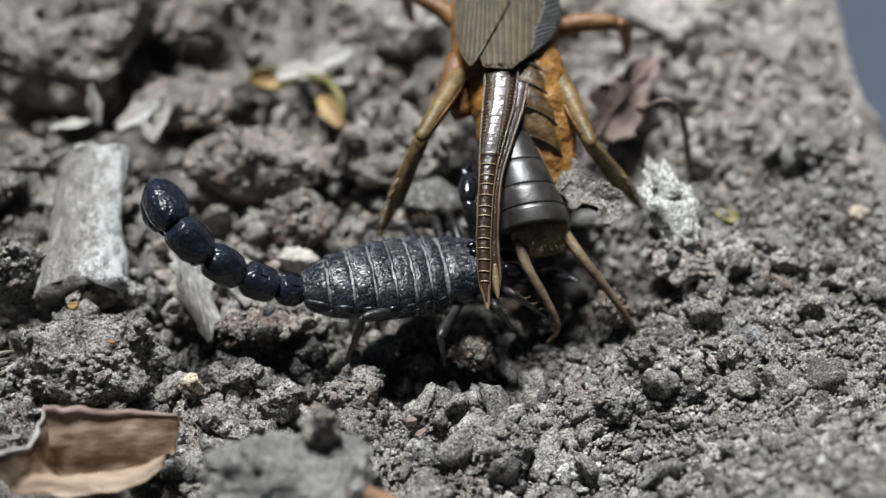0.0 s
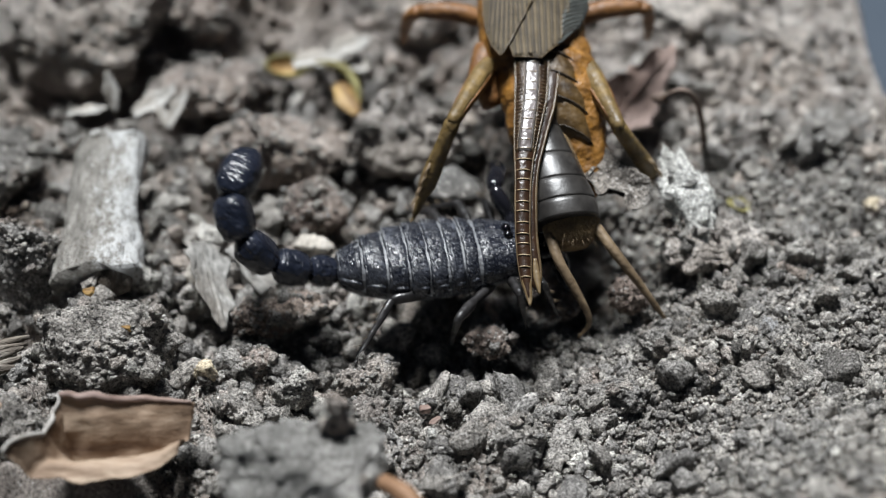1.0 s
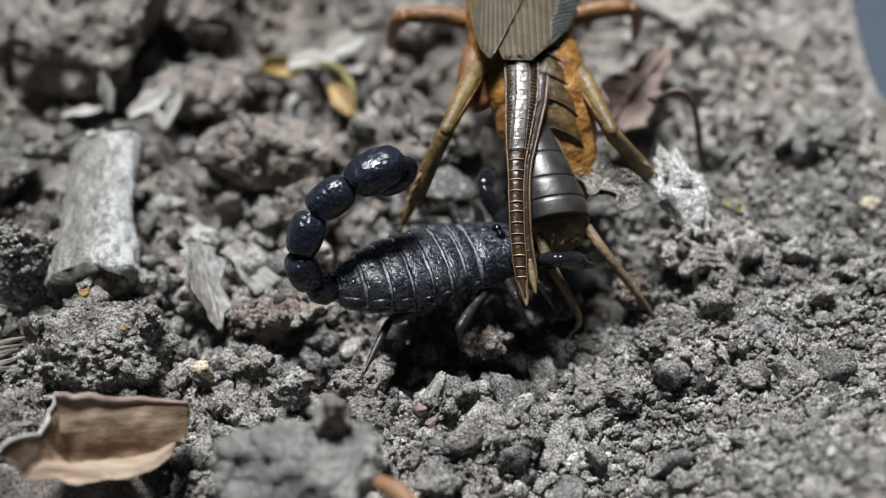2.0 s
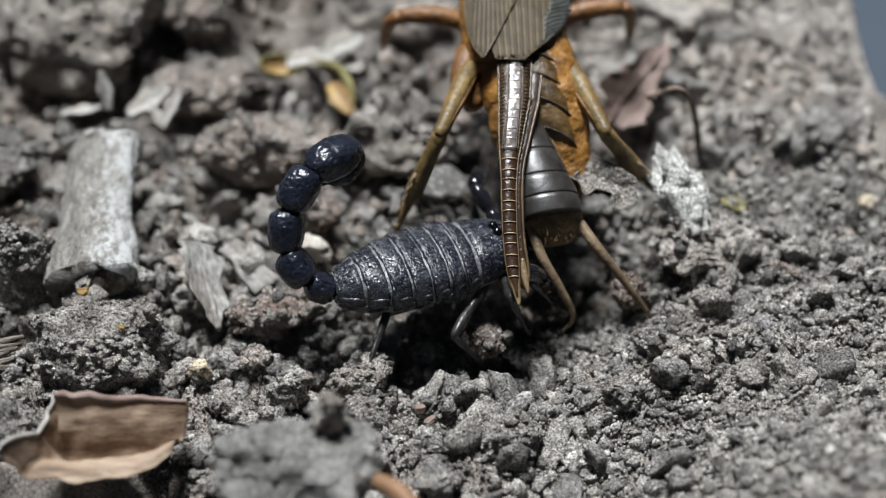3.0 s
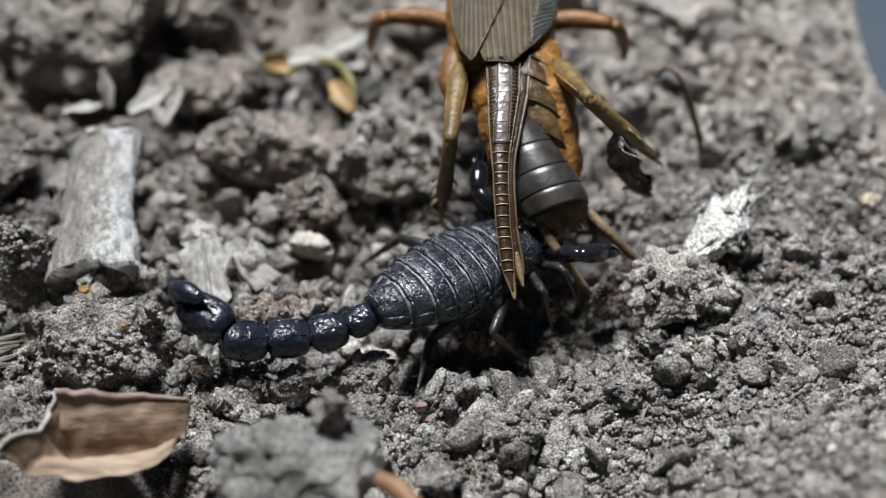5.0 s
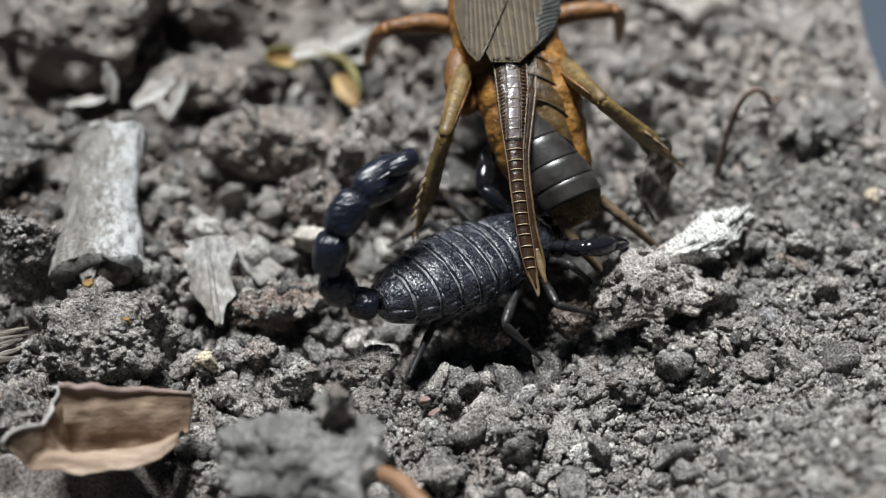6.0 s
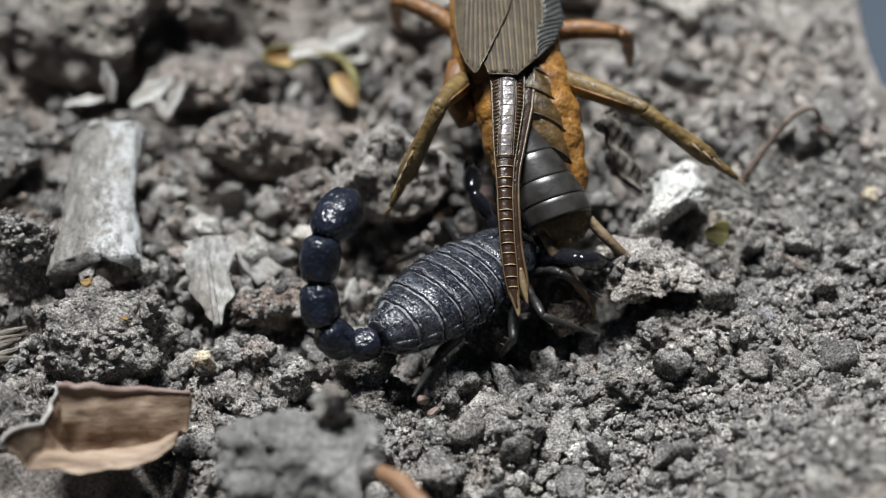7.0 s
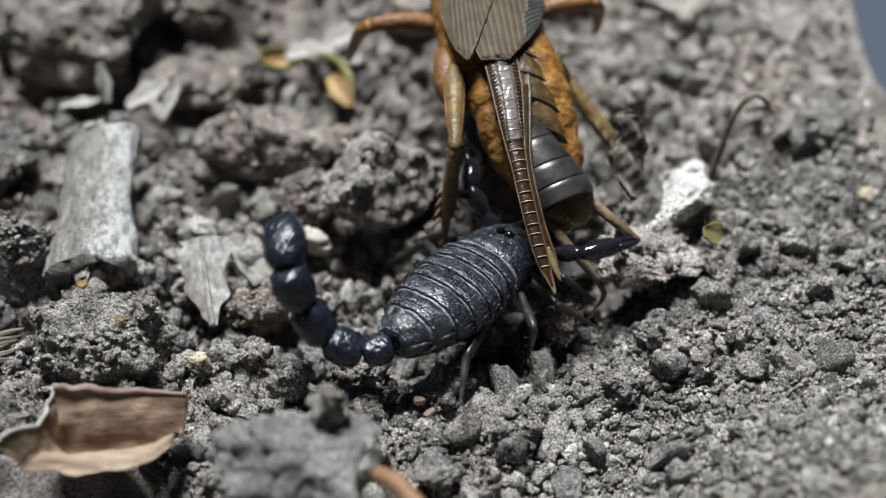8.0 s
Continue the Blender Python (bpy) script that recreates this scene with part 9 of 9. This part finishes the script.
    walk(moving["hind_right/a"], [
        (0, mm(1.50, -3.90, -2.60, -4.3, -1.5, -162.4)), (0.2, mm(1.50, -3.90, -2.60, -3.9, -4.2, -164.0)), (0.5, mm(1.50, -3.90, -2.60, -3.7, -6.1, -164.8)),
        (0.8, mm(1.50, -3.90, -2.60, -3.7, -7.4, -164.7)), (1, mm(1.50, -3.90, -2.60, -3.7, -6.7, -164.6)), (1.5, mm(1.50, -3.90, -2.60, -4.2, -2.0, -162.7)),
        (1.7, mm(1.50, -3.90, -2.60, -4.1, -2.8, -163.0)), (2.8, mm(1.50, -3.90, -2.60, -4.3, -2.9, -162.5)), (3, mm(1.50, -3.90, -2.60, -4.2, -2.9, -162.5)),
        (3.3, mm(1.50, -3.90, -2.60, -4.0, -6.1, -163.5)), (3.5, mm(1.50, -3.90, -2.60, -1.6, -22.7, -173.3)), (3.7, mm(1.50, -3.90, -2.60, -4.3, -19.2, -162.0)),
        (4, mm(1.50, -3.90, -2.60, -6.2, -13.6, -153.5)), (4.2, mm(1.50, -3.90, -2.60, -4.7, -26.1, -160.5)), (4.5, mm(1.50, -3.90, -2.60, -2.9, -33.9, -168.8)),
        (4.7, mm(1.50, -3.90, -2.60, -3.4, -30.9, -166.5)), (5.8, mm(1.50, -3.90, -2.60, -3.6, -26.1, -165.3)), (6, mm(1.50, -3.90, -2.60, -4.0, -25.5, -163.7)),
        (6.2, mm(1.50, -3.90, -2.60, -5.7, -20.8, -156.0)), (6.5, mm(1.50, -3.90, -2.60, -9.3, -5.6, -138.1)), (6.7, mm(1.50, -3.90, -2.60, -10.0, -9.3, -134.3)),
        (7, mm(1.50, -3.90, -2.60, -10.7, -12.5, -130.1)), (7.2, mm(1.50, -3.90, -2.60, -16.5, 35.3, -82.6)), (7.5, mm(1.50, -3.90, -2.60, -14.7, 51.3, -51.6)),
        (8, mm(1.50, -3.90, -2.60, -11.6, 55.4, -37.1))])
    walk(moving["hind_right/b"], [
        (0, mm(-6.12, -6.32, -2.39, -54.8, 60.3, -88.7)), (0.2, mm(-6.17, -6.10, -2.01, -56.9, 60.6, -91.8)), (0.5, mm(-6.18, -5.98, -1.75, -60.5, 62.3, -95.7)),
        (0.8, mm(-6.15, -6.00, -1.57, -59.4, 61.4, -95.4)), (1, mm(-6.16, -6.01, -1.67, -57.8, 60.7, -94.0)), (1.5, mm(-6.13, -6.27, -2.32, -51.3, 58.3, -87.1)),
        (1.7, mm(-6.14, -6.24, -2.21, -52.0, 58.0, -88.5)), (2.8, mm(-6.12, -6.31, -2.19, -53.1, 58.0, -90.2)), (3, mm(-6.12, -6.30, -2.19, -53.1, 58.1, -90.1)),
        (3.3, mm(-6.13, -6.17, -1.76, -49.6, 58.5, -83.4)), (3.5, mm(-5.83, -4.76, 0.48, -27.3, 61.7, -46.0)), (3.7, mm(-5.69, -6.24, 0.03, -36.8, 57.5, -64.0)),
        (4, mm(-5.46, -7.37, -0.72, -43.0, 46.1, -85.2)), (4.2, mm(-5.27, -6.30, 0.92, -46.7, 46.7, -93.3)), (4.5, mm(-5.02, -5.19, 1.86, -50.4, 49.6, -97.7)),
        (4.7, mm(-5.17, -5.51, 1.51, -49.7, 50.7, -94.3)), (5.8, mm(-5.45, -5.72, 0.92, -48.6, 46.7, -99.4)), (6, mm(-5.43, -5.93, 0.85, -47.9, 44.8, -100.9)),
        (6.2, mm(-5.33, -6.94, 0.24, -48.3, 42.3, -107.6)), (6.5, mm(-4.43, -9.21, -1.83, -44.9, 34.6, -115.0)), (6.7, mm(-4.02, -9.55, -1.31, -43.2, 31.5, -116.0)),
        (7, mm(-3.53, -9.87, -0.87, -40.8, 26.7, -117.2)), (7.2, mm(2.34, -10.37, -7.23, -34.1, 16.2, -131.4)), (7.5, mm(4.61, -7.82, -8.84, -44.1, 32.9, -123.7)),
        (8, mm(5.12, -6.64, -9.19, -34.3, 25.0, -146.1))])
    walk(moving["leaf_flake"], [
        (0, mm(12.4, -2.9, 9.50, 25.0, 5.0, -32.0)), (0.5, mm(12.9, -2.6, 9.50, 25.0, 5.0, -32.0)), (1, mm(13.3, -2.4, 9.50, 25.0, 5.0, -32.0)),
        (1.5, mm(13.2, -2.4, 9.50, 25.0, 5.0, -32.0)), (3, mm(12.7, -2.6, 9.50, 25.0, 5.0, -32.0)), (3.3, mm(12.4, -2.2, 9.50, 25.0, 5.0, -32.0)),
        (3.5, mm(8.6, -4.8, 14.50, 30.0, 5.0, -32.0)), (3.7, mm(9.4, -5.4, 14.00, 28.0, 5.0, -35.0)), (4, mm(10.0, -7.1, 13.50, 25.0, 5.0, -38.0)),
        (4.2, mm(12.09, -4.33, 11.50, 40.0, 30.0, -50.0)), (4.5, mm(14.0, -1.4, 9.50, 64.0, 50.0, -48.0)), (4.7, mm(14.5, -1.4, 9.50, 70.0, 46.0, -52.0)),
        (5.1, mm(15.4, -1.6, 9.2, 165.5, 53.1, 39.9)), (5.45, mm(16.3, -1.8, 8.6, -159.7, 4.9, 70.2)), (5.8, mm(17.2, -1.2, 7.6, -143.2, -49.2, 74.6)), (6, mm(17.2, -1.4, 7.6, -143.2, -49.2, 74.6)), (6.3, mm(15.6, -0.4, 8.2, -139.0, -50.0, 82.2)), (6.5, mm(14.6, 0.2, 8.6, -170.4, -47.0, 116.9)), (7, mm(14.6, 0.6, 8.6, -152.3, -48.0, 112.7)), (7.5, mm(15.8, 0.4, 8.4, -142.8, -49.9, 80.7)), (8, mm(15.6, 0.6, 8.4, -147.8, -49.9, 80.7))])
    walk(moving["pale_clod"], [
        (0, mm(20.1, -2.6, 5.0, 46, 0, 8)), (1, mm(20.1, -2.4, 5.0, 46, 0, 8)), (3.3, mm(20.1, -2.4, 5.0, 46, 0, 8)), (3.5, mm(20.0, -2.6, 5.0, 45, 0, 8)),
        (3.7, mm(20.3, -3.0, 5.0, 36, 0, -8)), (4, mm(21.2, -4.4, 4.8, 22, 5, -38)), (4.5, mm(21.4, -4.6, 4.8, 20, 5, -46)), (4.7, mm(21.4, -4.7, 4.8, 20, 5, -48)),
        (5.8, mm(19.9, -5.6, 4.4, 10, -5, -70)), (6, mm(19.7, -5.6, 4.4, 10, -5, -70)), (6.3, mm(19.2, -3.2, 4.6, 4, -10, -52)), (6.5, mm(19.0, -1.4, 4.4, 0, -10, -40)),
        (7, mm(18.6, -0.2, 4.4, -4, -10, -34)), (8, mm(19.8, -0.1, 4.4, -4, -5, -32))])
    walk(moving["slab"], [
        (0, mm(22.09, -2.38, 3.00, 0.0, 0.0, 8.0)), (1, mm(21.93, -2.20, 3.00, 0.0, 0.0, 8.0)), (1.5, mm(21.98, -2.34, 3.00, 0.0, 0.0, 8.0)),
        (3, mm(21.89, -2.56, 3.00, 0.0, 0.0, 8.0)), (3.5, mm(21.62, -2.89, 3.00, 0.0, 0.0, 8.0)), (3.7, mm(20.65, -5.91, 3.20, 6.0, 0.0, 4.0)),
        (4, mm(19.68, -8.70, 3.40, 12.0, 0.0, 2.0)), (4.5, mm(19.71, -8.87, 3.40, 12.0, 0.0, 2.0)), (4.7, mm(19.64, -8.87, 3.40, 12.0, 0.0, 2.0)),
        (5.8, mm(16.62, -9.90, 3.60, 16.0, -4.0, -4.0)), (6, mm(16.35, -9.97, 3.60, 16.0, -4.0, -4.0)), (6.3, mm(16.48, -8.82, 3.60, 10.0, -4.0, -2.0)),
        (6.5, mm(16.62, -7.60, 3.40, 6.0, 0.0, 0.0)), (7, mm(16.27, -7.58, 3.20, -4.0, 0.0, 2.0)), (8, mm(16.97, -5.87, 3.20, -8.0, 0.0, 4.0))])
    walk(moving["ball"], [
        (0, mm(14.95, -7.59, 1.40, 0.0, 0.0, 0.0)), (1, mm(14.96, -7.42, 1.40, 0.0, 10.0, 0.0)), (1.5, mm(15.76, -6.79, 1.40, 0.0, 20.0, 0.0)),
        (3.3, mm(15.54, -7.15, 1.40, 0.0, 20.0, 0.0)), (4.5, mm(14.05, -7.69, 1.40, -10.0, 0.0, 10.0)), (4.7, mm(14.02, -7.83, 1.40, -10.0, 0.0, 10.0)),
        (5.8, mm(10.68, -10.58, 1.20, -20.0, -50.0, 20.0)), (6.5, mm(10.14, -10.61, 1.20, -20.0, -60.0, 20.0)), (8, mm(9.99, -10.91, 1.20, -20.0, -70.0, 20.0))])
    walk(moving["yellow_scrap"], [
        (0, mm(25.48, 2.59, 2.60, 0.0, 20.0, 0.0)), (1, mm(25.17, 2.78, 2.60, 0.0, 20.0, 0.0)), (4.7, mm(25.30, 2.32, 2.60, 0.0, 20.0, 0.0)),
        (5.8, mm(23.17, -3.27, 4.60, 50.0, 10.0, 20.0)), (6.5, mm(22.58, -4.74, 4.60, 50.0, 10.0, 20.0)), (8, mm(22.41, -4.63, 4.60, 50.0, 30.0, 30.0))])
    walk(moving["stem"], [
        (0, mm(23.2, 11.46, 2.4, -20, 0, 172)), (1, mm(23.2, 11.42, 2.4, -20, 0, 172)), (3, mm(23.2, 11.42, 2.4, -20, 0, 172)),
        (4.7, mm(23.2, 11.42, 2.4, -20, 0, 165)), (5.25, mm(23.4, 8.0, 2.4, -6, 5, 85)), (5.8, mm(23.45, 5.6, 2.2, -4, 2, 10)),
        (6.5, mm(23.5, 5.6, 2.2, -4, 0, 6)), (7, mm(25.6, 5.0, 2.0, -20, 25, -6)), (8, mm(23.4, 5.2, 2.2, -4, 4, 0))])
    walk(moving["clod_mid"], [
        (0, mm(-3.19, 11.74, 3.40, 0.0, 0.0, 0.0)), (0.5, mm(-3.38, 11.69, 3.40, 0.0, 0.0, 0.0)), (1, mm(-3.34, 11.69, 3.40, 0.0, 0.0, 0.0)),
        (1.5, mm(-3.37, 11.69, 3.40, 0.0, 0.0, 0.0)), (3, mm(-3.34, 11.69, 3.40, 0.0, 0.0, 0.0)), (3.5, mm(-3.39, 11.65, 3.40, 0.0, 0.0, 0.0)),
        (4, mm(-3.71, 11.23, 3.40, 2.0, 0.0, 5.0)), (4.5, mm(-4.48, 8.06, 3.40, 5.0, 0.0, 12.0)), (4.7, mm(-4.51, 8.06, 3.40, 5.0, 0.0, 12.0)),
        (6, mm(-5.04, 7.98, 3.40, 5.0, 0.0, 12.0)), (6.5, mm(-5.08, 7.70, 3.40, 6.0, 2.0, 14.0)), (7, mm(-4.2, 3.6, 4.2, 8.0, 4.0, 20.0)),
        (7.5, mm(-4.4, 3.1, 4.2, 9.0, 5.0, 24.0)), (8, mm(-4.8, 2.8, 4.2, 10.0, 6.0, 30.0))])
    walk(moving["gray_leaf"], [
        (0, mm(-17.39, -10.82, 0.60, 34.0, -16.0, 106.0)), (0.5, mm(-17.47, -10.79, 0.60, 34.0, -16.0, 106.0)), (1, mm(-17.44, -10.79, 0.60, 34.0, -16.0, 106.0)),
        (3.5, mm(-17.44, -10.82, 0.60, 34.0, -16.0, 106.0)), (3.7, mm(-17.49, -10.82, 0.60, 30.0, -16.0, 104.0)), (4, mm(-17.78, -10.75, 0.60, 8.0, -16.0, 100.0)),
        (4.5, mm(-17.93, -10.65, 0.60, 5.0, -16.0, 100.0)), (6, mm(-17.80, -11.31, 0.60, 0.0, -16.0, 100.0)), (7, mm(-17.74, -11.41, 0.60, 0.0, -16.0, 100.0)),
        (8, mm(-17.80, -11.31, 0.60, 0.0, -16.0, 100.0))])
    walk(moving["red_leaf"], [
        (0, mm(14.9, 11.6, 4.2, 36, -26, 50)), (1, mm(14.9, 11.6, 4.2, 36, -26, 50)), (3.3, mm(14.9, 11.6, 4.2, 36, -26, 50)), (3.5, mm(14.7, 11.4, 4.4, 36, -26, 48)),
        (3.8, mm(14.0, 8.0, 3.0, 20, -14, 74)), (4, mm(12.0, 5.0, 1.4, 10, -6, 110)), (4.5, mm(9.6, 3.4, 0.5, 4, -2, 146)), (4.7, mm(9.4, 3.2, 0.4, 4, -2, 150)),
        (5.8, mm(9.0, 2.6, 0.4, 4, -2, 152)), (8, mm(9.0, 2.2, 0.4, 4, -2, 152))])
    hip = lambda side, turn: mm(9.2, 3.2 if side == "left" else -3.2, -5.8, 0, 0, turn)
    walk(moving["middle_left"], [(0, hip("left", -32)), (0.3, hip("left", -14)), (0.5, hip("left", 0)), (1.5, hip("left", 2)), (3.5, hip("left", 4)), (3.8, hip("left", -26)), (4.2, hip("left", -4)),
        (4.7, hip("left", 0)), (5.8, hip("left", 10)), (6.5, hip("left", 12)), (6.8, hip("left", -10)), (7, hip("left", -28)), (7.6, hip("left", -28)), (8, hip("left", 6))])
    walk(moving["middle_right"], [(0, hip("right", -4)), (1.5, hip("right", 0)), (3.5, hip("right", 0)), (3.8, hip("right", -16)), (4.2, hip("right", 0)), (4.6, hip("right", -20)), (4.7, hip("right", -20)),
        (5.8, hip("right", -4)), (6.5, hip("right", -10)), (7, hip("right", -14)), (7.5, hip("right", -10)), (8, hip("right", -2))])


motions()
